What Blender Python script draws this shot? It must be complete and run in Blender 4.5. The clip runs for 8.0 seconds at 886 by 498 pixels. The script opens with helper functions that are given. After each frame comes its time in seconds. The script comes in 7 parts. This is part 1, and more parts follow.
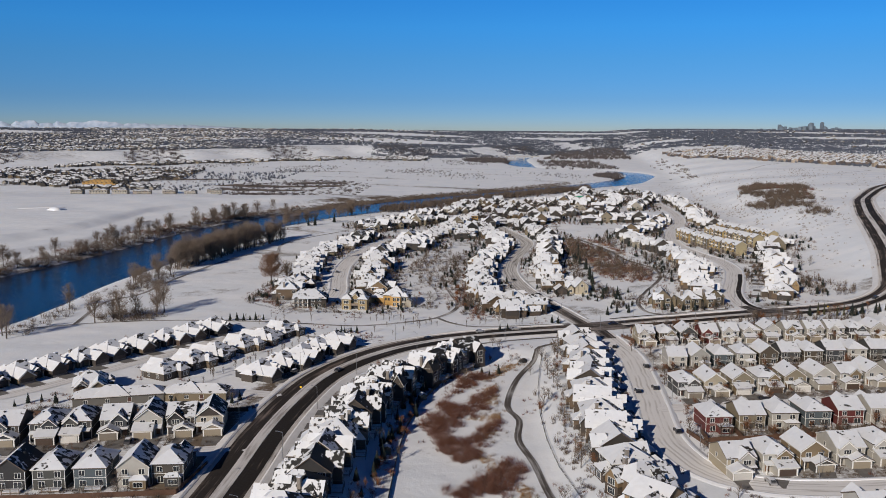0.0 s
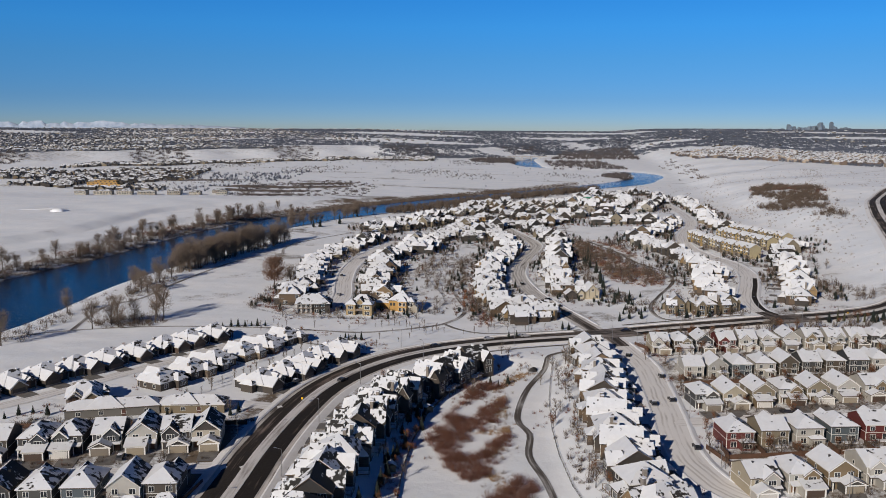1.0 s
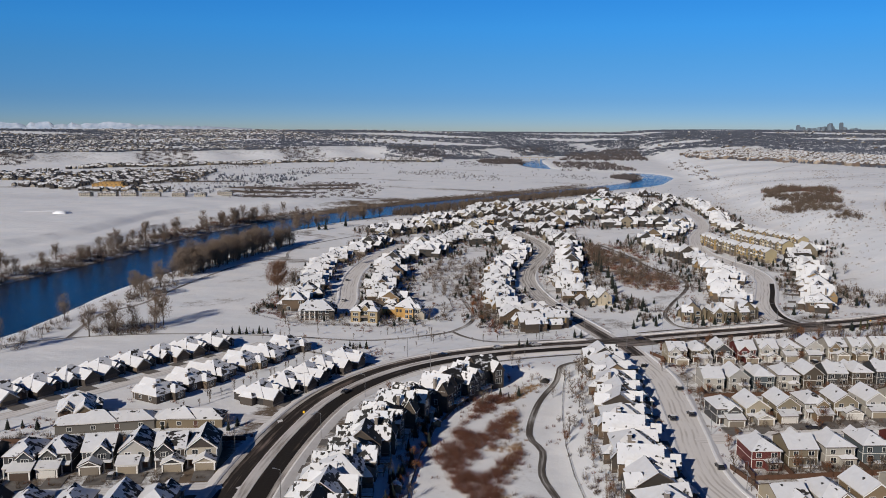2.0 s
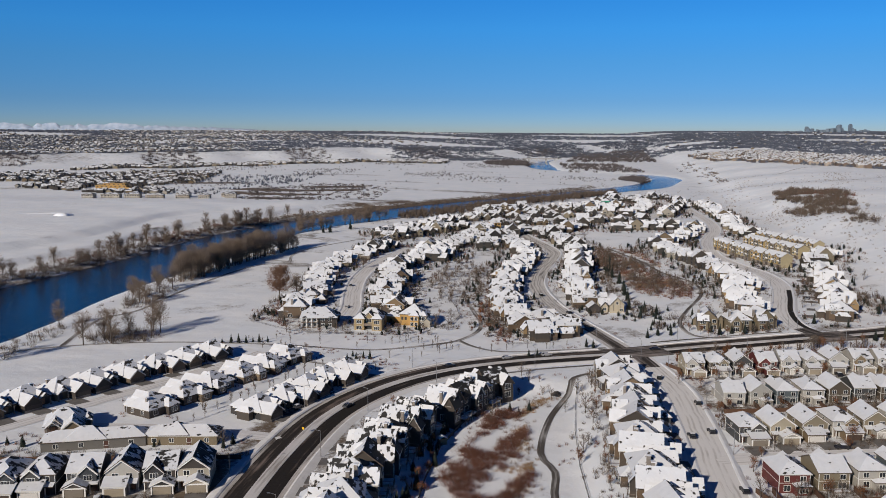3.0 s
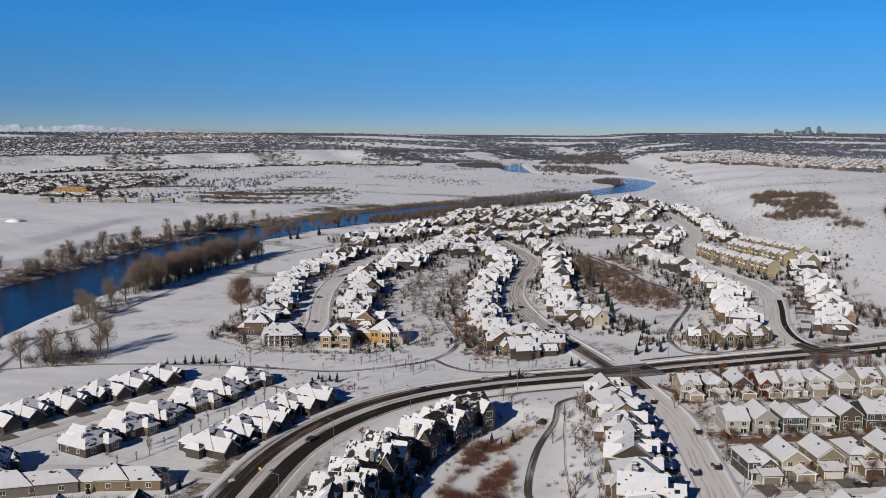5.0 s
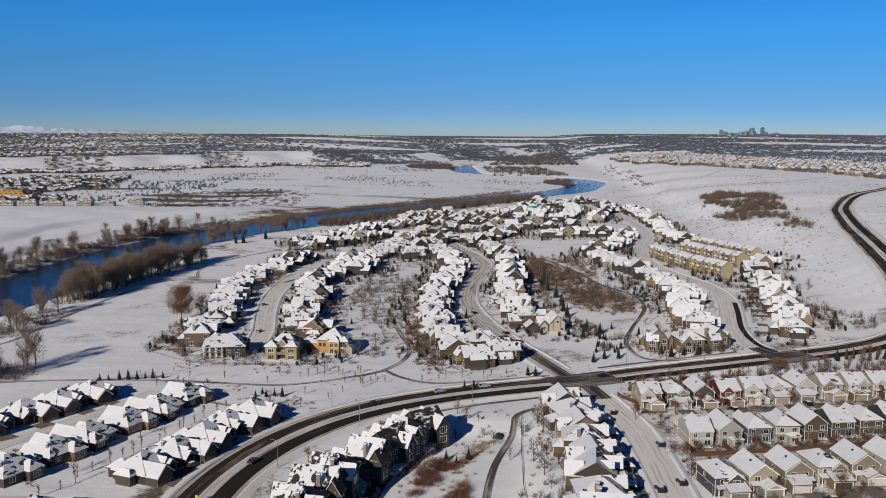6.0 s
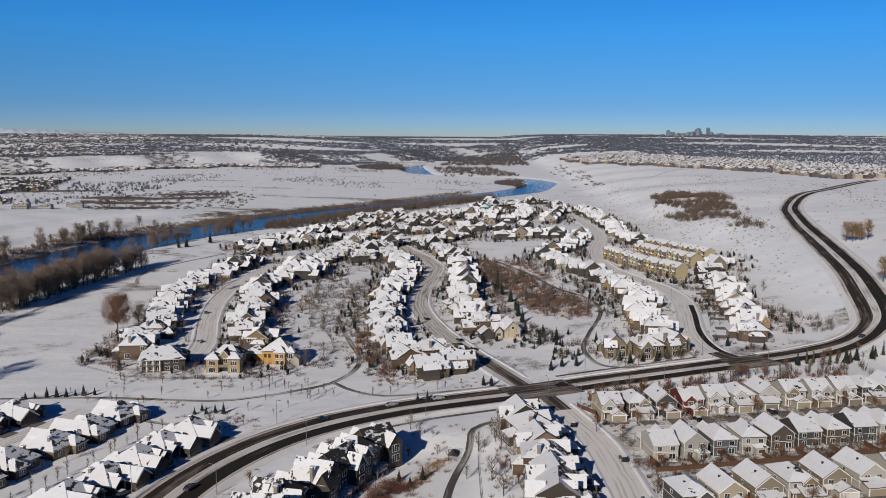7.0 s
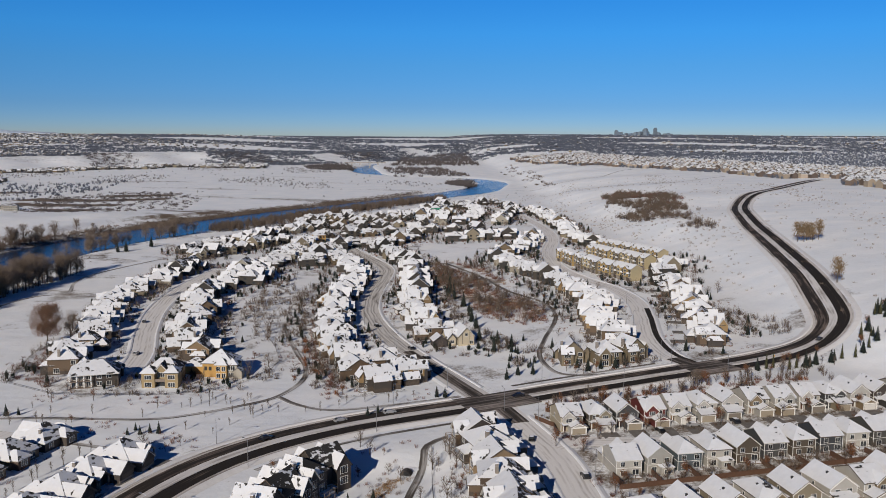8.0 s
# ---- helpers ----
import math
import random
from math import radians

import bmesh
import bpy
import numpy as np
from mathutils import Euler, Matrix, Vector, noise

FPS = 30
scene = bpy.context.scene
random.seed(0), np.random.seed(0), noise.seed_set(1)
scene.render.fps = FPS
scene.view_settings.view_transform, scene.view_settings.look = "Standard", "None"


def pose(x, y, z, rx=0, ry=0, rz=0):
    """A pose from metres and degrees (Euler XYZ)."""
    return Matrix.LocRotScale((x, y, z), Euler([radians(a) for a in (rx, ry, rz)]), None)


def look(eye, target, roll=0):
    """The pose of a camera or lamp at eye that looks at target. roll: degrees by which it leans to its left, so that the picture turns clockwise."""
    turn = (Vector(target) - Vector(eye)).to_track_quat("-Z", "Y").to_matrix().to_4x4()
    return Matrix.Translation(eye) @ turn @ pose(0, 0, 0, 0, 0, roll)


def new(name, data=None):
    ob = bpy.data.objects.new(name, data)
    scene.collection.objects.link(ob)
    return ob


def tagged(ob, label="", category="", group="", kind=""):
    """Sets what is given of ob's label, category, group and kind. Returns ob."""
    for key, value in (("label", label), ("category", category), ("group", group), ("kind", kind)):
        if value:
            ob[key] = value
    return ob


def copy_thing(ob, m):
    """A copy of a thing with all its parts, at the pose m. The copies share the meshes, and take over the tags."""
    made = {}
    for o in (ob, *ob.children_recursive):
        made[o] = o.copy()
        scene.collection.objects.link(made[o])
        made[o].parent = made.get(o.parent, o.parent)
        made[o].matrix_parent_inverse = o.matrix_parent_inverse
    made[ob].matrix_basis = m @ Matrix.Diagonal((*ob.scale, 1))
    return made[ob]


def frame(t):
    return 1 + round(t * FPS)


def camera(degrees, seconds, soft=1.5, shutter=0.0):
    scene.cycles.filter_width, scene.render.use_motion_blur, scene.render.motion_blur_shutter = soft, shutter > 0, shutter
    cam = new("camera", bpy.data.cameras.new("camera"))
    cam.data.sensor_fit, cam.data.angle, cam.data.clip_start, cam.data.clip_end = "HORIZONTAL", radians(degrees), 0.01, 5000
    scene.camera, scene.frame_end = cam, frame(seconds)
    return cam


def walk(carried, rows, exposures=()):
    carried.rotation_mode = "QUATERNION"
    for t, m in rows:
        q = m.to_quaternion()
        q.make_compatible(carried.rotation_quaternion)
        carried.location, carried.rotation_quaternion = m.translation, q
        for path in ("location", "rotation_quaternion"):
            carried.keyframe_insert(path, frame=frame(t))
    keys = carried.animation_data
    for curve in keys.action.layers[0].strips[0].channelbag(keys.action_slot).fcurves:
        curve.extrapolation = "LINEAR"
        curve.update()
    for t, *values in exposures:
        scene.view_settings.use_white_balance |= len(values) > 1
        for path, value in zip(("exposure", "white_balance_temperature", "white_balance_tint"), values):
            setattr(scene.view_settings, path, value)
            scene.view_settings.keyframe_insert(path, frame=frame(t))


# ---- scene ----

# ---------------------------------------------------------------- camera
# seconds, place in metres, heading to the left of +y, pitch and roll in degrees
FLIGHT = [
    (0.0, 0.00, 0.00, 100.00, -0.085, -8.052, 0.318),
    (0.5, -0.04, 6.56, 100.19, 0.135, -8.068, 0.288),
    (1.0, -0.17, 13.36, 100.27, 0.365, -8.061, 0.290),
    (1.5, -0.44, 20.39, 100.31, 0.598, -8.032, 0.269),
    (3.0, -1.20, 43.33, 100.38, 1.244, -7.929, 0.302),
    (3.5, -1.52, 51.20, 100.29, 1.417, -7.869, 0.320),
    (4.0, -1.97, 59.25, 100.17, 1.577, -7.825, 0.343),
    (4.5, -2.26, 66.98, 100.15, 1.486, -7.792, 0.317),
    (4.7, -2.62, 70.09, 100.30, 0.710, -7.793, 0.322),
    (5.8, -2.31, 87.48, 100.05, -3.180, -7.734, 0.333),
    (6.0, -2.13, 90.72, 99.99, -3.884, -7.704, 0.335),
    (6.5, -1.58, 98.92, 99.85, -5.503, -7.683, 0.317),
    (7.0, -0.98, 107.09, 99.72, -7.142, -7.661, 0.335),
    (7.5, 0.01, 115.09, 99.50, -8.761, -7.616, 0.286),
    (8.0, 1.14, 122.95, 99.65, -10.419, -7.646, 0.368),
]


def aim(x, y, z, yaw, pitch, roll):
    a, b = radians(yaw), radians(pitch)
    ahead = Vector((-math.sin(a) * math.cos(b), math.cos(a) * math.cos(b), math.sin(b)))
    return look((x, y, z), Vector((x, y, z)) + ahead, roll)


cam = camera(54.03, 8.0, soft=0.9)
walk(cam, [(t, aim(*row)) for t, *row in FLIGHT])

# ---------------------------------------------------------------- sky and sun
SUN_WAY = Vector((0.56, 0.83, -0.44)).normalized()  # the way the sunlight goes
sun_el = math.asin(-SUN_WAY.z)
sun_az = math.atan2(-SUN_WAY.x, -SUN_WAY.y)  # clockwise from +y
world = bpy.data.worlds.new("sky")
world.use_nodes = True
scene.world = world
wn = world.node_tree.nodes
wl = world.node_tree.links
sky = wn.new("ShaderNodeTexSky")
sky.sky_type = "NISHITA"
sky.sun_disc = False
sky.sun_elevation = sun_el
sky.sun_rotation = sun_az
sky.altitude = 1100
sky.air_density, sky.dust_density, sky.ozone_density = 1.0, 0.7, 2.0
# the dry winter air deepens quickly above the horizon
coords = wn.new("ShaderNodeTexCoord")
lift = wn.new("ShaderNodeVectorMath")
lift.operation = "MULTIPLY_ADD"
lift.inputs[1].default_value = (1, 1, 3.2)
lift.inputs[2].default_value = (0, 0, 0.035)
wl.new(coords.outputs["Generated"], lift.inputs[0])
unit = wn.new("ShaderNodeVectorMath")
unit.operation = "NORMALIZE"
wl.new(lift.outputs[0], unit.inputs[0])
wl.new(unit.outputs[0], sky.inputs["Vector"])
# greyish near the horizon, a clear dry blue above it, deeper towards the zenith
height = wn.new("ShaderNodeSeparateXYZ")
wl.new(coords.outputs["Generated"], height.inputs[0])
ramp = wn.new("ShaderNodeValToRGB")
wl.new(height.outputs["Z"], ramp.inputs[0])
stops = [(0.0, (0.185, 0.215, 0.285)), (0.03, (0.160, 0.262, 0.355)), (0.075, (0.16, 0.40, 0.54)), (0.11, (0.138, 0.51, 0.74)), (0.17, (0.10, 0.565, 0.95)), (0.30, (0.020, 0.095, 0.23)), (1.0, (0.008, 0.030, 0.085))]
for k, (at, c) in enumerate(stops):
    e = ramp.color_ramp.elements[k] if k < 2 else ramp.color_ramp.elements.new(at)
    e.position, e.color = at, (*c, 1)
tone = wn.new("ShaderNodeMix")
tone.data_type, tone.blend_type = "RGBA", "MULTIPLY"
tone.inputs[0].default_value = 1.0
wl.new(sky.outputs["Color"], tone.inputs[6])
deep = wn.new("ShaderNodeVectorMath")
deep.operation = "SCALE"
deep.inputs["Scale"].default_value = 2.6
wl.new(ramp.outputs[0], deep.inputs[0])
wl.new(deep.outputs[0], tone.inputs[7])
wl.new(tone.outputs[2], wn["Background"].inputs["Color"])
wn["Background"].inputs["Strength"].default_value = 0.121

sun = new("sun", bpy.data.lights.new("sun", "SUN"))
sun.data.energy = 5.0
sun.data.angle = radians(0.53)
sun.data.color = (1.0, 0.905, 0.79)
sun.rotation_euler = SUN_WAY.to_track_quat("-Z", "Y").to_euler()
scene.view_settings.exposure = -0.39


# ---------------------------------------------------------------- materials
class Mat:
    """A short way to write node materials."""

    def __init__(self, name, rough=0.8, metal=0.0):
        self.m = bpy.data.materials.new(name)
        self.m.use_nodes = True
        self.t = self.m.node_tree
        self.b = self.t.nodes["Principled BSDF"]
        self.b.inputs["Roughness"].default_value = rough
        self.b.inputs["Metallic"].default_value = metal

    def node(self, kind):
        return self.t.nodes.new(kind)

    def put(self, value, socket):
        if isinstance(value, bpy.types.NodeSocket):
            self.t.links.new(value, socket)
        else:
            socket.default_value = value

    def coords(self, out="Object"):
        return self.node("ShaderNodeTexCoord").outputs[out]

    def math(self, op, a, b=0.0, clamp=False):
        n = self.node("ShaderNodeMath")
        n.operation, n.use_clamp = op, clamp
        self.put(a, n.inputs[0])
        self.put(b, n.inputs[1])
        return n.outputs[0]

    def vec(self, op, a, b):
        n = self.node("ShaderNodeVectorMath")
        n.operation = op
        self.put(a, n.inputs[0])
        self.put(b, n.inputs[1])
        return n.outputs["Value"] if op == "DOT_PRODUCT" else n.outputs[0]

    def noise(self, where, scale, detail=3.0, rough=0.55):
        n = self.node("ShaderNodeTexNoise")
        self.put(where, n.inputs["Vector"])
        n.inputs["Scale"].default_value = scale
        n.inputs["Detail"].default_value = detail
        n.inputs["Roughness"].default_value = rough
        return n.outputs["Fac"]

    def step(self, x, low, high):
        n = self.node("ShaderNodeMapRange")
        n.interpolation_type = "SMOOTHSTEP"
        self.put(x, n.inputs["Value"])
        n.inputs["From Min"].default_value = low
        n.inputs["From Max"].default_value = high
        return n.outputs["Result"]

    def mix(self, f, a, b):
        n = self.node("ShaderNodeMix")
        n.data_type = "RGBA"
        self.put(f, n.inputs[0])
        self.put(a if isinstance(a, bpy.types.NodeSocket) else (*a, 1), n.inputs[6])
        self.put(b if isinstance(b, bpy.types.NodeSocket) else (*b, 1), n.inputs[7])
        return n.outputs[2]

    def palette(self, f, colours):
        n = self.node("ShaderNodeValToRGB")
        ramp = n.color_ramp
        ramp.interpolation = "CONSTANT"
        for k, c in enumerate(colours):
            e = ramp.elements[k] if k < 2 else ramp.elements.new(0.5)
            e.position = k / len(colours)
            e.color = (*c, 1)
        self.put(f, n.inputs[0])
        return n.outputs[0]

    def random(self):
        return self.node("ShaderNodeObjectInfo").outputs["Random"]

    def bump(self, height, strength, distance):
        n = self.node("ShaderNodeBump")
        n.inputs["Strength"].default_value = strength
        n.inputs["Distance"].default_value = distance
        self.put(height, n.inputs["Height"])
        self.t.links.new(n.outputs[0], self.b.inputs["Normal"])

    def colour(self, c):
        self.put(c if isinstance(c, bpy.types.NodeSocket) else (*c, 1), self.b.inputs["Base Color"])
        return self

    def done(self):
        return self.m


SNOW = (0.80, 0.82, 0.86)


def ground_material():
    k = Mat("snowy_ground", 0.9)
    p = k.coords()
    mask = k.node("ShaderNodeAttribute")
    mask.attribute_name = "wear"
    wear = mask.outputs["Fac"]
    big, mid, fine = k.noise(p, 0.012, 4), k.noise(p, 0.11, 5, 0.62), k.noise(p, 0.9, 4, 0.65)
    x = k.math("ADD", k.math("MULTIPLY", big, 0.35), k.math("MULTIPLY", mid, 0.55))
    x = k.math("ADD", x, k.math("MULTIPLY", fine, 0.38))
    x = k.math("ADD", x, wear)
    bare = k.step(x, 0.90, 1.16)
    drift = k.mix(k.step(k.noise(p, 0.035, 5, 0.6), 0.35, 0.7), (0.84, 0.87, 0.905), (0.93, 0.94, 0.955))
    dead = k.mix(k.noise(p, 0.25, 4), (0.065, 0.046, 0.030), (0.24, 0.18, 0.125))
    k.colour(k.mix(bare, drift, dead))
    waves = k.noise(k.vec("MULTIPLY", p, (1.0, 1.7, 1.0)), 0.03, 3, 0.5)
    k.bump(k.math("ADD", k.math("ADD", k.math("MULTIPLY", mid, 0.8), k.math("MULTIPLY", fine, 0.3)), k.math("MULTIPLY", waves, 3.2)), 0.36, 0.8)
    return k.done()


def plain_snow(name="settled_snow", low=(0.74, 0.76, 0.80), high=(0.86, 0.87, 0.90)):
    k = Mat(name, 0.85)
    p = k.coords()
    k.colour(k.mix(k.noise(p, 0.3, 4), low, high))
    k.bump(k.noise(p, 0.8, 4), 0.5, 0.3)
    return k.done()


def road_material(name, asphalt, slush, cover, grit, ruts=0.0):
    """Driven snow: streaks that run along the road (the uv map gives metres across and along)."""
    k = Mat(name, 0.9)
    k.b.inputs["Specular IOR Level"].default_value = 0.2
    uv = k.coords("UV")
    along = k.vec("MULTIPLY", uv, (1.0, 0.03, 1.0))
    patch = k.noise(k.vec("MULTIPLY", uv, (1.0, 0.25, 1.0)), 0.16, 4, 0.6)
    x = k.math("ADD", k.math("MULTIPLY", k.noise(along, 0.75, 4, 0.6), 0.65), k.math("MULTIPLY", patch, 0.5))
    c = k.mix(k.step(x, cover - 0.10, cover + 0.12), asphalt, slush)
    if ruts:
        across = k.node("ShaderNodeSeparateXYZ")
        k.put(uv, across.inputs[0])
        wander = k.math("MULTIPLY", k.math("SUBTRACT", k.noise(k.vec("MULTIPLY", uv, (0.0, 0.05, 0.0)), 1.0, 2), 0.5), 2.2)
        side = k.math("ABSOLUTE", k.math("ADD", across.outputs["X"], wander))
        off = k.math("ABSOLUTE", k.math("SUBTRACT", k.math("ABSOLUTE", k.math("SUBTRACT", side, 1.9)), 0.75))
        worn = k.math("MULTIPLY", k.step(off, 0.55, 0.12), k.step(patch, 0.38, 0.6))
        c = k.mix(k.math("MULTIPLY", worn, ruts), c, asphalt)
    c = k.mix(k.math("MULTIPLY", k.noise(uv, 1.3, 4), grit), c, (0.22, 0.19, 0.16))
    k.colour(c)
    k.bump(k.noise(uv, 2.0, 3), 0.3, 0.05)
    return k.done()


def roof_material(name, shingle, cover):
    """Shingles under wind-blown snow that has slid off in slivers, with painted fascia boards along the edges."""
    k = Mat(name, 0.85)
    own = k.vec("MULTIPLY", k.random(), (91.0, 57.0, 33.0))
    p = k.vec("ADD", k.coords(), own)
    n = k.node("ShaderNodeNewGeometry").outputs["Normal"]
    lee = k.vec("DOT_PRODUCT", n, (0.72, 0.16, 0.0))
    wide = k.noise(k.vec("MULTIPLY", p, (0.55, 1.0, 1.5)), 0.36, 2.5, 0.5)
    small = k.noise(k.vec("MULTIPLY", p, (0.8, 1.0, 0.6)), 0.95, 2.0, 0.5)
    x = k.math("ADD", k.math("ADD", k.math("MULTIPLY", wide, 0.72), k.math("MULTIPLY", small, 0.40)), k.math("MULTIPLY", lee, 0.25))
    bare = k.step(x, cover, cover + 0.05)
    rows = k.node("ShaderNodeTexWave")
    rows.wave_type, rows.bands_direction = "BANDS", "Z"
    k.put(k.coords(), rows.inputs["Vector"])
    rows.inputs["Scale"].default_value = 1.1
    rows.inputs["Distortion"].default_value = 0.6
    dark = k.mix(k.math("MULTIPLY", rows.outputs["Fac"], k.noise(p, 3.0, 3)), shingle, tuple(c * 1.9 for c in shingle))
    top = k.mix(bare, k.mix(k.noise(p, 0.5, 3), (0.62, 0.632, 0.66), (0.78, 0.788, 0.81)), dark)
    board = k.palette(k.random(), [(0.045, 0.038, 0.033), (0.50, 0.48, 0.44), (0.11, 0.085, 0.065), (0.62, 0.61, 0.58), (0.05, 0.05, 0.052)])
    up = k.node("ShaderNodeSeparateXYZ")
    k.put(n, up.inputs[0])
    k.colour(k.mix(k.step(up.outputs["Z"], 0.30, 0.15), top, board))
    k.bump(k.math("SUBTRACT", k.noise(p, 0.6, 3), k.math("MULTIPLY", bare, 0.8)), 0.6, 0.15)
    return k.done()


def siding_material(name, colours, stone=None):
    """Lapped boards; the colour changes from house to house. stone: the colour of a rough stone base."""
    k = Mat(name, 0.7)
    p = k.coords()
    c = k.palette(k.random(), colours) if len(colours) > 1 else colours[0]
    lap = k.node("ShaderNodeTexWave")
    lap.wave_type, lap.bands_direction, lap.wave_profile = "BANDS", "Z", "SAW"
    k.put(p, lap.inputs["Vector"])
    lap.inputs["Scale"].default_value = 1.6
    stain = k.noise(p, 0.5, 4)
    c = k.mix(k.math("MULTIPLY", stain, 0.32), c, (0.09, 0.07, 0.055))
    if stone:
        xyz = k.node("ShaderNodeSeparateXYZ")
        k.put(p, xyz.inputs[0])
        edge = k.math("ADD", xyz.outputs["Z"], k.math("MULTIPLY", k.random(), 3.0))
        rough = k.mix(k.noise(p, 2.2, 4), tuple(v * 0.45 for v in stone), tuple(v * 1.5 for v in stone))
        c = k.mix(k.step(edge, 3.4, 3.3), c, rough)
    k.colour(c)
    k.bump(lap.outputs["Fac"], 0.5, 0.03)
    return k.done()


def mottled(name, a, b, scale=1.0, rough=0.8, metal=0.0, relief=0.3):
    k = Mat(name, rough, metal)
    p = k.coords()
    k.colour(k.mix(k.noise(p, scale, 4), a, b))
    if relief:
        k.bump(k.noise(p, scale * 4, 3), relief, 0.05)
    return k.done()


def varied(name, colours, rough=0.8, metal=0.0):
    k = Mat(name, rough, metal)
    c = k.palette(k.random(), colours)
    k.colour(k.mix(k.math("MULTIPLY", k.noise(k.coords(), 2.0, 3), 0.3), c, (0.08, 0.07, 0.06)))
    return k.done()


def by_island(name, a, b, rough=0.85):
    k = Mat(name, rough)
    r = k.node("ShaderNodeNewGeometry").outputs["Random Per Island"]
    k.colour(k.mix(r, a, b))
    return k.done()


def island_palette(name, colours, rough=0.85):
    k = Mat(name, rough)
    k.colour(k.palette(k.node("ShaderNodeNewGeometry").outputs["Random Per Island"], colours))
    return k.done()


def water_material():
    k = Mat("river_water", 0.06)
    k.b.inputs["IOR"].default_value = 1.33
    k.b.inputs["Specular Tint"].default_value = (0.45, 0.85, 1.0, 1)
    p = k.coords()
    flow = k.noise(p, 0.02, 3)
    k.colour(k.mix(flow, (0.0006, 0.004, 0.016), (0.0012, 0.009, 0.030)))
    k.bump(k.math("ADD", k.noise(p, 0.35, 4, 0.6), k.math("MULTIPLY", k.noise(p, 1.4, 3), 0.4)), 0.35, 0.5)
    return k.done()


def glass_material():
    k = Mat("window_glass", 0.08)
    r = k.random()
    k.colour(k.mix(r, (0.010, 0.013, 0.017), (0.05, 0.055, 0.06)))
    k.b.inputs["Specular IOR Level"].default_value = 0.7
    return k.done()


M_GROUND = ground_material()
M_SNOW = plain_snow()
M_DIRTY = plain_snow("ploughed_snow", (0.70, 0.68, 0.665), (0.90, 0.895, 0.90))
M_MAIN = road_material("wet_asphalt_with_slush", (0.014, 0.011, 0.0095), (0.25, 0.19, 0.155), 0.72, 0.12)
M_MAIN_PALE = road_material("asphalt_with_thin_slush", (0.020, 0.016, 0.014), (0.26, 0.20, 0.17), 0.66, 0.15)
M_SHOULDER = road_material("slush_shoulder", (0.085, 0.068, 0.058), (0.66, 0.62, 0.585), 0.50, 0.2)
M_MEDIAN = road_material("gritty_median_snow", (0.30, 0.265, 0.24), (0.76, 0.735, 0.72), 0.50, 0.2)
M_STREET = road_material("packed_snow_street", (0.30, 0.265, 0.24), (0.86, 0.845, 0.835), 0.40, 0.12, 0.45)
M_HALF = road_material("half_cleared_street", (0.15, 0.13, 0.115), (0.74, 0.72, 0.70), 0.48, 0.18, 0.6)
M_CROSS = road_material("rutted_slush", (0.028, 0.023, 0.020), (0.38, 0.33, 0.30), 0.60, 0.2)
M_PATH_SNOWY = road_material("trodden_path", (0.10, 0.088, 0.08), (0.68, 0.67, 0.66), 0.57, 0.15)
M_PATH = road_material("cleared_path", (0.085, 0.075, 0.068), (0.66, 0.65, 0.64), 0.62, 0.20)
M_DRIVE = mottled("concrete_drive", (0.055, 0.048, 0.043), (0.27, 0.255, 0.24), 0.3, 0.8)
M_ROOF = roof_material("snowy_shingle_roof", (0.022, 0.020, 0.019), 0.648)
M_ROOF_BARE = roof_material("half_bare_shingle_roof", (0.020, 0.019, 0.018), 0.575)
M_SIDING = siding_material("painted_siding", [
    (0.38, 0.33, 0.24), (0.060, 0.058, 0.055), (0.22, 0.185, 0.125), (0.046, 0.050, 0.054), (0.20, 0.145, 0.082), (0.078, 0.062, 0.044),
    (0.44, 0.42, 0.38), (0.040, 0.046, 0.053), (0.13, 0.135, 0.092), (0.115, 0.068, 0.038), (0.36, 0.35, 0.32), (0.15, 0.16, 0.165)])
M_DUSK = siding_material("deep_toned_siding", [(0.044, 0.0456, 0.048), (0.068, 0.0576, 0.048), (0.036, 0.044, 0.0528), (0.06, 0.0624, 0.0576), (0.088, 0.08, 0.072)])
# true dark siding, toned down further to hold the shade on walls
M_DARK = siding_material("dark_and_shaded_siding", [(0.026, 0.026, 0.027), (0.042, 0.033, 0.028), (0.020, 0.022, 0.026), (0.055, 0.045, 0.037)])
M_ESTATE = siding_material("stucco_and_stone", [
    (0.21, 0.135, 0.066), (0.070, 0.046, 0.031), (0.29, 0.19, 0.085), (0.042, 0.034, 0.028), (0.12, 0.078, 0.045), (0.12, 0.044, 0.023), (0.034, 0.030, 0.027), (0.17, 0.13, 0.095)], (0.070, 0.052, 0.038))
M_RED = siding_material("dark_red_siding", [(0.115, 0.016, 0.015)])
M_SLATE = siding_material("slate_blue_siding", [(0.075, 0.10, 0.115)])
M_TAN = siding_material("tan_siding", [(0.176, 0.14, 0.088)])
M_GREY = siding_material("grey_siding", [(0.13, 0.125, 0.115)])
M_CREAM = siding_material("cream_stucco", [(0.44, 0.33, 0.145), (0.48, 0.40, 0.24), (0.36, 0.25, 0.10)])
M_BROWN = siding_material("brown_stucco", [(0.076, 0.048, 0.036), (0.16, 0.12, 0.072), (0.048, 0.04, 0.036)])
M_WARM = siding_material("warm_stucco", [(0.24, 0.17, 0.10), (0.12, 0.085, 0.06), (0.055, 0.068, 0.072), (0.30, 0.21, 0.12), (0.14, 0.145, 0.11)], (0.10, 0.075, 0.055))
M_GOLD = siding_material("golden_stucco", [(0.34, 0.25, 0.125)])
M_CREAMWALL = siding_material("cream_render", [(0.50, 0.43, 0.31)])
M_UMBER = siding_material("umber_stucco", [(0.11, 0.075, 0.048), (0.20, 0.145, 0.085), (0.06, 0.045, 0.034)], (0.13, 0.095, 0.065))
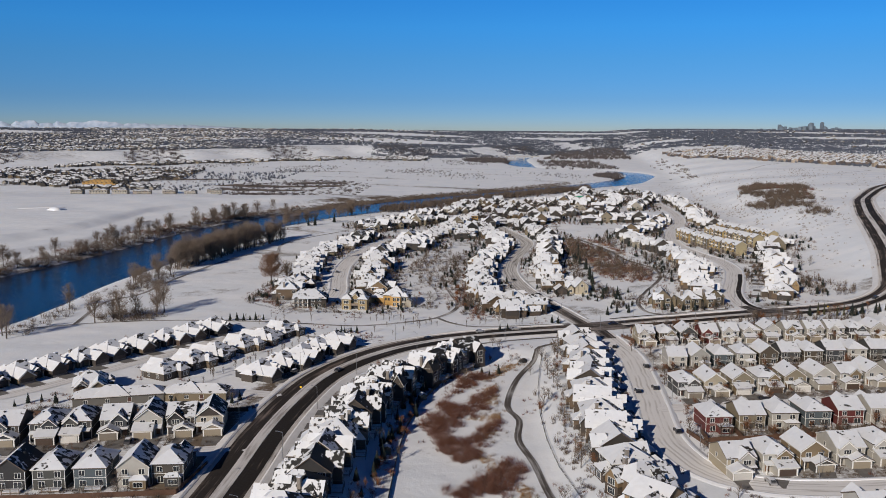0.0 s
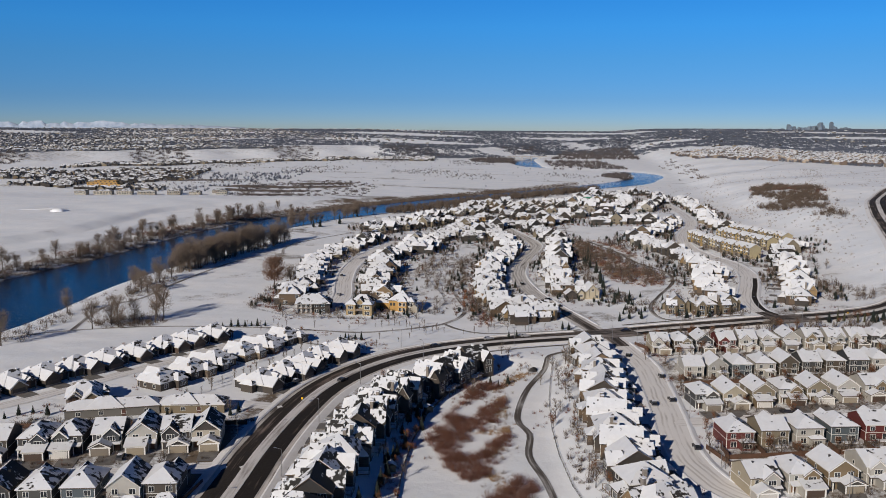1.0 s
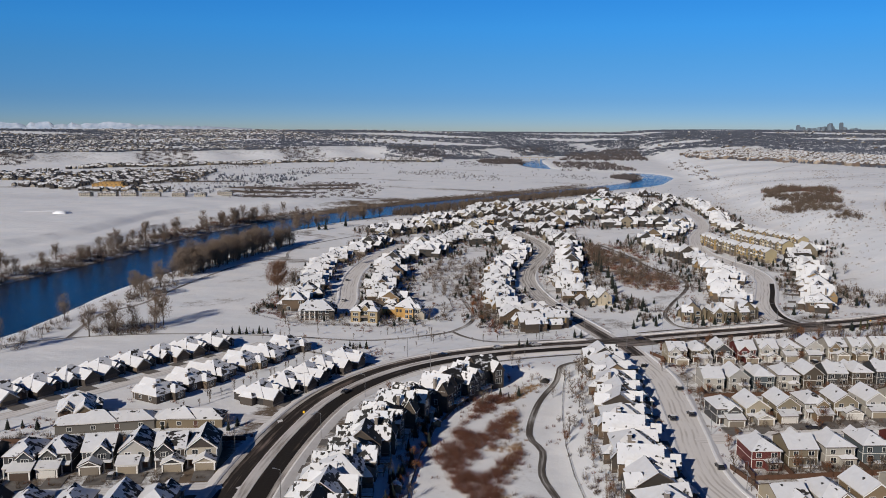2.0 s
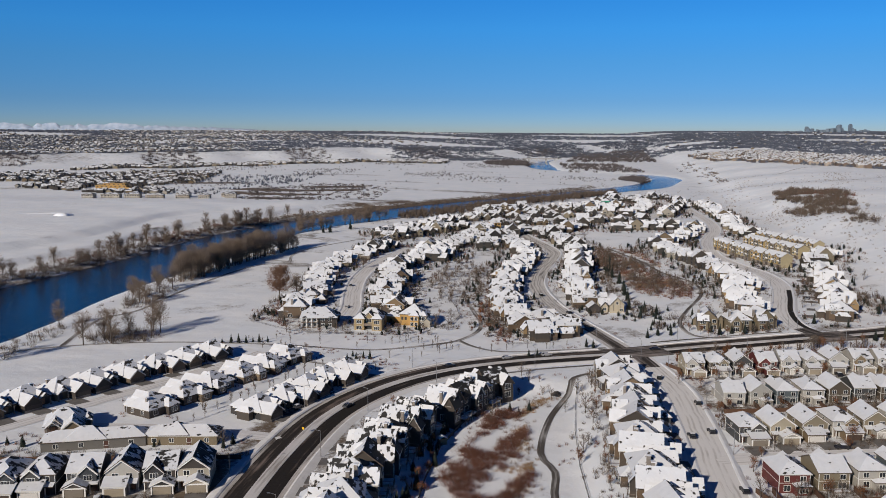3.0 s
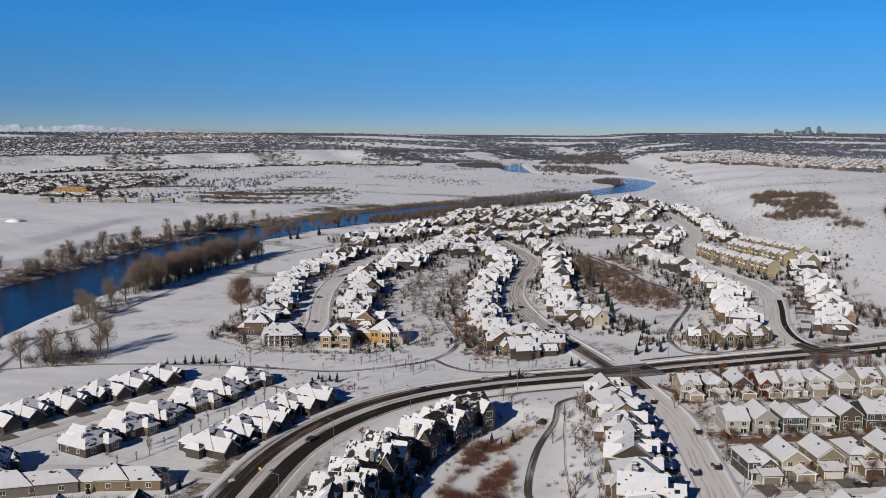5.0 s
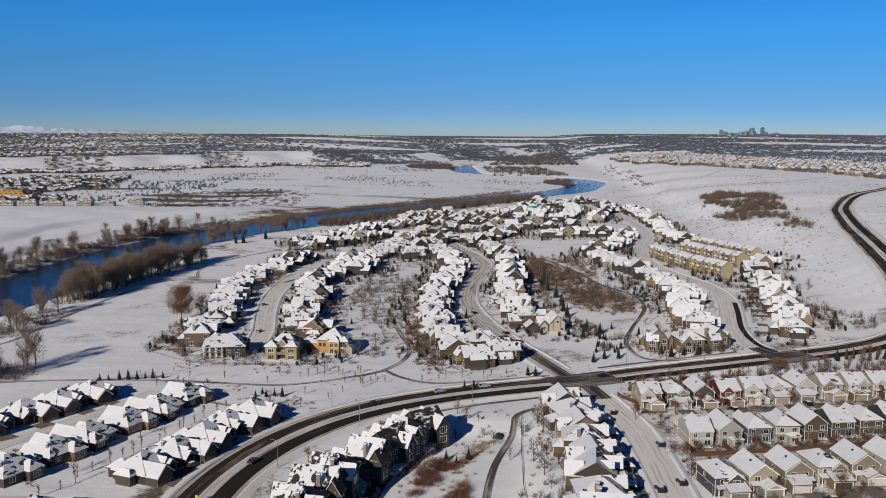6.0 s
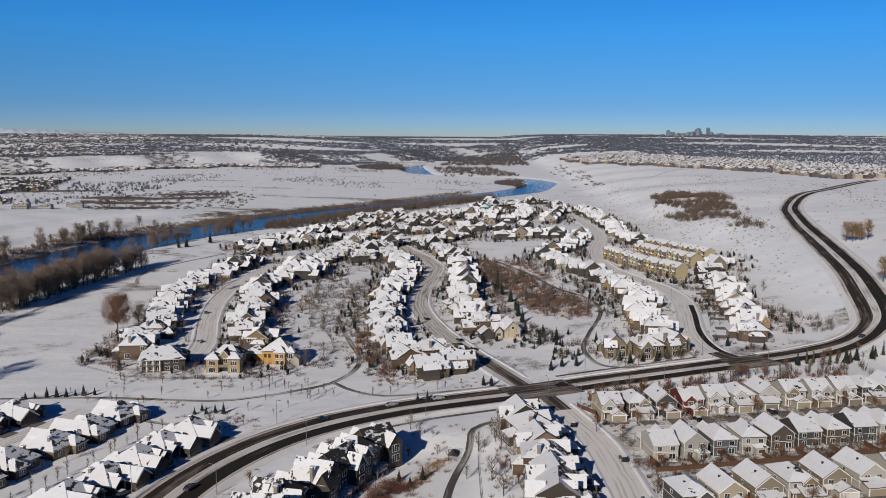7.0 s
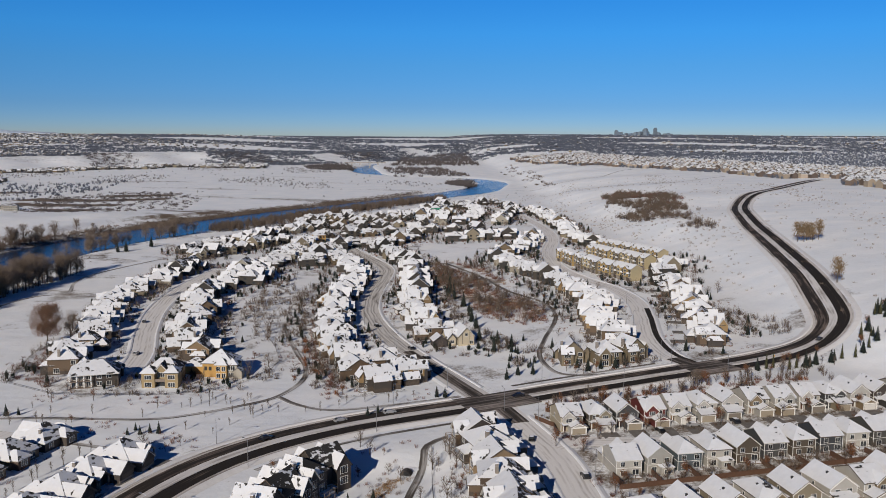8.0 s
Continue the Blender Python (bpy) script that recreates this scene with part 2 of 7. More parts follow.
M_OSB = mottled("bare_sheathing_board", (0.36, 0.20, 0.055), (0.52, 0.32, 0.11), 2.0)
M_WRAP = mottled("green_house_wrap", (0.03, 0.34, 0.20), (0.05, 0.45, 0.28), 0.7)
M_EDGE = varied("gable_board_paint", [(0.72, 0.71, 0.68), (0.10, 0.06, 0.04), (0.55, 0.50, 0.42), (0.05, 0.045, 0.042), (0.68, 0.66, 0.62)], 0.6)
M_TRIM = mottled("white_trim", (0.74, 0.73, 0.70), (0.84, 0.83, 0.80), 1.5, 0.5)
M_GLASS = glass_material()
M_GDOOR = varied("garage_door_paint", [(0.62, 0.60, 0.56), (0.70, 0.68, 0.65), (0.075, 0.048, 0.036), (0.34, 0.29, 0.22), (0.05, 0.04, 0.036), (0.22, 0.19, 0.155), (0.10, 0.07, 0.05)], 0.5)
M_DOOR = varied("front_door_paint", [(0.08, 0.03, 0.02), (0.05, 0.05, 0.06), (0.20, 0.10, 0.05)], 0.5)
M_STONE = mottled("field_stone", (0.12, 0.10, 0.085), (0.34, 0.30, 0.26), 2.5)
M_WOOD = mottled("stained_fence_wood", (0.060, 0.030, 0.019), (0.12, 0.060, 0.034), 1.5)
M_DECK = mottled("weathered_deck_wood", (0.12, 0.09, 0.07), (0.26, 0.21, 0.17), 1.5)
M_METAL = mottled("galvanised_metal", (0.25, 0.25, 0.26), (0.40, 0.40, 0.41), 2.0, 0.4, 0.8)
M_BLACK = mottled("black_metal", (0.015, 0.015, 0.016), (0.035, 0.035, 0.036), 2.0, 0.5)
M_CONC = mottled("concrete", (0.30, 0.29, 0.28), (0.48, 0.47, 0.45), 1.0)
M_BARK = mottled("grey_bark", (0.045, 0.035, 0.028), (0.12, 0.095, 0.075), 2.0)
M_TWIG = by_island("bare_twigs", (0.12, 0.088, 0.064), (0.29, 0.22, 0.165))
M_REDTWIG = by_island("red_brown_twigs", (0.075, 0.030, 0.021), (0.23, 0.105, 0.070))
M_BRUSH = by_island("grey_brown_brush", (0.060, 0.044, 0.033), (0.165, 0.122, 0.09))
M_FENCE = mottled("dark_stained_rails", (0.022, 0.018, 0.016), (0.06, 0.05, 0.043), 1.0)
M_TAWNY = by_island("tawny_twigs", (0.16, 0.105, 0.055), (0.34, 0.24, 0.135))
M_RUSSET = by_island("russet_twigs", (0.11, 0.055, 0.033), (0.26, 0.15, 0.095))
M_REED = by_island("dry_reeds", (0.22, 0.12, 0.05), (0.42, 0.28, 0.14))
M_RUST = by_island("withered_leaves", (0.12, 0.042, 0.014), (0.28, 0.108, 0.035))
M_NEEDLE = by_island("spruce_needles", (0.007, 0.012, 0.010), (0.022, 0.030, 0.022))
M_NEEDLE_PALE = by_island("pine_needles", (0.024, 0.027, 0.011), (0.075, 0.070, 0.028))
M_WATER = water_material()
M_TYRE = mottled("tyre_rubber", (0.012, 0.012, 0.012), (0.03, 0.03, 0.03), 3.0)
M_CARPAINT = varied("car_paint", [(0.012, 0.013, 0.015), (0.03, 0.032, 0.036), (0.10, 0.10, 0.11), (0.015, 0.018, 0.03), (0.45, 0.45, 0.46), (0.05, 0.012, 0.012)], 0.25, 0.3)
M_YELLOW = mottled("yellow_sign_paint", (0.75, 0.42, 0.01), (0.85, 0.52, 0.03), 2.0, 0.5)
# blue-grey puts the haze of distance into the towers' colour
M_TOWER = by_island("haze_blue_tower", (0.10, 0.135, 0.17), (0.18, 0.22, 0.26), 0.6)
M_FARWALL = varied("far_house_walls", [(0.0252, 0.0238, 0.023), (0.151, 0.108, 0.0612), (0.054, 0.0446, 0.036), (0.216, 0.18, 0.122), (0.036, 0.031, 0.0266), (0.0792, 0.054, 0.036), (0.115, 0.112, 0.104), (0.302, 0.274, 0.223), (0.0324, 0.0331, 0.036)])
M_TOWNWALL = island_palette("town_house_walls", [(0.025, 0.024, 0.023), (0.15, 0.108, 0.061), (0.054, 0.045, 0.036), (0.216, 0.18, 0.122), (0.036, 0.031, 0.027), (0.079, 0.054, 0.036), (0.115, 0.112, 0.104), (0.30, 0.27, 0.22), (0.032, 0.033, 0.036)])
M_HILLWALL = island_palette("hilltop_house_walls", [(0.17, 0.125, 0.095), (0.29, 0.235, 0.175), (0.10, 0.075, 0.06), (0.40, 0.33, 0.26), (0.15, 0.11, 0.09)])
M_FARWOOD = by_island("far_bare_wood", (0.055, 0.05, 0.055), (0.14, 0.115, 0.105))
# snow and rock, with distance haze painted in as a blue tint
M_PEAK = mottled("hazy_snow_and_rock", (0.10, 0.18, 0.31), (0.60, 0.65, 0.72), 0.03)


# ---------------------------------------------------------------- the lie of the land
def smooth(a, b, x):
    t = np.clip((x - a) / (b - a), 0, 1)
    return t * t * (3 - 2 * t)


def spline(points, step):
    """Catmull-Rom through the control points, in steps of about that many metres."""
    p = np.array(points, float)
    p = np.vstack([2 * p[0] - p[1], p, 2 * p[-1] - p[-2]])
    out = []
    for k in range(1, len(p) - 2):
        a, b, c, d = p[k - 1 : k + 3]
        n = max(1, int(np.linalg.norm((c - b)[:2]) / step))
        for u in np.arange(n)[:, None] / n:
            out.append(0.5 * (2 * b + (c - a) * u + (2 * a - 5 * b + 4 * c - d) * u**2 + (3 * b - a - 3 * c + d) * u**3))
    return np.array(out + [p[-2]])


# x, y and half the width of the river
RIVER = spline([
    (-420, 60, 45), (-345, 250, 50), (-283, 430, 55), (-255, 570, 38), (-230, 690, 35), (-221, 770, 33), (-203, 860, 33), (-168, 955, 34),
    (-98, 1070, 36), (-6, 1205, 36), (104, 1335, 34), (232, 1490, 36), (320, 1600, 36), (382, 1735, 28), (422, 1860, 26), (408, 1990, 20),
    (340, 2065, 9), (262, 2140, 4), (222, 2225, 14), (212, 2380, 30), (222, 2560, 26), (255, 2750, 10), (330, 3050, 5)], 25)
WATER_Z = -2.6


def river_gap(x, y):
    """Metres from the river's edge; negative in the river."""
    return near_line(RIVER, x, y, RIVER[:, 2])


def near_line(line, x, y, width=None):
    """Metres from a line of points, less its half width."""
    x, y = np.asarray(x, float), np.asarray(y, float)
    p, d = line[:-1, :2], np.diff(line[:, :2], axis=0)
    ll = (d**2).sum(1)
    w = np.zeros(len(line)) if width is None else width
    if x.size < 400:
        px, py = x[..., None] - p[:, 0], y[..., None] - p[:, 1]
        u = np.clip((px * d[:, 0] + py * d[:, 1]) / ll, 0, 1)
        return (np.hypot(px - u * d[:, 0], py - u * d[:, 1]) - (w[:-1] + u * np.diff(w))).min(-1)
    best = np.full(x.shape, 1e9)
    for k in range(len(p)):
        px, py = x - p[k, 0], y - p[k, 1]
        u = np.clip((px * d[k, 0] + py * d[k, 1]) / ll[k], 0, 1)
        best = np.minimum(best, np.hypot(px - u * d[k, 0], py - u * d[k, 1]) - (w[k] + u * (w[k + 1] - w[k])))
    return best


def foot(y):
    """Where the slope in the east begins."""
    return np.interp(y, [-500, 300, 450, 640, 800, 1200, 1740, 2400, 4000], [420, 260, 215, 258, 290, 340, 440, 560, 800])


def bluff(x, y):
    """Metres beyond the edge of the western bench."""
    ax, ay, bx, by = -1400, 1850, 300, 3450
    s = math.hypot(bx - ax, by - ay)
    return (-(by - ay) * (x - ax) + (bx - ax) * (y - ay)) / s + 270 * smooth(-450, 150, x) + 28 * np.sin(x / 130.0) + 26 * np.sin(y / 61.0 + x / 47.0)


def ground(x, y):
    x, y = np.asarray(x, float), np.asarray(y, float)
    s = x - foot(y)
    rise = 4.0 * smooth(50, 200, x) * smooth(1400, 900, y)
    hill = 36 * (1 - np.exp(-np.maximum(s, 0) / 120)) * smooth(-10, 60, s)
    gully = 2.2 * np.sin(y / 38.0 + x / 90.0) * smooth(0, 60, s) * smooth(300, 120, s) * smooth(700, 1000, y)
    bench = (25 - 7 * smooth(-500, 150, x)) * smooth(0, 190, bluff(x, y))
    far = 54 * smooth(2700, 4900, np.hypot(x, y))
    roll = 0.5 * np.sin(x / 37.0) * np.sin(y / 43.0) * smooth(-10, 80, np.abs(s))
    west = np.interp(y, [200, 234, 265, 289, 315, 339, 357, 372], [-27, -27, -26, -24, -20, -13, -3, 8])
    east = np.interp(y, [200, 250, 300, 340, 385], [48, 44, 43, 46, 56])
    basin = 2.7 * smooth(0, 12, x - west) * smooth(0, 9, east - x) * smooth(386, 368, y) * smooth(120, 180, y)
    over = smooth(30, -30, x - np.interp(y, RIVER[:, 1], RIVER[:, 0])) * smooth(1300, 1100, y)
    terrace = over * (4.2 * smooth(42, 51, river_gap(x, y) + 9 * np.sin(y / 37.0)) + 3.6 * smooth(95, 104, river_gap(x, y) + 14 * np.sin(y / 61.0 + 1)) + 0.5 * np.sin(x / 19.0 + y / 33.0) * np.sin(y / 27.0) * smooth(60, 110, river_gap(x, y)))
    z = rise + np.maximum(hill + gully, bench) + far + roll * 0.6 - basin + terrace
    return z - 4.2 * smooth(15, -5, river_gap(x, y))


def gz(x, y):
    return float(ground(x, y))


# ---------------------------------------------------------------- shapes
class Shape:
    """Gathers faces of one mesh; m moves what is added next."""

    def __init__(self):
        self.v, self.f, self.s, self.m = [], [], [], None

    def add(self, points, faces, mat=0):
        k = len(self.v)
        for p in points:
            self.v.append(tuple(self.m @ Vector(p)) if self.m else tuple(p))
        for f in faces:
            self.f.append([k + i for i in f])
            self.s.append(mat)
        return self

    def box(self, x0, x1, y0, y1, z0, z1, mat=0):
        pts = [(x, y, z) for z in (z0, z1) for y in (y0, y1) for x in (x0, x1)]
        return self.add(pts, [(0, 2, 3, 1), (4, 5, 7, 6), (0, 1, 5, 4), (2, 6, 7, 3), (0, 4, 6, 2), (1, 3, 7, 5)], mat)

    def gable(self, x0, x1, y0, y1, z, h, mat=0):
        """A loft of boards under a roof whose ridge runs along y."""
        m = (x0 + x1) / 2
        return self.add([(x0, y0, z), (x1, y0, z), (m, y0, z + h), (x0, y1, z), (x1, y1, z), (m, y1, z + h)],
                        [(0, 1, 2), (3, 5, 4), (0, 2, 5, 3), (1, 4, 5, 2), (0, 3, 4, 1)], mat)

    def hall(self, x0, x1, y0, y1, z0, z, h, mat=0):
        """Walls with gable ends in one piece, the ridge along y."""
        m = (x0 + x1) / 2
        q = [(x0, z0), (x1, z0), (x1, z), (m, z + h), (x0, z)]
        pts = [(x, y, zz) for y in (y0, y1) for x, zz in q]
        return self.add(pts, [(0, 1, 2, 3, 4), (9, 8, 7, 6, 5)] + [(k, 5 + k, 5 + (k + 1) % 5, (k + 1) % 5) for k in range(5)], mat)

    def saddle(self, x0, x1, y0, y1, z, h, over=0.45, th=0.28, mat=0):
        """A thick gable roof in one piece, its ridge along y."""
        m, k = (x0 + x1) / 2, h / ((x1 - x0) / 2)
        low, top = z - over * k + 0.06, z + h + 0.06
        q = [(x0 - over, low), (m, top), (x1 + over, low), (x1 + over, low + th), (m, top + th), (x0 - over, low + th)]
        pts = [(x, y, zz) for y in (y0 - over, y1 + over) for x, zz in q]
        fs = [(0, 1, 4, 5), (1, 2, 3, 4), (11, 10, 7, 6), (10, 9, 8, 7)]
        fs += [(k, 6 + k, 6 + (k + 1) % 6, (k + 1) % 6) for k in range(6)]
        return self.add(pts, fs, mat)

    def bargeboards(self, x0, x1, y, z, h, over=0.45, t=0.24, mat=0):
        """Painted boards that follow the front edge of a gable roof."""
        m, k = (x0 + x1) / 2, h / ((x1 - x0) / 2)
        low, top = z - over * k + 0.04, z + h + 0.04
        q = [(x0 - over, low), (m, top), (x1 + over, low), (x1 + over, low - t), (m, top - t * 1.3), (x0 - over, low - t)]
        pts = [(x, yy, zz) for yy in (y - over - 0.05, y - over + 0.04) for x, zz in q]
        return self.add(pts, [(5, 4, 1, 0), (4, 3, 2, 1), (6, 7, 10, 11), (7, 8, 9, 10)] + [(k, (k + 1) % 6, 6 + (k + 1) % 6, 6 + k) for k in range(6)], mat)

    def hip(self, x0, x1, y0, y1, z, h, over=0.5, th=0.26, ridge=None, mat=0):
        """A hipped roof; ridge is its length along the longer way."""
        x0, x1, y0, y1 = x0 - over, x1 + over, y0 - over, y1 + over
        cx, cy, lx, ly = (x0 + x1) / 2, (y0 + y1) / 2, x1 - x0, y1 - y0
        r = (abs(lx - ly) if ridge is None else ridge) / 2
        a, b = ((cx - r, cy), (cx + r, cy)) if lx >= ly else ((cx, cy - r), (cx, cy + r))
        base = [(x0, y0), (x1, y0), (x1, y1), (x0, y1)]
        pts = [(*p, z) for p in base] + [(*p, z + th) for p in base] + [(*a, z + th + h), (*b, z + th + h)]
        fs = [(3, 2, 1, 0)] + [(k, (k + 1) % 4, 4 + (k + 1) % 4, 4 + k) for k in range(4)]
        fs += [(4, 5, 9, 8), (5, 6, 9), (6, 7, 8, 9), (7, 4, 8)] if lx >= ly else [(4, 5, 8), (5, 6, 9, 8), (6, 7, 9), (7, 4, 8, 9)]
        return self.add(pts, fs, mat)

    def tube(self, p, q, r0, r1, n=6, mat=0, caps=True):
        p, q = Vector(p), Vector(q)
        w = (q - p).normalized()
        u = w.orthogonal().normalized()
        t = w.cross(u)
        pts = [c + (u * math.cos(k * math.tau / n) + t * math.sin(k * math.tau / n)) * r for c, r in ((p, r0), (q, r1)) for k in range(n)]
        fs = [(k, (k + 1) % n, n + (k + 1) % n, n + k) for k in range(n)]
        if caps:
            fs += [tuple(range(n))[::-1], tuple(range(n, 2 * n))]
        return self.add(pts, fs, mat)

    def blob(self, c, rx, ry, rz, seed=0, n=7, mat=0):
        """A lumpy low mound."""
        pts, rings = [], 4
        for j in range(rings):
            a = j / rings * math.pi / 2
            for k in range(n):
                b = k * math.tau / n
                w = 1 + 0.22 * math.sin(3 * b + seed) + 0.12 * math.sin(5 * b + 2 * seed + j)
                pts.append((c[0] + rx * w * math.cos(a) * math.cos(b), c[1] + ry * w * math.cos(a) * math.sin(b), c[2] + rz * math.sin(a)))
        pts.append((c[0], c[1], c[2] + rz))
        fs = [(j * n + k, j * n + (k + 1) % n, (j + 1) * n + (k + 1) % n, (j + 1) * n + k) for j in range(rings - 1) for k in range(n)]
        fs += [((rings - 1) * n + k, (rings - 1) * n + (k + 1) % n, rings * n) for k in range(n)]
        return self.add(pts, fs, mat)

    def mesh(self, name, mats):
        me = bpy.data.meshes.new(name)
        me.from_pydata(self.v, [], self.f)
        for m in mats if isinstance(mats, (list, tuple)) else [mats]:
            me.materials.append(m)
        me.polygons.foreach_set("material_index", self.s)
        me.update()
        return me


def thing(name, m=None):
    """An empty at the base of a thing."""
    ob = new(name)
    ob.empty_display_size = 0.3
    if m:
        ob.matrix_basis = m
    return ob


def part(name, shape, mats, parent=None, label="", m=None):
    """One mesh object under a thing or a part."""
    ob = new(name, shape if isinstance(shape, bpy.types.Mesh) else shape.mesh(name, mats))
    ob.parent = parent
    if m:
        ob.matrix_basis = m
    return tagged(ob, label)


def soup(name, tris, mat, label, category):
    """Loose small triangles (n, 3, 3) as one object of stuff."""
    v = np.ascontiguousarray(tris.reshape(-1, 3), dtype=np.float32)
    me = bpy.data.meshes.new(name)
    n = len(v) // 3
    me.vertices.add(len(v))
    me.vertices.foreach_set("co", v.ravel())
    me.loops.add(len(v))
    me.loops.foreach_set("vertex_index", np.arange(len(v), dtype=np.int32))
    me.polygons.add(n)
    me.polygons.foreach_set("loop_start", np.arange(0, 3 * n, 3, dtype=np.int32))
    me.update(calc_edges=True)
    me.materials.append(mat)
    return tagged(new(name, me), label, category, kind="stuff") if label else me


M_RAIL = mottled("weathered_dark_rail", (0.035, 0.030, 0.027), (0.10, 0.085, 0.075), 1.0)
M_PALE = siding_material("pale_render", [(0.40, 0.36, 0.29), (0.34, 0.29, 0.22)])
M_ROOF_FULL = roof_material("deep_snow_roof", (0.03, 0.028, 0.026), 0.655)
# dark doors of the terrace; on the bungalows they carry the fronts' shade
M_GDOOR_DARK = mottled("dark_shaded_garage_door", (0.045, 0.036, 0.030), (0.085, 0.065, 0.052), 1.0, 0.5)
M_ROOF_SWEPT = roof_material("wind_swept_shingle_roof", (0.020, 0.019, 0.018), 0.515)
M_ROOF_EST = roof_material("patchy_snow_roof", (0.024, 0.021, 0.019), 0.615)


# ---------------------------------------------------------------- roads, by their centre lines
MAIN = spline([
    (-66, 150), (-62, 200), (-59.5, 240), (-58, 272), (-54.5, 305), (-48.5, 336), (-38, 361), (-23, 382), (-4, 398), (21, 411), (48, 420), (75, 427), (103, 434), (131, 439),
    (157, 444), (178, 448), (200, 455), (224, 466), (244, 477), (260, 492), (271, 511), (285, 541), (308, 592), (345, 683), (390, 796), (432, 890),
    (479, 968), (530, 1030), (590, 1088), (650, 1150), (760, 1260)], 5)
STREET_A = spline([(73, 434), (67, 461), (59, 494), (51, 534), (47, 580), (49, 618), (57, 663), (68, 712), (74, 750), (68, 800), (58, 850), (52, 905)], 5)
STREET_B = spline([(78, 420), (80.5, 396), (82.5, 368), (80, 335), (76.5, 303), (73.5, 278), (74, 258), (79, 242), (93, 231), (126, 228), (180, 233), (260, 240)], 5)
STREET_C = spline([(169, 449), (165, 470), (171, 502), (187, 547), (199, 587), (202, 627), (196, 665), (194, 711), (208, 783), (243, 883), (262, 980), (274, 1091), (290, 1190)], 5)
STREET_D = spline([(84, 377), (94, 380), (120, 373), (160, 371), (230, 376), (300, 380)], 5)
STREET_E = spline([(77, 298), (94, 300), (115, 301), (150, 302), (190, 305), (260, 310)], 5)
STREET_F = spline([(-64, 486), (-63, 520), (-68, 570), (-70, 625), (-65, 680), (-54, 728), (-45, 760)], 5)
STREET_G = spline([(-200, 235), (-160, 245), (-128, 249), (-100, 252), (-74, 257), (-60, 258)], 5)
STREET_H = spline([(-172, 300), (-155, 318), (-128, 360), (-99, 405), (-90, 422)], 5)
STREET_I = spline([(-128, 322), (-100, 322), (-75, 318), (-58, 314)], 5)
STREET_J = spline([(-45, 900), (5, 955), (60, 990), (130, 1000), (190, 985), (215, 960), (243, 900)], 6)
STREET_K = spline([(200, 985), (232, 1060), (262, 1150), (270, 1240), (235, 1330)], 6)
STREETS = {"a": STREET_A, "b": STREET_B, "c": STREET_C, "d": STREET_D, "e": STREET_E, "f": STREET_F, "g": STREET_G, "h": STREET_H, "i": STREET_I, "j": STREET_J, "k": STREET_K}
PATHS = {
    "park": [(34.8, 209.9), (30.7, 233.5), (28.7, 256.0), (25.6, 275.5), (27.6, 294.9), (24.6, 310.3), (30.7, 343.0), (41.0, 372.7), (45.1, 387.1), (57.3, 397.3)],
    "green": [(0, 575), (1, 556), (5, 519), (9, 488), (7, 467), (-3, 447), (-16, 438), (-31, 431), (-49, 428), (-90, 436), (-137, 439), (-171, 434), (-199, 421), (-225, 395)],
    "verge": [(-2, 447), (5, 436), (17, 428), (40, 431), (66, 437)],
    "pond_loop": [(120, 760), (132, 693), (137, 638), (147, 598), (143, 560), (123, 514), (113, 490), (110, 472), (112, 456), (126, 450), (160, 453)],
    "river": [(-185, 428), (-191, 484), (-179, 510), (-174, 558), (-160, 638), (-147, 673), (-131, 682), (-135, 722), (-128, 760), (-90, 830)],
    "hill_track": [(400, 1590), (455, 1533), (523, 1559), (600, 1649), (669, 1722)],
    "slope_track": [(380, 1440), (435, 1400), (471, 1372), (500, 1300), (560, 1310), (690, 1400)],
    "bank": [(-95, 420), (-70, 409), (-46, 395), (-38, 380)],
}


def sides(line):
    """The unit normals to the left of a line."""
    d = np.gradient(line[:, :2], axis=0)
    d /= np.linalg.norm(d, axis=1)[:, None]
    return np.stack([-d[:, 1], d[:, 0]], 1)


def gap(line, x, y):
    """Metres from a line."""
    return near_line(line[:: 3 if len(line) > 60 else 1], x, y)


def sweep(name, line, profile, mat, label, category="road", lift=0.0, ends=False):
    """A section of (metres to the left, height) swept along a line over the land."""
    n = sides(line)
    along = np.r_[0, np.cumsum(np.linalg.norm(np.diff(line[:, :2], axis=0), axis=1))]
    cols = []
    for off, h in profile:
        p = line[:, :2] + n * off
        cols.append(np.column_stack([p, ground(p[:, 0], p[:, 1]) + h + lift]))
    v = np.stack(cols, 1)
    rows, c = v.shape[:2]
    faces = [(i * c + j, i * c + j + 1, (i + 1) * c + j + 1, (i + 1) * c + j) for i in range(rows - 1) for j in range(c - 1)]
    if profile[0][0] > profile[-1][0]:
        faces = [f[::-1] for f in faces]
    faces = [f[::-1] for f in faces]
    me = bpy.data.meshes.new(name)
    me.from_pydata(v.reshape(-1, 3).tolist(), [], faces)
    uv = me.uv_layers.new(name="UVMap")
    flat = np.array([(profile[k % c][0], along[k // c]) for k in range(rows * c)])
    uv.data.foreach_set("uv", flat[[i for f in faces for i in f]].ravel())
    me.materials.append(mat)
    me.update()
    return tagged(new(name, me), label, category, kind="structure")


# ---------------------------------------------------------------- ground and water
def spaced(breaks):
    """Grid lines: rows of (from, to, step)."""
    return np.concatenate([np.arange(a, b, s, dtype=float) for a, b, s in breaks])


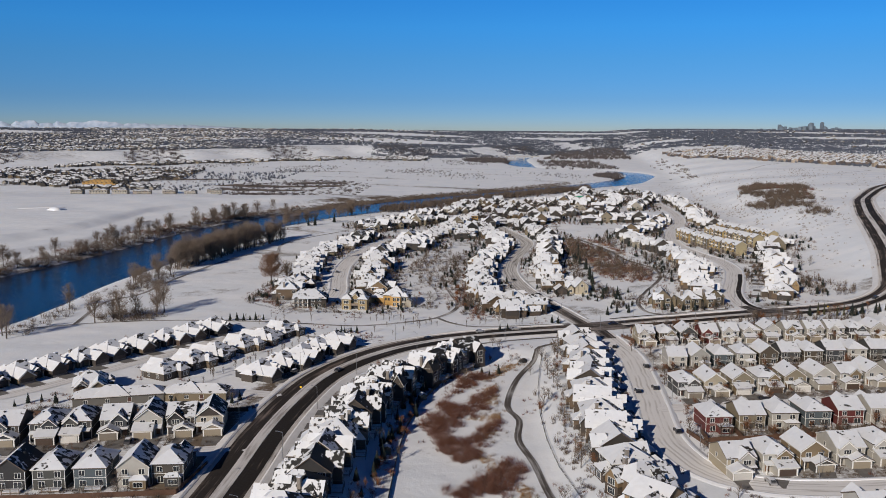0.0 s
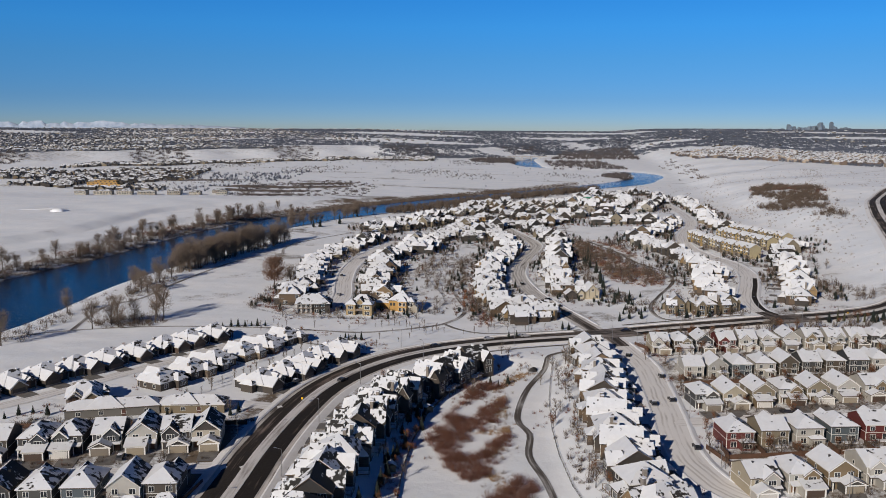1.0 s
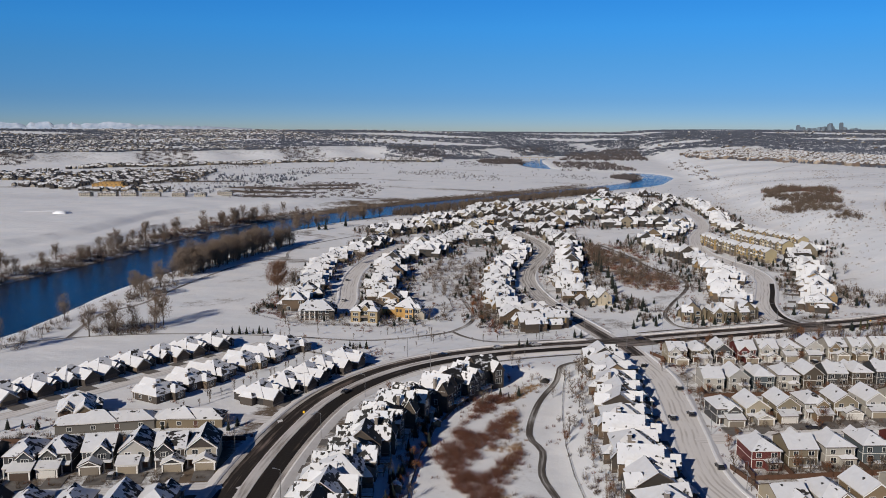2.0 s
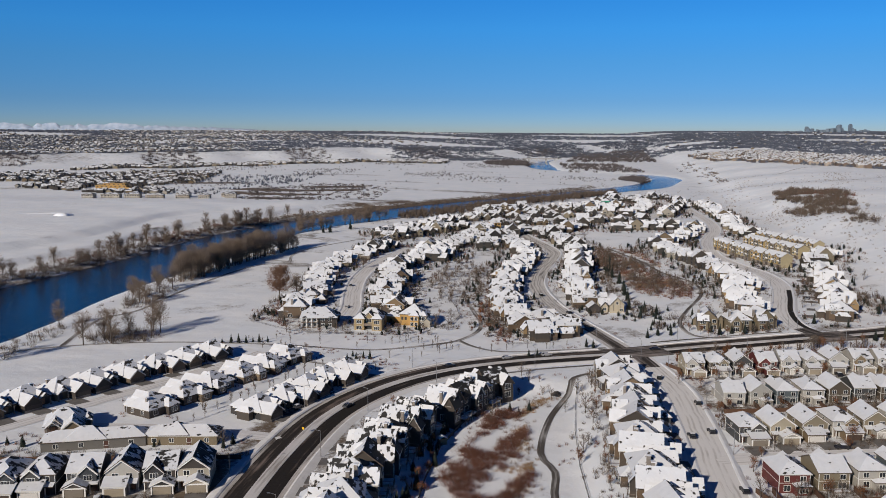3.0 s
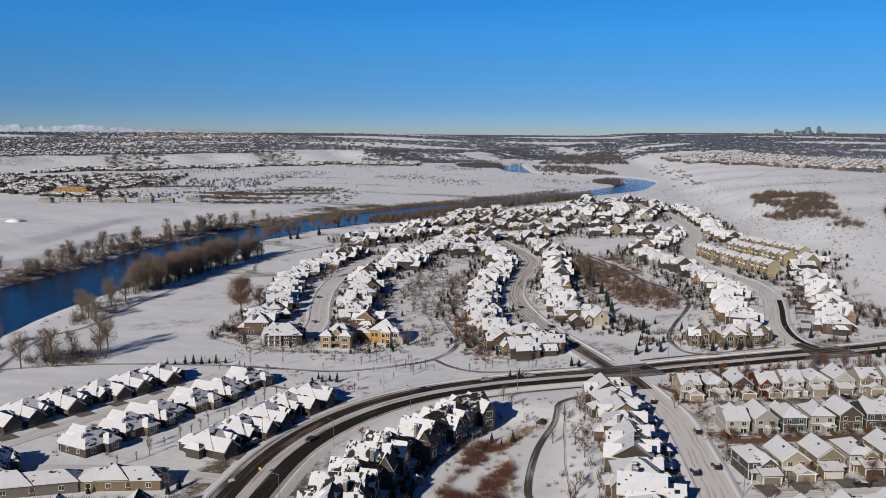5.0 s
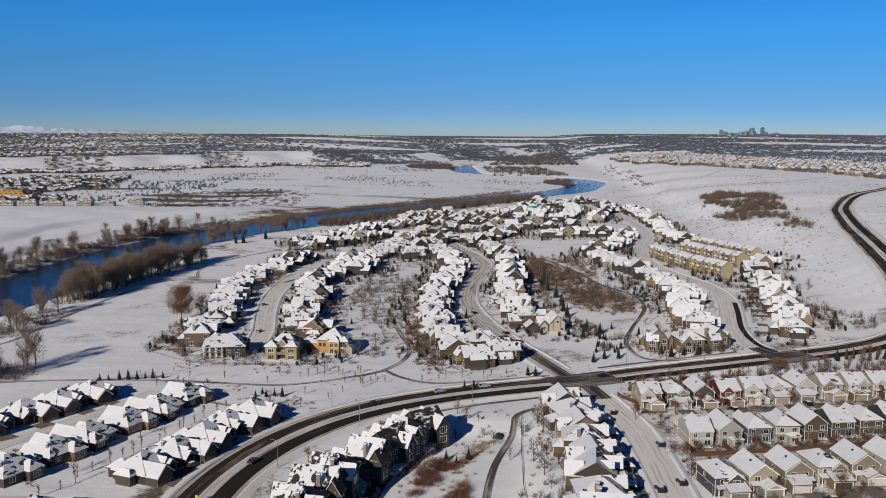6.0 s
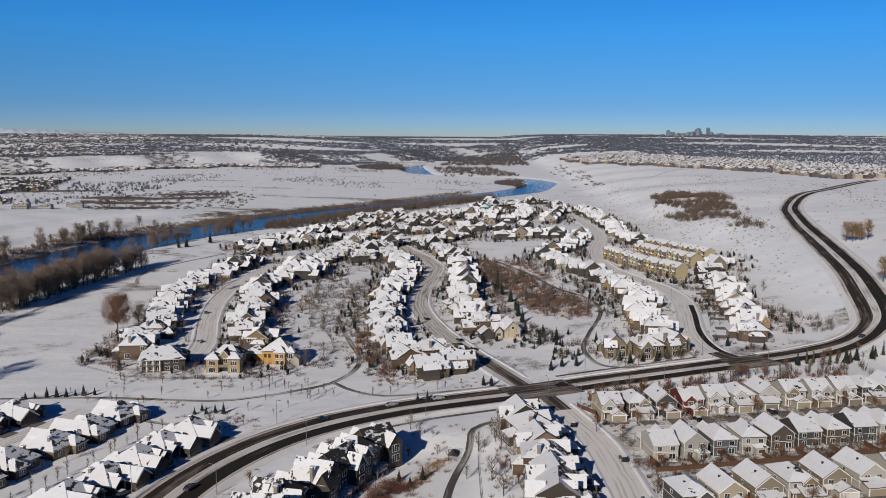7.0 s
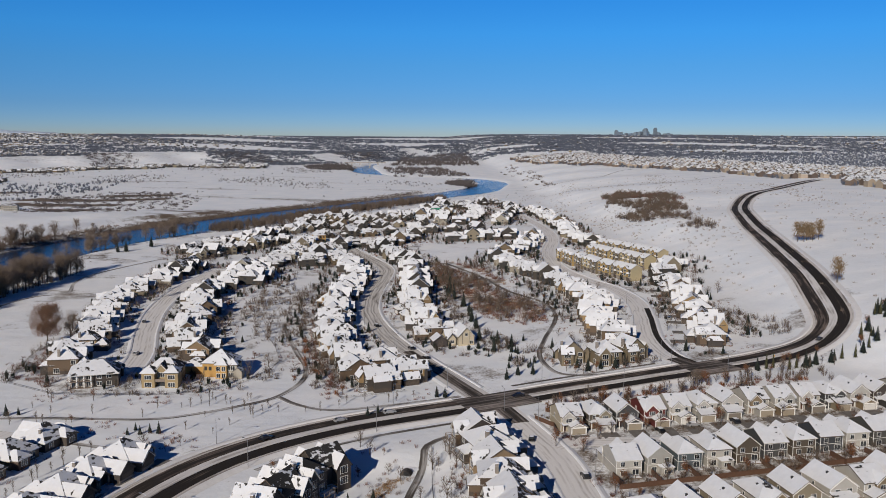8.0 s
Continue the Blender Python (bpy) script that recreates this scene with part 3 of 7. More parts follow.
def land():
    xs = spaced([(-4900, -1500, 200), (-1500, -900, 75), (-900, -420, 24), (-420, -330, 10), (-330, 300, 5), (300, 720, 8), (720, 1500, 60), (1500, 4901, 170)])
    ys = spaced([(-4900, -700, 300), (-700, 150, 50), (150, 720, 5), (720, 1320, 8), (1320, 2200, 18), (2200, 3600, 45), (3600, 4901, 100)])
    x, y = np.meshgrid(xs, ys)
    z = ground(x, y)
    n, m = len(xs), len(ys)
    idx = np.arange(n * m).reshape(m, n)
    quads = np.stack([idx[:-1, :-1], idx[:-1, 1:], idx[1:, 1:], idx[1:, :-1]], -1).reshape(-1, 4)
    me = bpy.data.meshes.new("ground")
    me.from_pydata(np.stack([x, y, z], -1).reshape(-1, 3).tolist(), [], quads.tolist())
    # how much dead grass and soil shows through the snow
    wear = np.zeros_like(x)
    g = river_gap(x, y)
    west = smooth(40, -40, x - np.interp(y, RIVER[:60, 1], RIVER[:60, 0]))
    wear += (0.03 + 0.13 * west) * smooth(90, 10, g) + (0.05 + 0.21 * west) * smooth(30, 4, g)
    homes = smooth(20, 60, y) * smooth(1350, 1200, y) * smooth(-190, -150, x) * smooth(320, 240, x)
    wear += 0.17 * homes
    lots = smooth(84, 90, x) * smooth(285, 265, x) * smooth(205, 215, y) * smooth(412, 404, y) + smooth(-155, -145, x) * smooth(-68, -74, x) * smooth(222, 228, y) * smooth(300, 292, y)
    wear += 0.21 * lots
    wear += 0.16 * smooth(0.2, 0.9, np.sin(x / 8.0 + 2.0 * np.sin(y / 11.0)) + np.sin(y / 13.0 + x / 21.0)) * smooth(445, 460, y) * homes
    park = smooth(46, 30, np.hypot((x - 8) / 0.55, y - 285))
    wear += 0.05 * park
    marsh = smooth(1.1, 0.5, np.hypot((x - 122) / 32, (y - 640) / 120))
    wear += 0.16 * marsh
    ragged = 0.25 * np.sin(x / 31.0 + y / 90.0) + 0.22 * np.sin(y / 47.0 - x / 60.0)
    field = smooth(1.25, 0.85, np.hypot((x + 255) / 85, (y - 1400) / 130) + ragged)
    furrows = smooth(-0.55, 0.25, np.sin(y / 14.0 + x / 160.0 + 1.2 * np.sin(x / 55.0)))
    wear += 0.56 * field * furrows
    strips = smooth(0.55, 0.95, np.sin(y / 44.0 + x / 260.0 + 2.0 * np.sin(x / 210.0))) * smooth(950, 1150, y) * smooth(2300, 1900, y) * smooth(420, 250, x) * smooth(20, 60, g)
    wear += 0.14 * strips
    flats = smooth(1100, 1500, y) * smooth(2600, 2000, y) * smooth(300, 100, x)
    braids = smooth(0.35, 0.9, np.sin(y / 31.0 + 2.6 * np.sin(x / 170.0) + x / 240.0) * np.sin(x / 120.0 + y / 210.0 + 1.0))
    wear += (0.10 + 0.24 * braids) * flats + 0.17 * smooth(-20, 60, bluff(x, y)) * smooth(320, 200, bluff(x, y)) + 0.10 * smooth(0, 120, bluff(x, y)) + 0.03 * smooth(10, 60, x - foot(y)) * smooth(1400, 600, y) + 0.17 * smooth(0.5, 0.95, np.sin(x / 19.0 + y / 83.0 + 1.6 * np.sin(y / 47.0)) * np.sin(y / 29.0 - x / 70.0)) * smooth(20, 60, x - foot(y)) * smooth(2000, 1500, y)
    tracks = smooth(0.80, 1.0, np.sin(y / 17.0 + x / 70.0 + 2.2 * np.sin(x / 120.0))) * smooth(-260, -300, x) * smooth(500, 650, y) * smooth(1250, 1100, y)
    wear += 0.17 * tracks
    # bare bands along the terrace edges, painted in place of their shade line
    edge = g + 9 * np.sin(y / 37.0)
    wear += west * smooth(1300, 1100, y) * (0.20 * smooth(38, 44, edge) * smooth(56, 50, edge) + 0.14 * smooth(92, 97, edge) * smooth(110, 104, edge))
    m = gap(MAIN, x, y)
    wear += 0.20 * smooth(9, 12, m) * smooth(24, 17, m) * smooth(-28, -40, x) * smooth(380, 350, y) * (y > 150)
    wear += 0.07 * smooth(8, 10, m) * smooth(22, 14, m) * (y < 620)
    at = me.attributes.new("wear", "FLOAT", "POINT")
    at.data.foreach_set("value", wear.ravel().astype(np.float32))
    me.polygons.foreach_set("use_smooth", np.ones(len(quads), dtype=bool))
    me.materials.append(M_GROUND)
    me.update()
    return tagged(new("ground", me), "snow-covered river plain and slopes with dead grass showing", "ground", kind="structure")


land()
n_river = sides(RIVER)
v_river = [(*(p[:2] + n * (p[2] + 14) * s), WATER_Z) for p, n in zip(RIVER, n_river) for s in (1, -1)]
me_river = bpy.data.meshes.new("water")
me_river.from_pydata(v_river, [], [(2 * k, 2 * k + 1, 2 * k + 3, 2 * k + 2) for k in range(len(RIVER) - 1)])
me_river.materials.append(M_WATER)
tagged(new("water", me_river), "deep blue open river between snowy banks", "river", kind="structure")

# the divided road, its median and its ploughed verges
sweep("road_north", MAIN, [(7.3, 0.0), (4.6, 0.05), (1.8, 0.0)], M_MAIN_PALE, "wet asphalt carriageway with brown slush streaks", "road", 0.18)
sweep("road_south", MAIN, [(-1.8, 0.0), (-4.6, 0.05), (-7.3, 0.0)], M_MAIN, "dark wet asphalt carriageway beside a snowy median", "road", 0.18)
for s, n in ((1, "north"), (-1, "south")):
    sweep("shoulder_" + n, MAIN, [(s * 7.25, 0.0), (s * 8.95, 0.05)][::-s], M_SHOULDER, "shoulder of brown slush beside the carriageway", "road", 0.16)
near_x = [k for k, p in enumerate(MAIN) if 62 < p[0] < 92]
near_t = [k for k, p in enumerate(MAIN) if 158 < p[0] < 184]
for k, (a, b) in enumerate(((0, near_x[0]), (near_x[-1], near_t[0]), (near_t[-1], len(MAIN)))):
    line = MAIN[a : b + 1]
    sweep("median_%d" % (k + 1), line, [(1.85, 0.1), (1.8, 0.30), (0.8, 0.36), (-0.9, 0.34), (-1.8, 0.30), (-1.85, 0.1)], M_MEDIAN, "snow-covered median strip with a kerb", "median")
    for s, n in ((1, "north"), (-1, "south")):
        sweep("kerb_%s_%d" % (n, k + 1), line, [(s * 8.9, 0.1), (s * 8.95, 0.36), (s * 9.6, 0.58), (s * 10.6, 0.40), (s * 12.2, 0.02)][::s], M_DIRTY, "kerb under a ridge of ploughed snow", "kerb")
cross = MAIN[near_x[0] : near_x[-1] + 1]
sweep("road_crossing", cross, [(9.2, 0.0), (0, 0.06), (-9.2, 0.0)], M_CROSS, "dark wet asphalt of the road crossing", "road", 0.24)
tee = MAIN[near_t[0] : near_t[-1] + 1]
sweep("road_junction", tee, [(8.6, 0.0), (0, 0.05), (-8.6, 0.0)], M_CROSS, "dark wet asphalt of the side road junction", "road", 0.24)

for key, half, mat, words in (
        ("a", 5.2, M_HALF, "half-cleared residential street with packed snow"), ("b", 5.0, M_STREET, "wide residential street of packed grey snow"),
        ("c", 5.2, M_STREET, "curving residential street of packed snow"), ("d", 4.4, M_STREET, "residential street of packed snow between houses"),
        ("e", 4.4, M_STREET, "residential street of packed snow between houses"), ("f", 4.8, M_STREET, "snowy residential court between large houses"),
        ("g", 4.4, M_STREET, "residential street of packed snow before the garages"), ("h", 3.6, M_STREET, "narrow snowy lane between bungalows"),
        ("i", 3.6, M_STREET, "narrow snowy lane beside bungalows"), ("j", 4.6, M_STREET, "snowy residential street"), ("k", 4.6, M_STREET, "snowy residential street")):
    line = STREETS[key]
    sweep("street_" + key, line, [(half, 0.0), (0, 0.06), (-half, 0.0)], mat, words, "street", 0.14)
    if key in "abcf":
        for s in (1, -1):
            keep = [k for k, p in enumerate(line) if gap(MAIN, *p[:2]) > 14]
            runs = line[keep[0] : keep[-1] + 1]
            sweep("kerb_%s_%d" % (key, 1 + (s < 0)), runs, [(s * half, 0.1), (s * (half + 0.05), 0.30), (s * (half + 0.7), 0.46), (s * (half + 1.6), 0.24), (s * (half + 2.2), 0.02)][::s], M_SNOW, "snow-covered kerb along the street", "kerb")
for key, points in PATHS.items():
    line = spline(points, 4)
    sweep("path_" + key, line, [(1.15, 0.0), (0, 0.02), (-1.15, 0.0)], M_PATH if key in ("park", "pond_loop") else M_PATH_SNOWY, "cleared asphalt footpath through the snow", "path", 0.10)
first_walk = min(k for k, p in enumerate(MAIN) if p[0] > -22)
sweep("walk_south", MAIN[first_walk : near_x[0]], [(-14.2, 0.0), (-16.0, 0.0)], M_PATH, "cleared footpath beside the road", "path", 0.12)
sweep("walk_north", MAIN[near_x[-1] : near_t[0]], [(15.4, 0.0), (13.6, 0.0)], M_PATH, "cleared footpath beside the road", "path", 0.12)
side_line = STREET_C[:24]
sweep("wheel_track", side_line, [(-2.2, 0.0), (-4.9, 0.0)], M_MAIN, "dark cleared wheel lane of the curving street", "road", 0.22)
for key, n in (("a", 15), ("b", 4), ("c", 4)):
    half = {"a": 2.7, "b": 3.4, "c": 4.0}[key]
    sweep("street_mouth_" + key, STREETS[key][:n], [(half, 0.0), (0, 0.06), (-half, 0.0)], M_CROSS, "wet asphalt where the street meets the road", "street", 0.20)


# ---------------------------------------------------------------- houses
MESHES = {}


def piece(root, name):
    """The part of a thing with that plain name, or the thing itself."""
    return next((k for k in root.children if k.name.split(".")[0] == name), root)


def window_mesh(w, h, bars):
    """Frame, bars and panes in one connected sheet, the panes set back."""
    key = ("window", w, h, bars)
    if key not in MESHES:
        s = Shape()
        t = 0.08
        xo, zo = w / 2 + t, h + t
        s.add([(-xo, 0.02, -t), (xo, 0.02, -t), (xo, 0.02, zo), (-xo, 0.02, zo), (-xo, -0.08, -t), (xo, -0.08, -t), (xo, -0.08, zo), (-xo, -0.08, zo),
               (-w / 2, -0.08, 0), (w / 2, -0.08, 0), (w / 2, -0.08, h), (-w / 2, -0.08, h), (-w / 2, -0.02, 0), (w / 2, -0.02, 0), (w / 2, -0.02, h), (-w / 2, -0.02, h)],
              [(0, 1, 5, 4), (1, 2, 6, 5), (2, 3, 7, 6), (3, 0, 4, 7), (4, 5, 9, 8), (5, 6, 10, 9), (6, 7, 11, 10), (7, 4, 8, 11),
               (8, 9, 13, 12), (9, 10, 14, 13), (10, 11, 15, 14), (11, 8, 12, 15)])
        left, low, top = 12, 12, 15
        for k in range(bars):
            x = -w / 2 + w * (k + 1) / (bars + 1)
            b = len(s.v)
            s.v += [(x - 0.04, -0.02, 0), (x + 0.04, -0.02, 0), (x + 0.04, -0.02, h), (x - 0.04, -0.02, h)]
            s.f += [[low, b, b + 3, top], [b, b + 1, b + 2, b + 3]]
            s.s += [1, 0]
            low, top = b + 1, b + 2
        s.f.append([low, 13, 14, top])
        s.s.append(1)
        MESHES[key] = s.mesh("window", [M_TRIM, M_GLASS])
    return MESHES[key]


def window(parent, x, y, z, face, w=1.3, h=1.4, bars=1):
    """A window on a wall; face: degrees from -y, anticlockwise."""
    return part("window", window_mesh(w, h, bars), None, parent, m=pose(x, y, z, 0, 0, face))


def garage_door(parent, x, y, w=4.9, h=2.3, mat=None):
    key = ("garage", w, mat)
    if key not in MESHES:
        s = Shape()
        for k in range(4):
            s.box(-w / 2, w / 2, -0.06, 0.0, k * h / 4 + 0.02, (k + 1) * h / 4 - 0.02)
        s.box(-w / 2, w / 2, -0.03, 0.0, 0, h)
        MESHES[key] = s.mesh("garage_door", mat or M_GDOOR)
    return part("garage_door", MESHES[key], None, piece(parent, "garage"), m=pose(x, y, 0.05))


def front_door(parent, x, y, z=0.3, face=0):
    if "door" not in MESHES:
        s = Shape().box(-0.5, 0.5, -0.06, 0, 0, 2.1).box(-0.62, -0.5, -0.09, 0, 0, 2.2).box(0.5, 0.62, -0.09, 0, 0, 2.2).box(-0.62, 0.62, -0.09, 0, 2.1, 2.22)
        MESHES["door"] = s.mesh("front_door", M_DOOR)
    return part("front_door", MESHES["door"], None, parent, m=pose(x, y, z, 0, 0, face))


def vents(parent, spots):
    if "vent" not in MESHES:
        MESHES["vent"] = Shape().box(-0.25, 0.25, -0.25, 0.25, -0.3, 0.35).box(-0.32, 0.32, -0.32, 0.32, 0.35, 0.42).mesh("roof_vent", M_BLACK)
    for p in spots:
        part("roof_vent", MESHES["vent"], None, piece(parent, "roof"), m=pose(*p))


def chimney(parent, x, y, z0, z1, mat=None):
    s = Shape().box(-0.55, 0.55, -0.45, 0.45, 0, z1 - z0).box(-0.68, 0.68, -0.58, 0.58, z1 - z0, z1 - z0 + 0.2, 1)
    part("chimney", s, [mat or M_STONE, M_SNOW], piece(parent, "roof"), m=pose(x, y, z0))


def deck(parent, x0, x1, y0, y1, z):
    s = Shape().box(x0, x1, y0, y1, z - 0.2, z)
    for x in np.linspace(x0 + 0.1, x1 - 0.1, 3):
        s.box(x - 0.08, x + 0.08, y1 - 0.2, y1 - 0.04, -2.0, z + 1.0)
    s.box(x0, x1, y1 - 0.12, y1 - 0.04, z + 0.92, z + 1.02).box(x0, x0 + 0.08, y0, y1, z + 0.92, z + 1.02).box(x1 - 0.08, x1, y0, y1, z + 0.92, z + 1.02)
    s.box(x0 + 0.1, x1 - 0.1, y0 + 0.1, y1 - 0.2, z, z + 0.14, 1)
    tagged(part("deck", s, [M_DECK, M_SNOW], parent), kind="stuff")


def slab(x0, x1, y0, y1, z0, z1, th):
    """A thick lean-to roof that rises from y0 to y1."""
    return Shape().add([(x0, y0, z0), (x1, y0, z0), (x1, y1, z1), (x0, y1, z1), (x0, y0, z0 + th), (x1, y0, z0 + th), (x1, y1, z1 + th), (x0, y1, z1 + th)],
                       [(3, 2, 1, 0), (4, 5, 6, 7), (0, 1, 5, 4), (1, 2, 6, 5), (2, 3, 7, 6), (3, 0, 4, 7)])


def portal(x0, x1, y, h, t=0.38):
    """A flat surround of a garage front in one piece."""
    q = [(x0, 0), (x0 + t, 0), (x0 + t, h - t), (x1 - t, h - t), (x1 - t, 0), (x1, 0), (x1, h), (x0, h)]
    pts = [(x, yy, z) for yy in (y - 0.06, y) for x, z in q]
    return Shape().add(pts, [(0, 1, 2, 7), (7, 2, 3, 6), (3, 4, 5, 6)] + [(k, 8 + k, 8 + (k + 1) % 8, (k + 1) % 8) for k in range(8)])


def narrow_house(style, siding, label, w=8.6, d=12.5, roof=None, gable=None):
    """A two-storey house on a narrow lot, its garage before it; the front faces -y."""
    roof = roof or M_ROOF
    root = thing("house")
    x0, x1, y0, y1, h = -w / 2, w / 2, -d / 2 + 1.5, d / 2 + 1.5, 5.7
    g0, g1, gy = (x0 - 0.05, x0 + 6.0, y0 - 4.2) if style % 2 else (x1 - 6.0, x1 + 0.05, y0 - 4.2)
    gm = (g0 + g1) / 2
    px0, px1 = (g1, x1) if style % 2 else (x0, g0)
    body, top, boards, turn = Shape(), Shape(), Shape(), Matrix.Rotation(math.pi / 2, 4, "Z")
    if style in (0, 3):
        body.hall(x0, x1, y0, y1, -0.8, h, 3.3)
        top.saddle(x0, x1, y0, y1, h, 3.3)
        boards.bargeboards(x0, x1, y0, h, 3.3)
    elif style in (1, 4):
        body.box(x0, x1, y0, y1, -0.8, h)
        top.hip(x0, x1, y0, y1, h, 2.9)
        f0, f1, fy, fh = (x0 + 0.3, x0 + 4.6, y0 - 0.8, 1.9) if style == 1 else (x1 - 4.6, x1 - 0.3, y0 - 0.8, 1.9)
    else:
        body.m = top.m = turn
        body.hall(y0, y1, -x1, -x0, -0.8, h, 3.0)
        top.saddle(y0, y1, -x1, -x0, h, 3.0)
        f0, f1, fy, fh = (x0 + 0.5, x0 + 5.2, y0 - 0.9, 2.2) if style == 2 else (x1 - 5.2, x1 - 0.5, y0 - 0.9, 2.2)
    body.m = None
    for x in (x0, x1):
        for y in (y0, y1):
            body.box(x - 0.07, x + 0.07, y - 0.07, y + 0.07, -0.6, h - 0.05, 1)
    body.box(x0 - 0.04, x1 + 0.04, y0 - 0.04, y1 + 0.04, 2.98, 3.12, 1)
    part("body", body, [siding, M_TRIM], root)
    part("roof", top, roof, root, "shingle roof under patchy snow")
    if style not in (0, 3):
        part("front_bay", Shape().hall(f0, f1, fy, y0 + 2.4, 2.7, h, fh), siding, root)
        part("bay_roof", Shape().saddle(f0, f1, fy, y0 + 3.4, h, fh), roof, root)
        boards.bargeboards(f0, f1, fy, h, fh)
    if style in (0, 2, 5):
        part("garage", Shape().hall(g0, g1, gy, y0 + 0.05, -0.8, 2.9, 1.5), siding, root)
        part("garage_roof", Shape().saddle(g0, g1, gy, y0 - 0.5, 2.9, 1.5, 0.4), M_ROOF_FULL, root)
        boards.bargeboards(g0, g1, gy, 2.9, 1.5, 0.4)
    else:
        part("garage", Shape().box(g0, g1, gy, y0 + 0.05, -0.8, 2.9), siding, root)
        part("garage_roof", slab(g0 - 0.4, g1 + 0.4, gy - 0.5, y0, 2.85, 4.2, 0.3), M_ROOF_FULL, root)
    part("porch_roof", slab(px0, px1, y0 - 1.9, y0, 2.75, 3.35, 0.25), M_ROOF_FULL, root)
    if boards.v:
        tagged(part("gable_board", boards, M_TRIM, root), "white-painted boards along the gables", kind="stuff")
    pc = (px0 + px1) / 2
    part("porch_post", Shape().box(pc - 1.0, pc - 0.75, y0 - 1.8, y0 - 1.55, -0.5, 2.8), M_TRIM, root)
    part("garage_surround", portal(g0, g1, gy, 2.85), M_TRIM, root)
    garage_door(root, gm, gy)
    front_door(root, pc, y0)
    if gable:
        part("gable_panel", Shape().add([(x0 + 0.2, y0 - 0.05, h), (x1 - 0.2, y0 - 0.05, h), (0, y0 - 0.05, h + 3.1), (x0 + 0.2, y0, h), (x1 - 0.2, y0, h), (0, y0, h + 3.1)], [(0, 1, 2), (3, 4, 1, 0), (4, 5, 2, 1), (5, 3, 0, 2)]), gable, root, "dark shingled gable")
    if style in (0, 3):
        window(root, -1.9, y0, 3.7, 0, 1.6, 1.4)
        window(root, 1.9, y0, 3.7, 0, 1.6, 1.4)
    else:
        fm = (f0 + f1) / 2
        window(root, fm, fy, 3.7, 0, 2.2, 1.4, 2)
        window(root, (f1 + x1) / 2 if style in (1, 2) else (x0 + f0) / 2, y0, 3.9, 0, 1.0, 1.3, 0)
    for x, z, ww in ((-2.4, 3.6, 1.6), (2.2, 3.6, 1.4), (-2.3, 0.7, 2.2), (2.0, 0.5, 1.7)):
        window(root, x, y1, z, 180, ww, 1.5 if z > 2 else 1.8)
    window(root, x0, 2.5, 3.7, -90, 0.9, 1.2, 0)
    if style in (1, 3):
        bay = Shape().box(-4.0, 0.4, y1, y1 + 2.2, -0.6, 2.6)
        part("sunroom", bay, siding, root)
        part("sunroom_roof", Shape().hip(-4.0, 0.4, y1, y1 + 2.2, 2.6, 1.0, 0.3), M_ROOF, root)
        window(root, -1.8, y1 + 2.2, 0.7, 180, 2.4, 1.4, 2)
    else:
        deck(root, -3.6, 1.2, y1, y1 + 2.6, 0.6)
    vents(root, [(-1.6, 0.5, 8.15 if style in (0, 3) else 8.45 if style in (2, 5) else 7.75)])
    return tagged(root, label, "house", "houses of the estate")


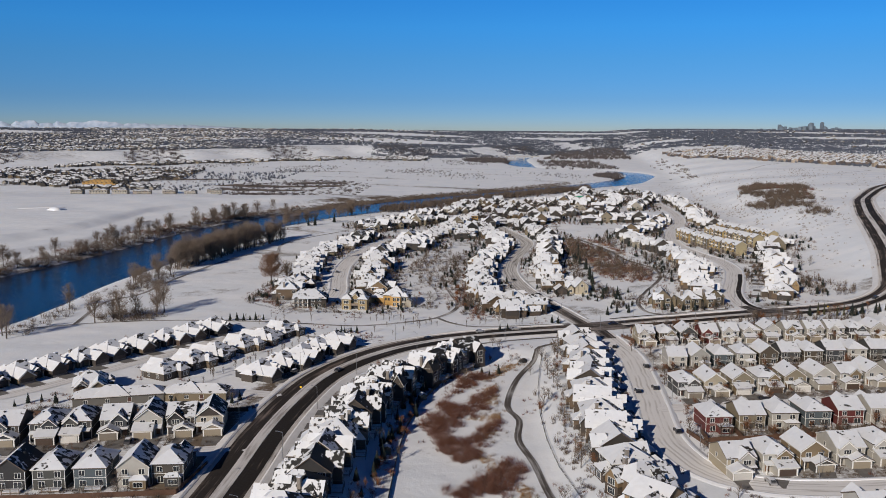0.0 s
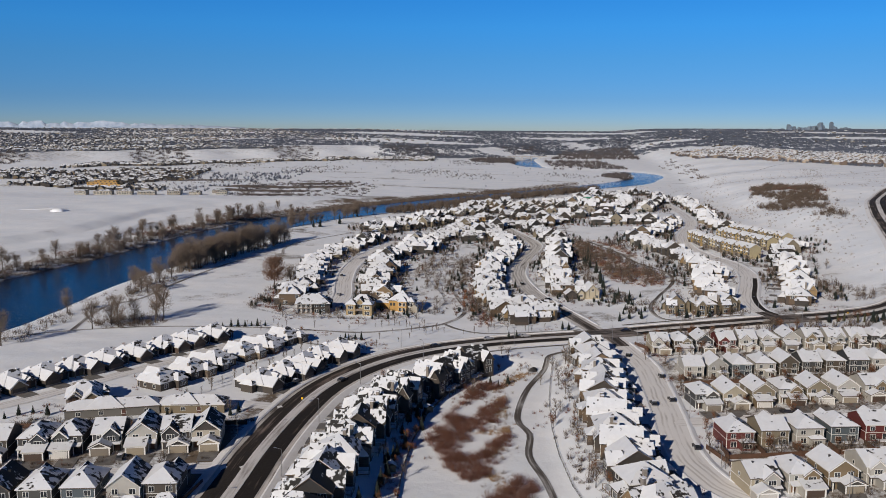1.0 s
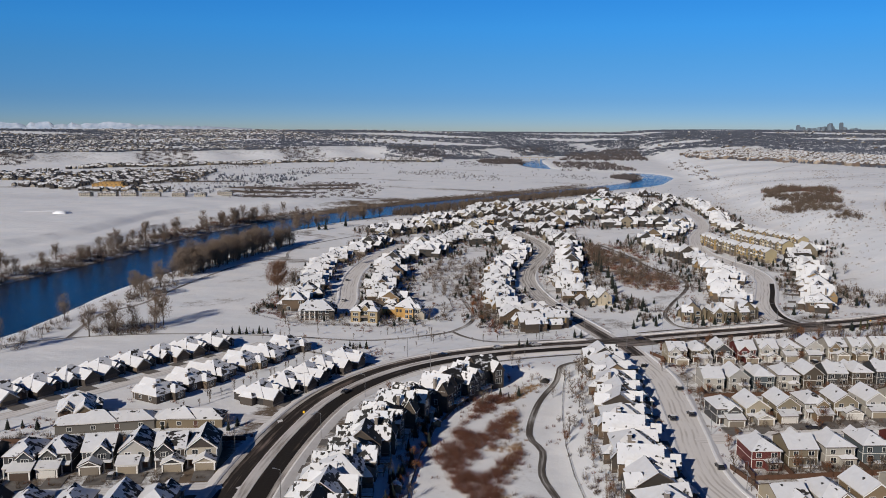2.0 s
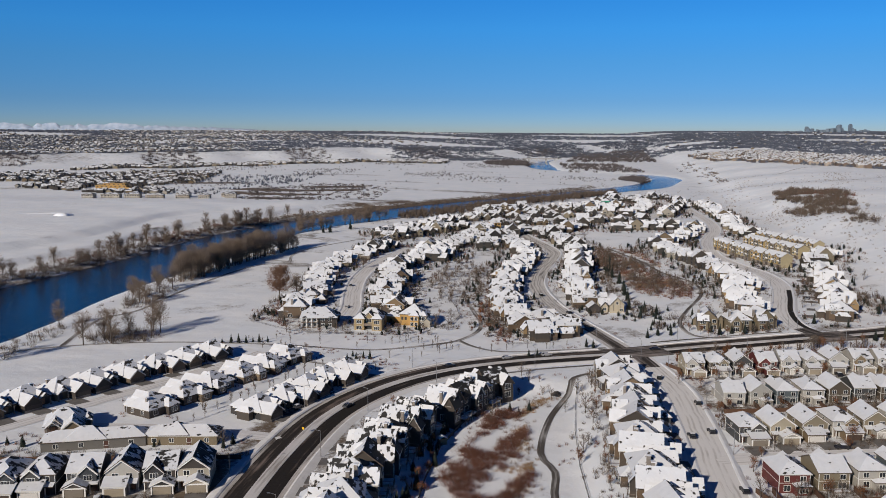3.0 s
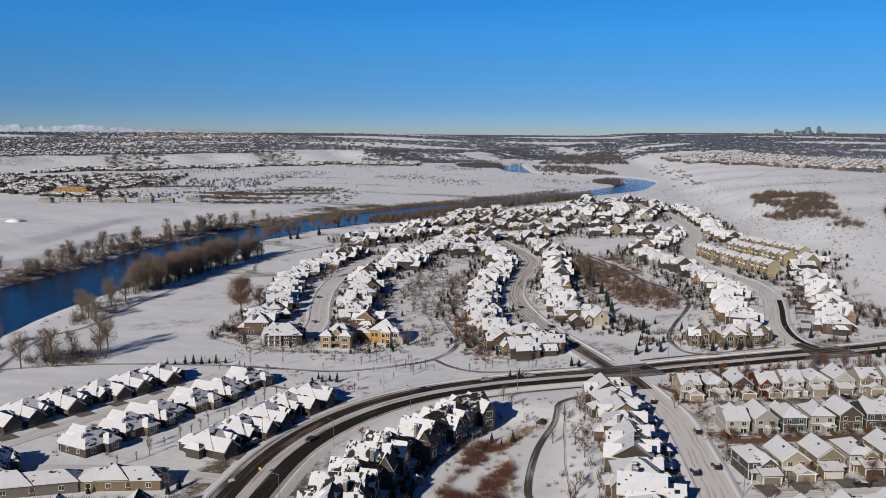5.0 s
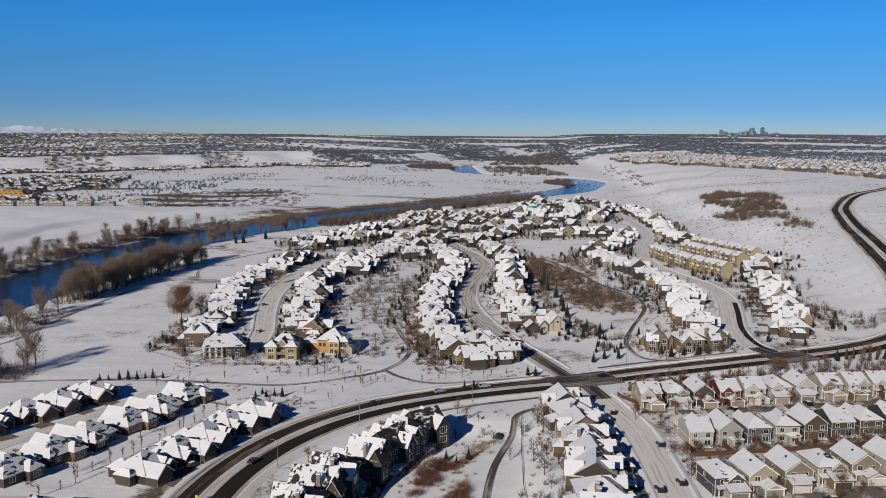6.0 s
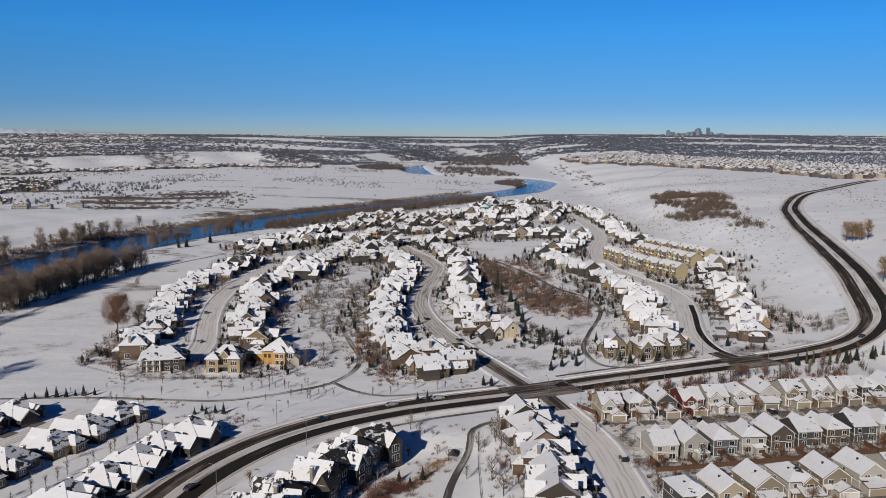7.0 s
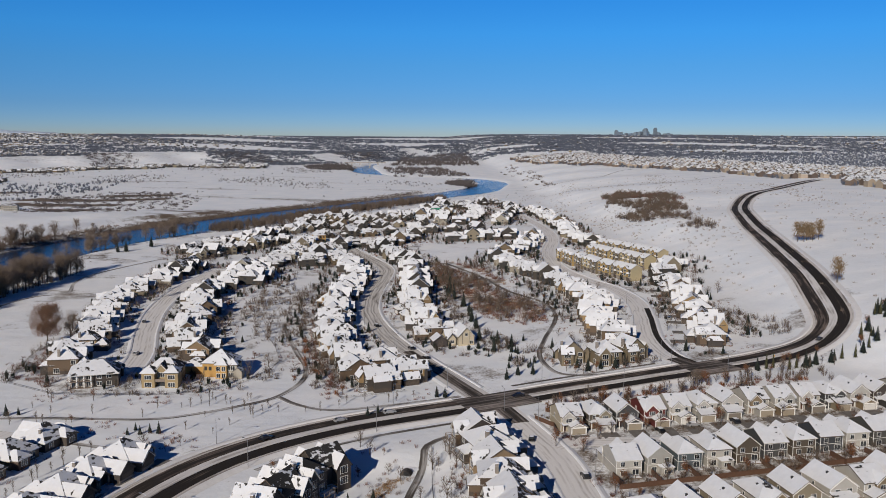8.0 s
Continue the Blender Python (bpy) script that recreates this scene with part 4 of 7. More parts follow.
def villa(mirror, siding, label):
    """A broad low bungalow with hipped roofs, a gabled garage and a bay behind; the front faces -y."""
    root = thing("bungalow")
    k = -1 if mirror else 1
    ga, gb = sorted((k * 6.0, k * -0.4))
    ra, rb = sorted((k * 5.4, k * 0.6))
    ma, mb = sorted((k * 6.0, k * -2.0))
    part("body", Shape().box(-6.0, 6.0, -5.0, 6.5, -0.8, 3.0), siding, root)
    part("garage", Shape().hall(ga, gb, -9.5, -4.8, -0.8, 2.9, 2.6), siding, root)
    part("rear_bay", Shape().box(ra, rb, 6.0, 9.0, -0.8, 2.9), siding, root)
    part("roof", Shape().hip(-6.0, 6.0, -5.0, 6.5, 2.9, 4.2, 0.6, ridge=2.0), M_ROOF_FULL, root, "hipped roof under thick snow")
    part("garage_roof", Shape().saddle(ga, gb, -9.5, -1.5, 2.9, 2.6, 0.45), M_ROOF_FULL, root)
    part("rear_roof", Shape().hip(ra, rb, 3.0, 9.0, 2.85, 2.3, 0.5), M_ROOF_FULL, root)
    boards = Shape()
    boards.bargeboards(ga, gb, -9.5, 2.9, 2.6)
    sa, sb = sorted((k * 6.2, k * 8.4))
    wing(root, "side_bay", sa - 0.3, sb - 0.3, -2.0, 3.4, -0.8, 2.8, 1.7, "hip", siding, M_ROOF_FULL)
    wing(root, "attic_gable", min(k * -1.0, k * -4.4), max(k * -1.0, k * -4.4), -5.3, -1.5, 2.6, 3.3, 1.9, "y", siding, M_ROOF, 0.8, boards)
    part("gable_board", boards, M_EDGE, root)
    window(root, k * -2.7, -5.3, 3.1, 0, 1.2, 0.9, 1)
    part("garage_plinth", Shape().box(ga - 0.05, gb + 0.05, -9.58, -9.4, -0.5, 0.9), M_STONE, root)
    pa, pb = sorted((k * -5.6, k * -1.2))
    part("porch_roof", Shape().saddle(pa, pb, -6.8, -3.0, 2.8, 1.7, 0.3), M_ROOF_FULL, root)
    for x in (pa + 0.25, pb - 0.25):
        part("porch_post", Shape().box(x - 0.2, x + 0.2, -6.7, -6.3, -0.5, 2.8), M_STONE, root)
    garage_door(root, (ga + gb) / 2, -9.5, mat=M_GDOOR_DARK)
    front_door(root, (pa + pb) / 2, -5.0)
    window(root, (ra + rb) / 2, 9.0, 0.8, 180, 2.4, 1.6, 2)
    window(root, k * -3.2, 6.5, 0.8, 180, 1.8, 1.6)
    for y in (-2.0, 3.0):
        window(root, k * -6.0, y, 0.9, -90 * k, 1.3, 1.4)
    chimney(root, k * -3.6, 3.0, 4.0, 6.4)
    vents(root, [(k * 2.2, 1.0, 6.0)])
    return tagged(root, label, "bungalow", "bungalows in rows")


def wing(root, name, x0, x1, y0, y1, z0, h, rise, way, siding, roof, deep=0.0, boards=None):
    """A block with its own roof: way y or x for the ridge of a gable, hip for a hip. deep: how far the roof runs on behind."""
    body, top = Shape(), Shape()
    if way == "hip":
        body.box(x0, x1, y0, y1, z0, h)
        top.hip(x0, x1, y0, y1 + deep, h, rise, 0.5)
    elif way == "y":
        body.hall(x0, x1, y0, y1, z0, h, rise)
        top.saddle(x0, x1, y0, y1 + deep, h, rise)
        if boards is not None:
            boards.bargeboards(x0, x1, y0, h, rise)
    else:
        body.m = top.m = Matrix.Rotation(math.pi / 2, 4, "Z")
        body.hall(y0, y1, -x1, -x0, z0, h, rise)
        top.saddle(y0, y1, -x1, -x0, h, rise)
    part(name, body, siding, root)
    part(name + "_roof", top, roof, root)


def estate_house(style, siding, label, roof=None):
    """A large two-storey house with a broken roofline of steep hips and gables and a deck behind; the front faces -y."""
    roof = roof or M_ROOF_EST
    root = thing("house")
    h = 5.5
    k = -1 if style % 2 else 1
    ends = lambda a, b: sorted((k * a, k * b))
    ga, gb = ends(5.9, -0.6)
    ba, bb = ends(-5.2, -0.9)
    ra, rb = ends(5.0, 0.0)
    boards = Shape()
    body, top = Shape(), Shape()
    if style in (0, 3):
        body.box(-5.4, 5.4, -4.5, 6.5, -2.6, h)
        top.hip(-5.4, 5.4, -4.5, 6.5, h, 3.8, 0.55, ridge=0.6 if style else 2.6)
    elif style == 1:
        body.m = top.m = Matrix.Rotation(math.pi / 2, 4, "Z")
        body.hall(-4.5, 5.6, -5.4, 5.4, -2.6, h, 3.6)
        top.saddle(-4.5, 5.6, -5.4, 5.4, h, 3.6)
    else:
        body.hall(-4.6, 4.6, -4.5, 6.5, -2.6, h, 4.2)
        top.saddle(-4.6, 4.6, -4.5, 6.5, h, 4.2)
        boards.bargeboards(-4.6, 4.6, -4.5, h, 4.2)
    part("body", body, siding, root)
    part("roof", top, roof, root, "steep shingle roof under patchy snow")
    if style in (0, 2):
        wing(root, "garage", ga, gb, -9.2, -4.0, -1.5, 3.1, 3.0, "y", siding, roof, 0.2, boards)
    else:
        wing(root, "garage", ga, gb, -9.0, -4.4, -1.5, 3.1, 2.6, "hip", siding, roof, 0.4)
    wing(root, "front_bay", ba, bb, -5.9, -2.0, -1.5, h - (0.8 if style == 2 else 0.0), 2.4, "y", siding, roof, 2.0, boards)
    if style == 3:
        wing(root, "rear_bay", ra, rb, 4.5, 9.2, -2.8, 3.2, 2.2, "hip", siding, roof)
    else:
        wing(root, "rear_bay", ra, rb, 4.0, 8.0, -2.8, h - 0.4, 2.9, "x" if style == 2 else "y", siding, roof)
    sa, sb = ends(-7.4, -4.9)
    wing(root, "side_wing", sa, sb, -1.6, 4.6, -1.8, 2.9 if style != 2 else 5.2, 1.7, "hip" if style % 2 else "y", siding, roof)
    if style in (0, 1):
        da, db = ends(1.2, 3.4)
        wing(root, "dormer", da, db, -3.6, -1.0, h + 0.3, h + 1.7, 1.3, "y", siding, roof, 0.6, boards)
    tagged(part("gable_board", boards, M_EDGE, root), kind="stuff")
    garage_door(root, (ga + gb) / 2, -9.2 if style in (0, 2) else -9.0)
    front_door(root, (ba + bb) / 2 + k * 1.0, -5.9)
    window(root, (ba + bb) / 2, -5.9, 3.4, 0, 2.0, 1.6, 2)
    rm = (ra + rb) / 2
    back = 9.2 if style == 3 else 8.0
    if style != 3:
        window(root, rm, back, 3.3, 180, 2.6, 1.9, 2)
    window(root, rm, back, 0.5, 180, 2.6, 1.9, 2)
    window(root, k * -3.0, 5.6 if style == 1 else 6.5, 3.6, 180, 1.8, 1.6)
    window(root, k * -3.0, 5.6 if style == 1 else 6.5, 0.6, 180, 2.2, 1.9, 2)
    wide = 4.6 if style == 2 else 5.4
    for side in (-1, 1):
        window(root, side * wide, -2.8, 3.6, side * 90, 1.6, 1.6, 1)
        window(root, side * wide, 3.4, 0.6 if side * k > 0 else 3.6, side * 90, 2.0, 1.7, 2)
    rail = 5.6 if style == 1 else 6.5
    deck(root, min(k * -5.2, k * -0.2), max(k * -5.2, k * -0.2), rail, rail + 3.1, 0.4)
    if style != 1:
        chimney(root, k * 4.2, 2.4, 4.0, 9.4)
    return tagged(root, label, "house", "large houses of the estate")


def townhouse(label, paint):
    """One unit of a terrace: three storeys, gabled, over its garage."""
    root = thing("townhouse")
    w = 3.3
    turn = Matrix.Rotation(math.pi / 2, 4, "Z")
    body, top = Shape(), Shape()
    body.m = top.m = turn
    part("body", body.hall(-5.0, 5.0, -w, w, -1.0, 8.0, 2.6), paint, root)
    part("roof", top.saddle(-5.0, 5.0, -w - 0.1, w + 0.1, 8.0, 2.6, 0.35), M_ROOF, root)
    part("front_bay", Shape().hall(-w + 0.4, 0.6, -5.9, -3.0, 2.6, 8.0, 1.6), paint, root)
    part("bay_roof", Shape().saddle(-w + 0.4, 0.6, -5.9, -2.2, 8.0, 1.6, 0.3), M_ROOF, root)
    part("base_band", Shape().box(-w - 0.02, w + 0.02, -5.04, -5.0, 0.0, 2.5), M_STONE, root)
    garage_door(root, 0.6, -5.05, 2.6, 2.2, M_GDOOR_DARK)
    # flat dark panel on the wall, standing in for a shaded recess
    part("recess", Shape().box(0.9, 3.0, -5.04, -5.0, 2.9, 7.7), M_DARK, root)
    window(root, -1.35, -5.9, 3.5, 0, 1.7, 1.6)
    window(root, -1.35, -5.9, 6.0, 0, 1.7, 1.5)
    window(root, 2.0, -5.0, 3.5, 0, 1.2, 1.6, 0)
    window(root, 2.0, -5.0, 6.0, 0, 1.2, 1.5, 0)
    window(root, -1.5, 5.0, 3.5, 180, 1.6, 1.6)
    window(root, 1.5, 5.0, 5.8, 180, 1.6, 1.5)
    s = Shape().box(0.9, 3.0, -6.6, -5.0, 5.0, 5.2).box(0.9, 3.0, -6.6, -6.5, 5.2, 6.1)
    part("balcony", s, M_TRIM, root)
    return tagged(root, label, "townhouse", "terrace of townhouses")


def long_house(siding, length, label):
    """A long single-storey block with a hipped roof."""
    root = thing("garage_block")
    part("body", Shape().box(-length / 2, length / 2, -4, 4, -0.6, 3.0), siding, root)
    part("roof", Shape().hip(-length / 2, length / 2, -4, 4, 3.0, 2.4, 0.5), M_ROOF_FULL, root)
    part("raised_roof", Shape().hip(-length * 0.28, length * 0.12, -4.4, 4.4, 3.2, 3.1, 0.3), M_ROOF_FULL, root)
    for x in np.linspace(-length * 0.36, length * 0.36, 4):
        window(root, x, -4, 1.0, 0, 1.4, 1.3)
    front_door(root, length * 0.12, -4, 0.2)
    vents(root, [(-3.0, 0.6, 6.0), (4.0, -1.2, 4.6)])
    return tagged(root, label, "building")


def unfinished_house(label, wrap=None):
    """A house under construction in bare sheathing boards."""
    root = thing("unfinished_house")
    skin = wrap or M_OSB
    part("body", Shape().box(-5.2, 5.2, -5.5, 6.0, -1.2, 6.0), skin, root)
    part("garage", Shape().box(-5.2, 1.0, -9.0, -5.5, -1.0, 3.2), skin, root)
    part("rear_bay", Shape().box(1.2, 5.0, 6.0, 7.4, -1.2, 6.0), skin, root)
    part("roof", Shape().hip(-5.2, 5.2, -5.5, 6.0, 6.0, 3.3, 0.5, ridge=1.0), M_ROOF, root)
    part("garage_roof", Shape().hip(-5.2, 1.0, -9.0, -4.5, 3.2, 1.8, 0.4), M_ROOF, root)
    part("bay_roof", Shape().hip(1.2, 5.0, 3.0, 7.4, 6.0, 2.2, 0.4), M_ROOF, root)
    # black panels on closed walls imitate the shade inside window openings
    for x, z in ((-3.2, 0.6), (-3.2, 3.6), (-0.6, 3.6)):
        part("window_opening", Shape().box(x - 0.9, x + 0.9, 5.96, 6.03, z, z + 1.7), M_BLACK, root)
    for z in (0.6, 3.6):
        window(root, 3.1, 7.4, z, 180, 2.2, 1.8, 2)
    # black panel for the darkness inside an open garage
    part("garage_opening", Shape().box(-4.6, 0.3, -9.05, -8.95, 0, 2.5), M_BLACK, root)
    return tagged(root, label, "house under construction")


def tower_house(label):
    """Two square hip-roofed towers before a gabled block, with a balcony between them; the towers face -y."""
    root = thing("house")
    boards = Shape()
    part("body", Shape().box(-6.0, 6.0, -1.0, 11.0, -1.5, 5.6), M_GOLD, root)
    part("roof", Shape().hip(-6.0, 6.0, -1.0, 11.0, 5.6, 3.9, 0.6, ridge=4.0), M_ROOF_EST, root)
    for x in (-4.5, 4.5):
        part("tower", Shape().box(x - 2.5, x + 2.5, -4.5, 1.0, -1.5, 5.8), M_GOLD, root)
        part("tower_roof", Shape().hip(x - 2.5, x + 2.5, -4.5, 1.0, 5.8, 2.5, 0.6, ridge=0.2), M_ROOF, root)
        window(root, x, -4.5, 3.4, 0, 2.6, 1.6, 2)
        window(root, x, -4.5, 0.4, 0, 2.6, 1.7, 2)
    wing(root, "front_bay", -2.6, 2.6, -1.8, 4.0, 2.6, 5.9, 2.9, "y", M_GOLD, M_ROOF_EST, 0.0, boards)
    part("gable_board", boards, M_TRIM, root)
    part("balcony", Shape().box(-2.0, 2.0, -4.3, -1.8, 2.3, 2.6).box(-2.0, 2.0, -4.3, -4.2, 2.6, 3.5), M_DECK, root)
    # black panel below the bay, in place of the shade there
    part("recess", Shape().box(-1.95, 1.95, -1.95, -1.85, 0.0, 2.2), M_BLACK, root)
    window(root, 0, -1.8, 3.6, 0, 2.4, 1.8, 2)
    for side in (-1, 1):
        window(root, side * 6.0, 5.0, 3.4, side * 90, 1.6, 1.5)
    return tagged(root, label, "house", "large houses of the estate")


def walkout_house(label):
    """A broad hip-roofed house with corner balconies on posts; the balconies face -y."""
    root = thing("house")
    part("body", Shape().box(-8.5, 8.5, -5.0, 8.0, -2.0, 5.2), M_DARK, root)
    part("stucco_front", Shape().box(-8.6, -1.0, -5.12, -4.9, -1.0, 5.1), M_STONE, root)
    part("roof", Shape().hip(-9.4, 8.5, -6.6, 8.0, 5.2, 4.2, 0.6, ridge=6.0), M_ROOF_EST, root, "broad hipped roof under patchy snow")
    wing(root, "garage", 1.5, 9.5, 8.0, 13.0, -1.5, 3.2, 2.6, "hip", M_DARK, M_ROOF_BARE)
    wing(root, "rear_bay", -6.0, 0.0, 7.0, 11.0, -1.5, 4.6, 2.6, "x", M_DARK, M_ROOF_BARE)
    for x in (-9.2, -6.6, -4.0, -1.4):
        part("post", Shape().box(x - 0.16, x + 0.16, -6.5, -6.2, -1.5, 5.1), M_TRIM, root)
    for z in (0.1, 2.7):
        part("balcony", Shape().box(-9.3, -1.2, -6.6, -5.1, z, z + 0.25).box(-9.3, -1.2, -6.6, -6.52, z + 0.9, z + 1.02), M_DECK, root)
    for x in (-7.2, -4.6, -2.4):
        for z in (0.6, 3.2):
            window(root, x, -5.12, z, 0, 1.5, 1.7)
    for x in (1.5, 5.0):
        window(root, x, -5.0, 3.3, 0, 1.7, 1.5)
        window(root, x, -5.0, 0.5, 0, 1.7, 1.5)
    window(root, 8.5, 1.0, 3.2, 90, 1.8, 1.5)
    chimney(root, 3.0, 2.4, 7.0, 9.6)
    return tagged(root, label, "house", "large houses of the estate")


def sheathed_house(label):
    """A house under construction: yellow boards on the long side, stone on the front bays, dark bare eaves; the bays face -y."""
    root = thing("unfinished_house")
    part("body", Shape().box(-6.0, 6.5, -3.5, 8.0, -1.2, 5.6), M_OSB, root)
    part("roof", Shape().hip(-6.0, 6.5, -3.5, 8.0, 5.6, 4.6, 0.6, ridge=0.6), M_ROOF, root, "steep hipped roof under thick snow")
    wing(root, "front_bay", 0.0, 4.6, -5.6, -1.0, -1.2, 5.6, 2.4, "hip", M_OSB, M_ROOF)
    wing(root, "corner_bay", 4.2, 8.4, -4.2, 3.0, -1.2, 5.4, 2.2, "hip", M_PALE, M_ROOF)
    wing(root, "low_wing", -15.0, -6.0, 0.0, 7.5, -1.2, 3.4, 2.6, "hip", M_OSB, M_ROOF_BARE)
    part("entry", Shape().hall(7.2, 10.6, -4.8, -1.0, -1.0, 3.0, 1.4), M_PALE, root)
    part("entry_roof", Shape().saddle(7.2, 10.6, -4.8, -1.0, 3.0, 1.4, 0.3), M_ROOF, root)
    for x in (1.2, 3.4):
        for z in (0.4, 3.2):
            window(root, x, -5.6, z, 0, 1.5, 1.8)
    for z in (0.4, 3.2):
        window(root, 6.3, -4.2, z, 0, 2.6, 1.8, 2)
    # black panels stand in for unlit window openings
    for x in (-4.6, -2.8):
        part("window_opening", Shape().box(x - 0.6, x + 0.6, -3.56, -3.45, 2.8, 4.4), M_BLACK, root)
    return tagged(root, label, "house under construction")


def timbered_house(label):
    """A cream house with dark timber boards on its tall gables and a low brown garage; the gable faces -y."""
    root = thing("house")
    boards = Shape()
    wing(root, "body", -3.8, 3.8, -5.0, 7.0, -1.5, 4.6, 4.0, "y", M_CREAMWALL, M_ROOF_FULL, 0.0, boards)
    wing(root, "side_gable", -9.0, -3.0, -1.5, 5.5, -1.5, 3.8, 2.8, "x", M_CREAMWALL, M_ROOF_EST)
    wing(root, "front_gable", -8.4, -4.6, -3.4, 1.0, -1.5, 3.4, 2.2, "y", M_CREAMWALL, M_ROOF, 1.0, boards)
    wing(root, "garage", -15.5, -9.0, -4.0, 3.0, -1.5, 2.6, 2.4, "y", M_BROWN, M_ROOF_FULL, 0.0, boards)
    part("gable_board", boards, M_BLACK, root, "black-stained boards along the gables")
    for x in (-2.0, 1.6):
        part("timber", Shape().box(x - 0.09, x + 0.09, -5.06, -5.0, 1.0, 6.4), M_BLACK, root)
    window(root, 0, -5.0, 4.6, 0, 1.2, 1.3, 0)
    window(root, 2.4, -5.0, 0.8, 0, 1.4, 1.5)
    window(root, -6.5, -3.4, 1.0, 0, 1.8, 1.5)
    return tagged(root, label, "house", "large houses of the estate")


USED = []


def put(proto, x, y, turn, z=None, first=[]):
    """Stand a copy of a thing on the land (the first time the thing itself)."""
    m = pose(x, y, gz(x, y) if z is None else z, 0, 0, turn)
    if proto not in first:
        first.append(proto)
        proto.matrix_basis = m
        ob = proto
    else:
        ob = copy_thing(proto, m)
    USED.append((x, y))
    return ob


FAR_HOMES = []  # x, y, turn of the homes too far off to pick apart


DRIVE = Shape().add([(-2.9, -16.5, 0.10), (2.9, -16.5, 0.10), (2.9, -8.4, 0.22), (-2.9, -8.4, 0.22), (-2.9, -16.5, -0.5), (2.9, -16.5, -0.5), (2.9, -8.4, -0.5), (-2.9, -8.4, -0.5)],
                    [(0, 1, 2, 3), (4, 5, 1, 0), (5, 6, 2, 1), (6, 7, 3, 2), (7, 4, 0, 3)]).mesh("driveway", M_DRIVE)


def driveway(x, y, turn, shift):
    ob = new("driveway", DRIVE)
    ob.matrix_basis = pose(x, y, gz(x, y), 0, 0, turn) @ pose(shift, 0, 0)
    tagged(ob, "concrete driveway with thin trodden snow", "driveway", kind="structure")


def at_even(points, spacing):
    """Places at even steps along a line of points, with the way of the line."""
    p = np.array(points, float)
    s = np.r_[0, np.cumsum(np.linalg.norm(np.diff(p, axis=0), axis=1))]
    n = max(1, round(s[-1] / spacing))
    for k in range(n + 1):
        u = s[-1] * k / n
        j = min(np.searchsorted(s, u, "right") - 1, len(p) - 2)
        d = (p[j + 1] - p[j]) / np.linalg.norm(p[j + 1] - p[j])
        yield p[j] + d * (u - s[j]), d


STREET_ALL = np.vstack([MAIN] + [s[:, :2] for s in STREETS.values()])


def facing(x, y, streets=None):
    """The turn that lets a front look at the nearest street."""
    pts = STREET_ALL if streets is None else streets[:, :2]
    d = pts - (x, y)
    k = np.argmin((d**2).sum(1))
    return math.degrees(math.atan2(d[k][0], -d[k][1]))


rnd = random.Random(7)
LIKE = "two-storey %s house with a front garage and snowy roof"
NARROW = [
    narrow_house(0, M_SIDING, LIKE % "gabled siding"), narrow_house(1, M_SIDING, LIKE % "hip-roofed siding"), narrow_house(2, M_SIDING, LIKE % "cross-gabled siding"),
    narrow_house(3, M_SIDING, LIKE % "front-gabled siding"), narrow_house(4, M_SIDING, LIKE % "broad hip-roofed siding"), narrow_house(5, M_SIDING, LIKE % "side-gabled siding")]
PALE = narrow_house(0, M_PALE, "cream timber-gabled two-storey house with a pale garage", roof=M_ROOF_BARE, gable=M_DARK)
REDS = [narrow_house(1, M_RED, "dark red two-storey house with white trim"), narrow_house(2, M_RED, "dark red cross-gabled house with white trim")]
BLUE = narrow_house(4, M_SLATE, "slate blue two-storey house with a snowy roof")
DARKS = [narrow_house(0, M_DARK, LIKE % "dark gabled", roof=M_ROOF_BARE), narrow_house(2, M_DARK, LIKE % "dark cross-gabled", roof=M_ROOF_BARE)]
DUSKY = [narrow_house(1, M_DUSK, LIKE % "dark hip-roofed"), narrow_house(2, M_DUSK, LIKE % "deep-toned cross-gabled"), narrow_house(4, M_DUSK, LIKE % "deep-toned hip-roofed"), narrow_house(5, M_DUSK, LIKE % "dark side-gabled")]
VILLAS = [villa(False, M_BROWN, "brown bungalow under a thick snowy hip roof"), villa(True, M_UMBER, "tan and brown bungalow under a snowy hip roof"), villa(True, M_DARK, "dark bungalow under a thick snowy hip roof")]
BIG = "large %s two-storey house with steep snowy gables"
ESTATE = [estate_house(0, M_ESTATE, BIG % "stucco"), estate_house(1, M_ESTATE, BIG % "hip-roofed stucco"), estate_house(2, M_ESTATE, BIG % "tall-gabled stucco"), estate_house(3, M_ESTATE, BIG % "stone-fronted")]
# shade of the bend row put into its wall colour; roofs mostly bare
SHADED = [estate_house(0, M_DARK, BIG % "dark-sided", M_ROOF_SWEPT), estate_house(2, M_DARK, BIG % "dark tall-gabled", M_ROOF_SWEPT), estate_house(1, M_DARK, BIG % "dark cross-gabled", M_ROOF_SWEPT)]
WARM = [estate_house(1, M_WARM, BIG % "tan stucco"), estate_house(2, M_WARM, BIG % "warm-toned gabled")]
TOWN = [townhouse("narrow cream stucco townhouse with balcony and snowy roof", M_CREAM), townhouse("narrow tan stucco townhouse with balcony and snowy roof", M_TAN)]


def shuffled(kinds):
    last = None
    while True:
        k = rnd.choice([p for p in kinds if p is not last] or kinds)
        last = k
        yield k


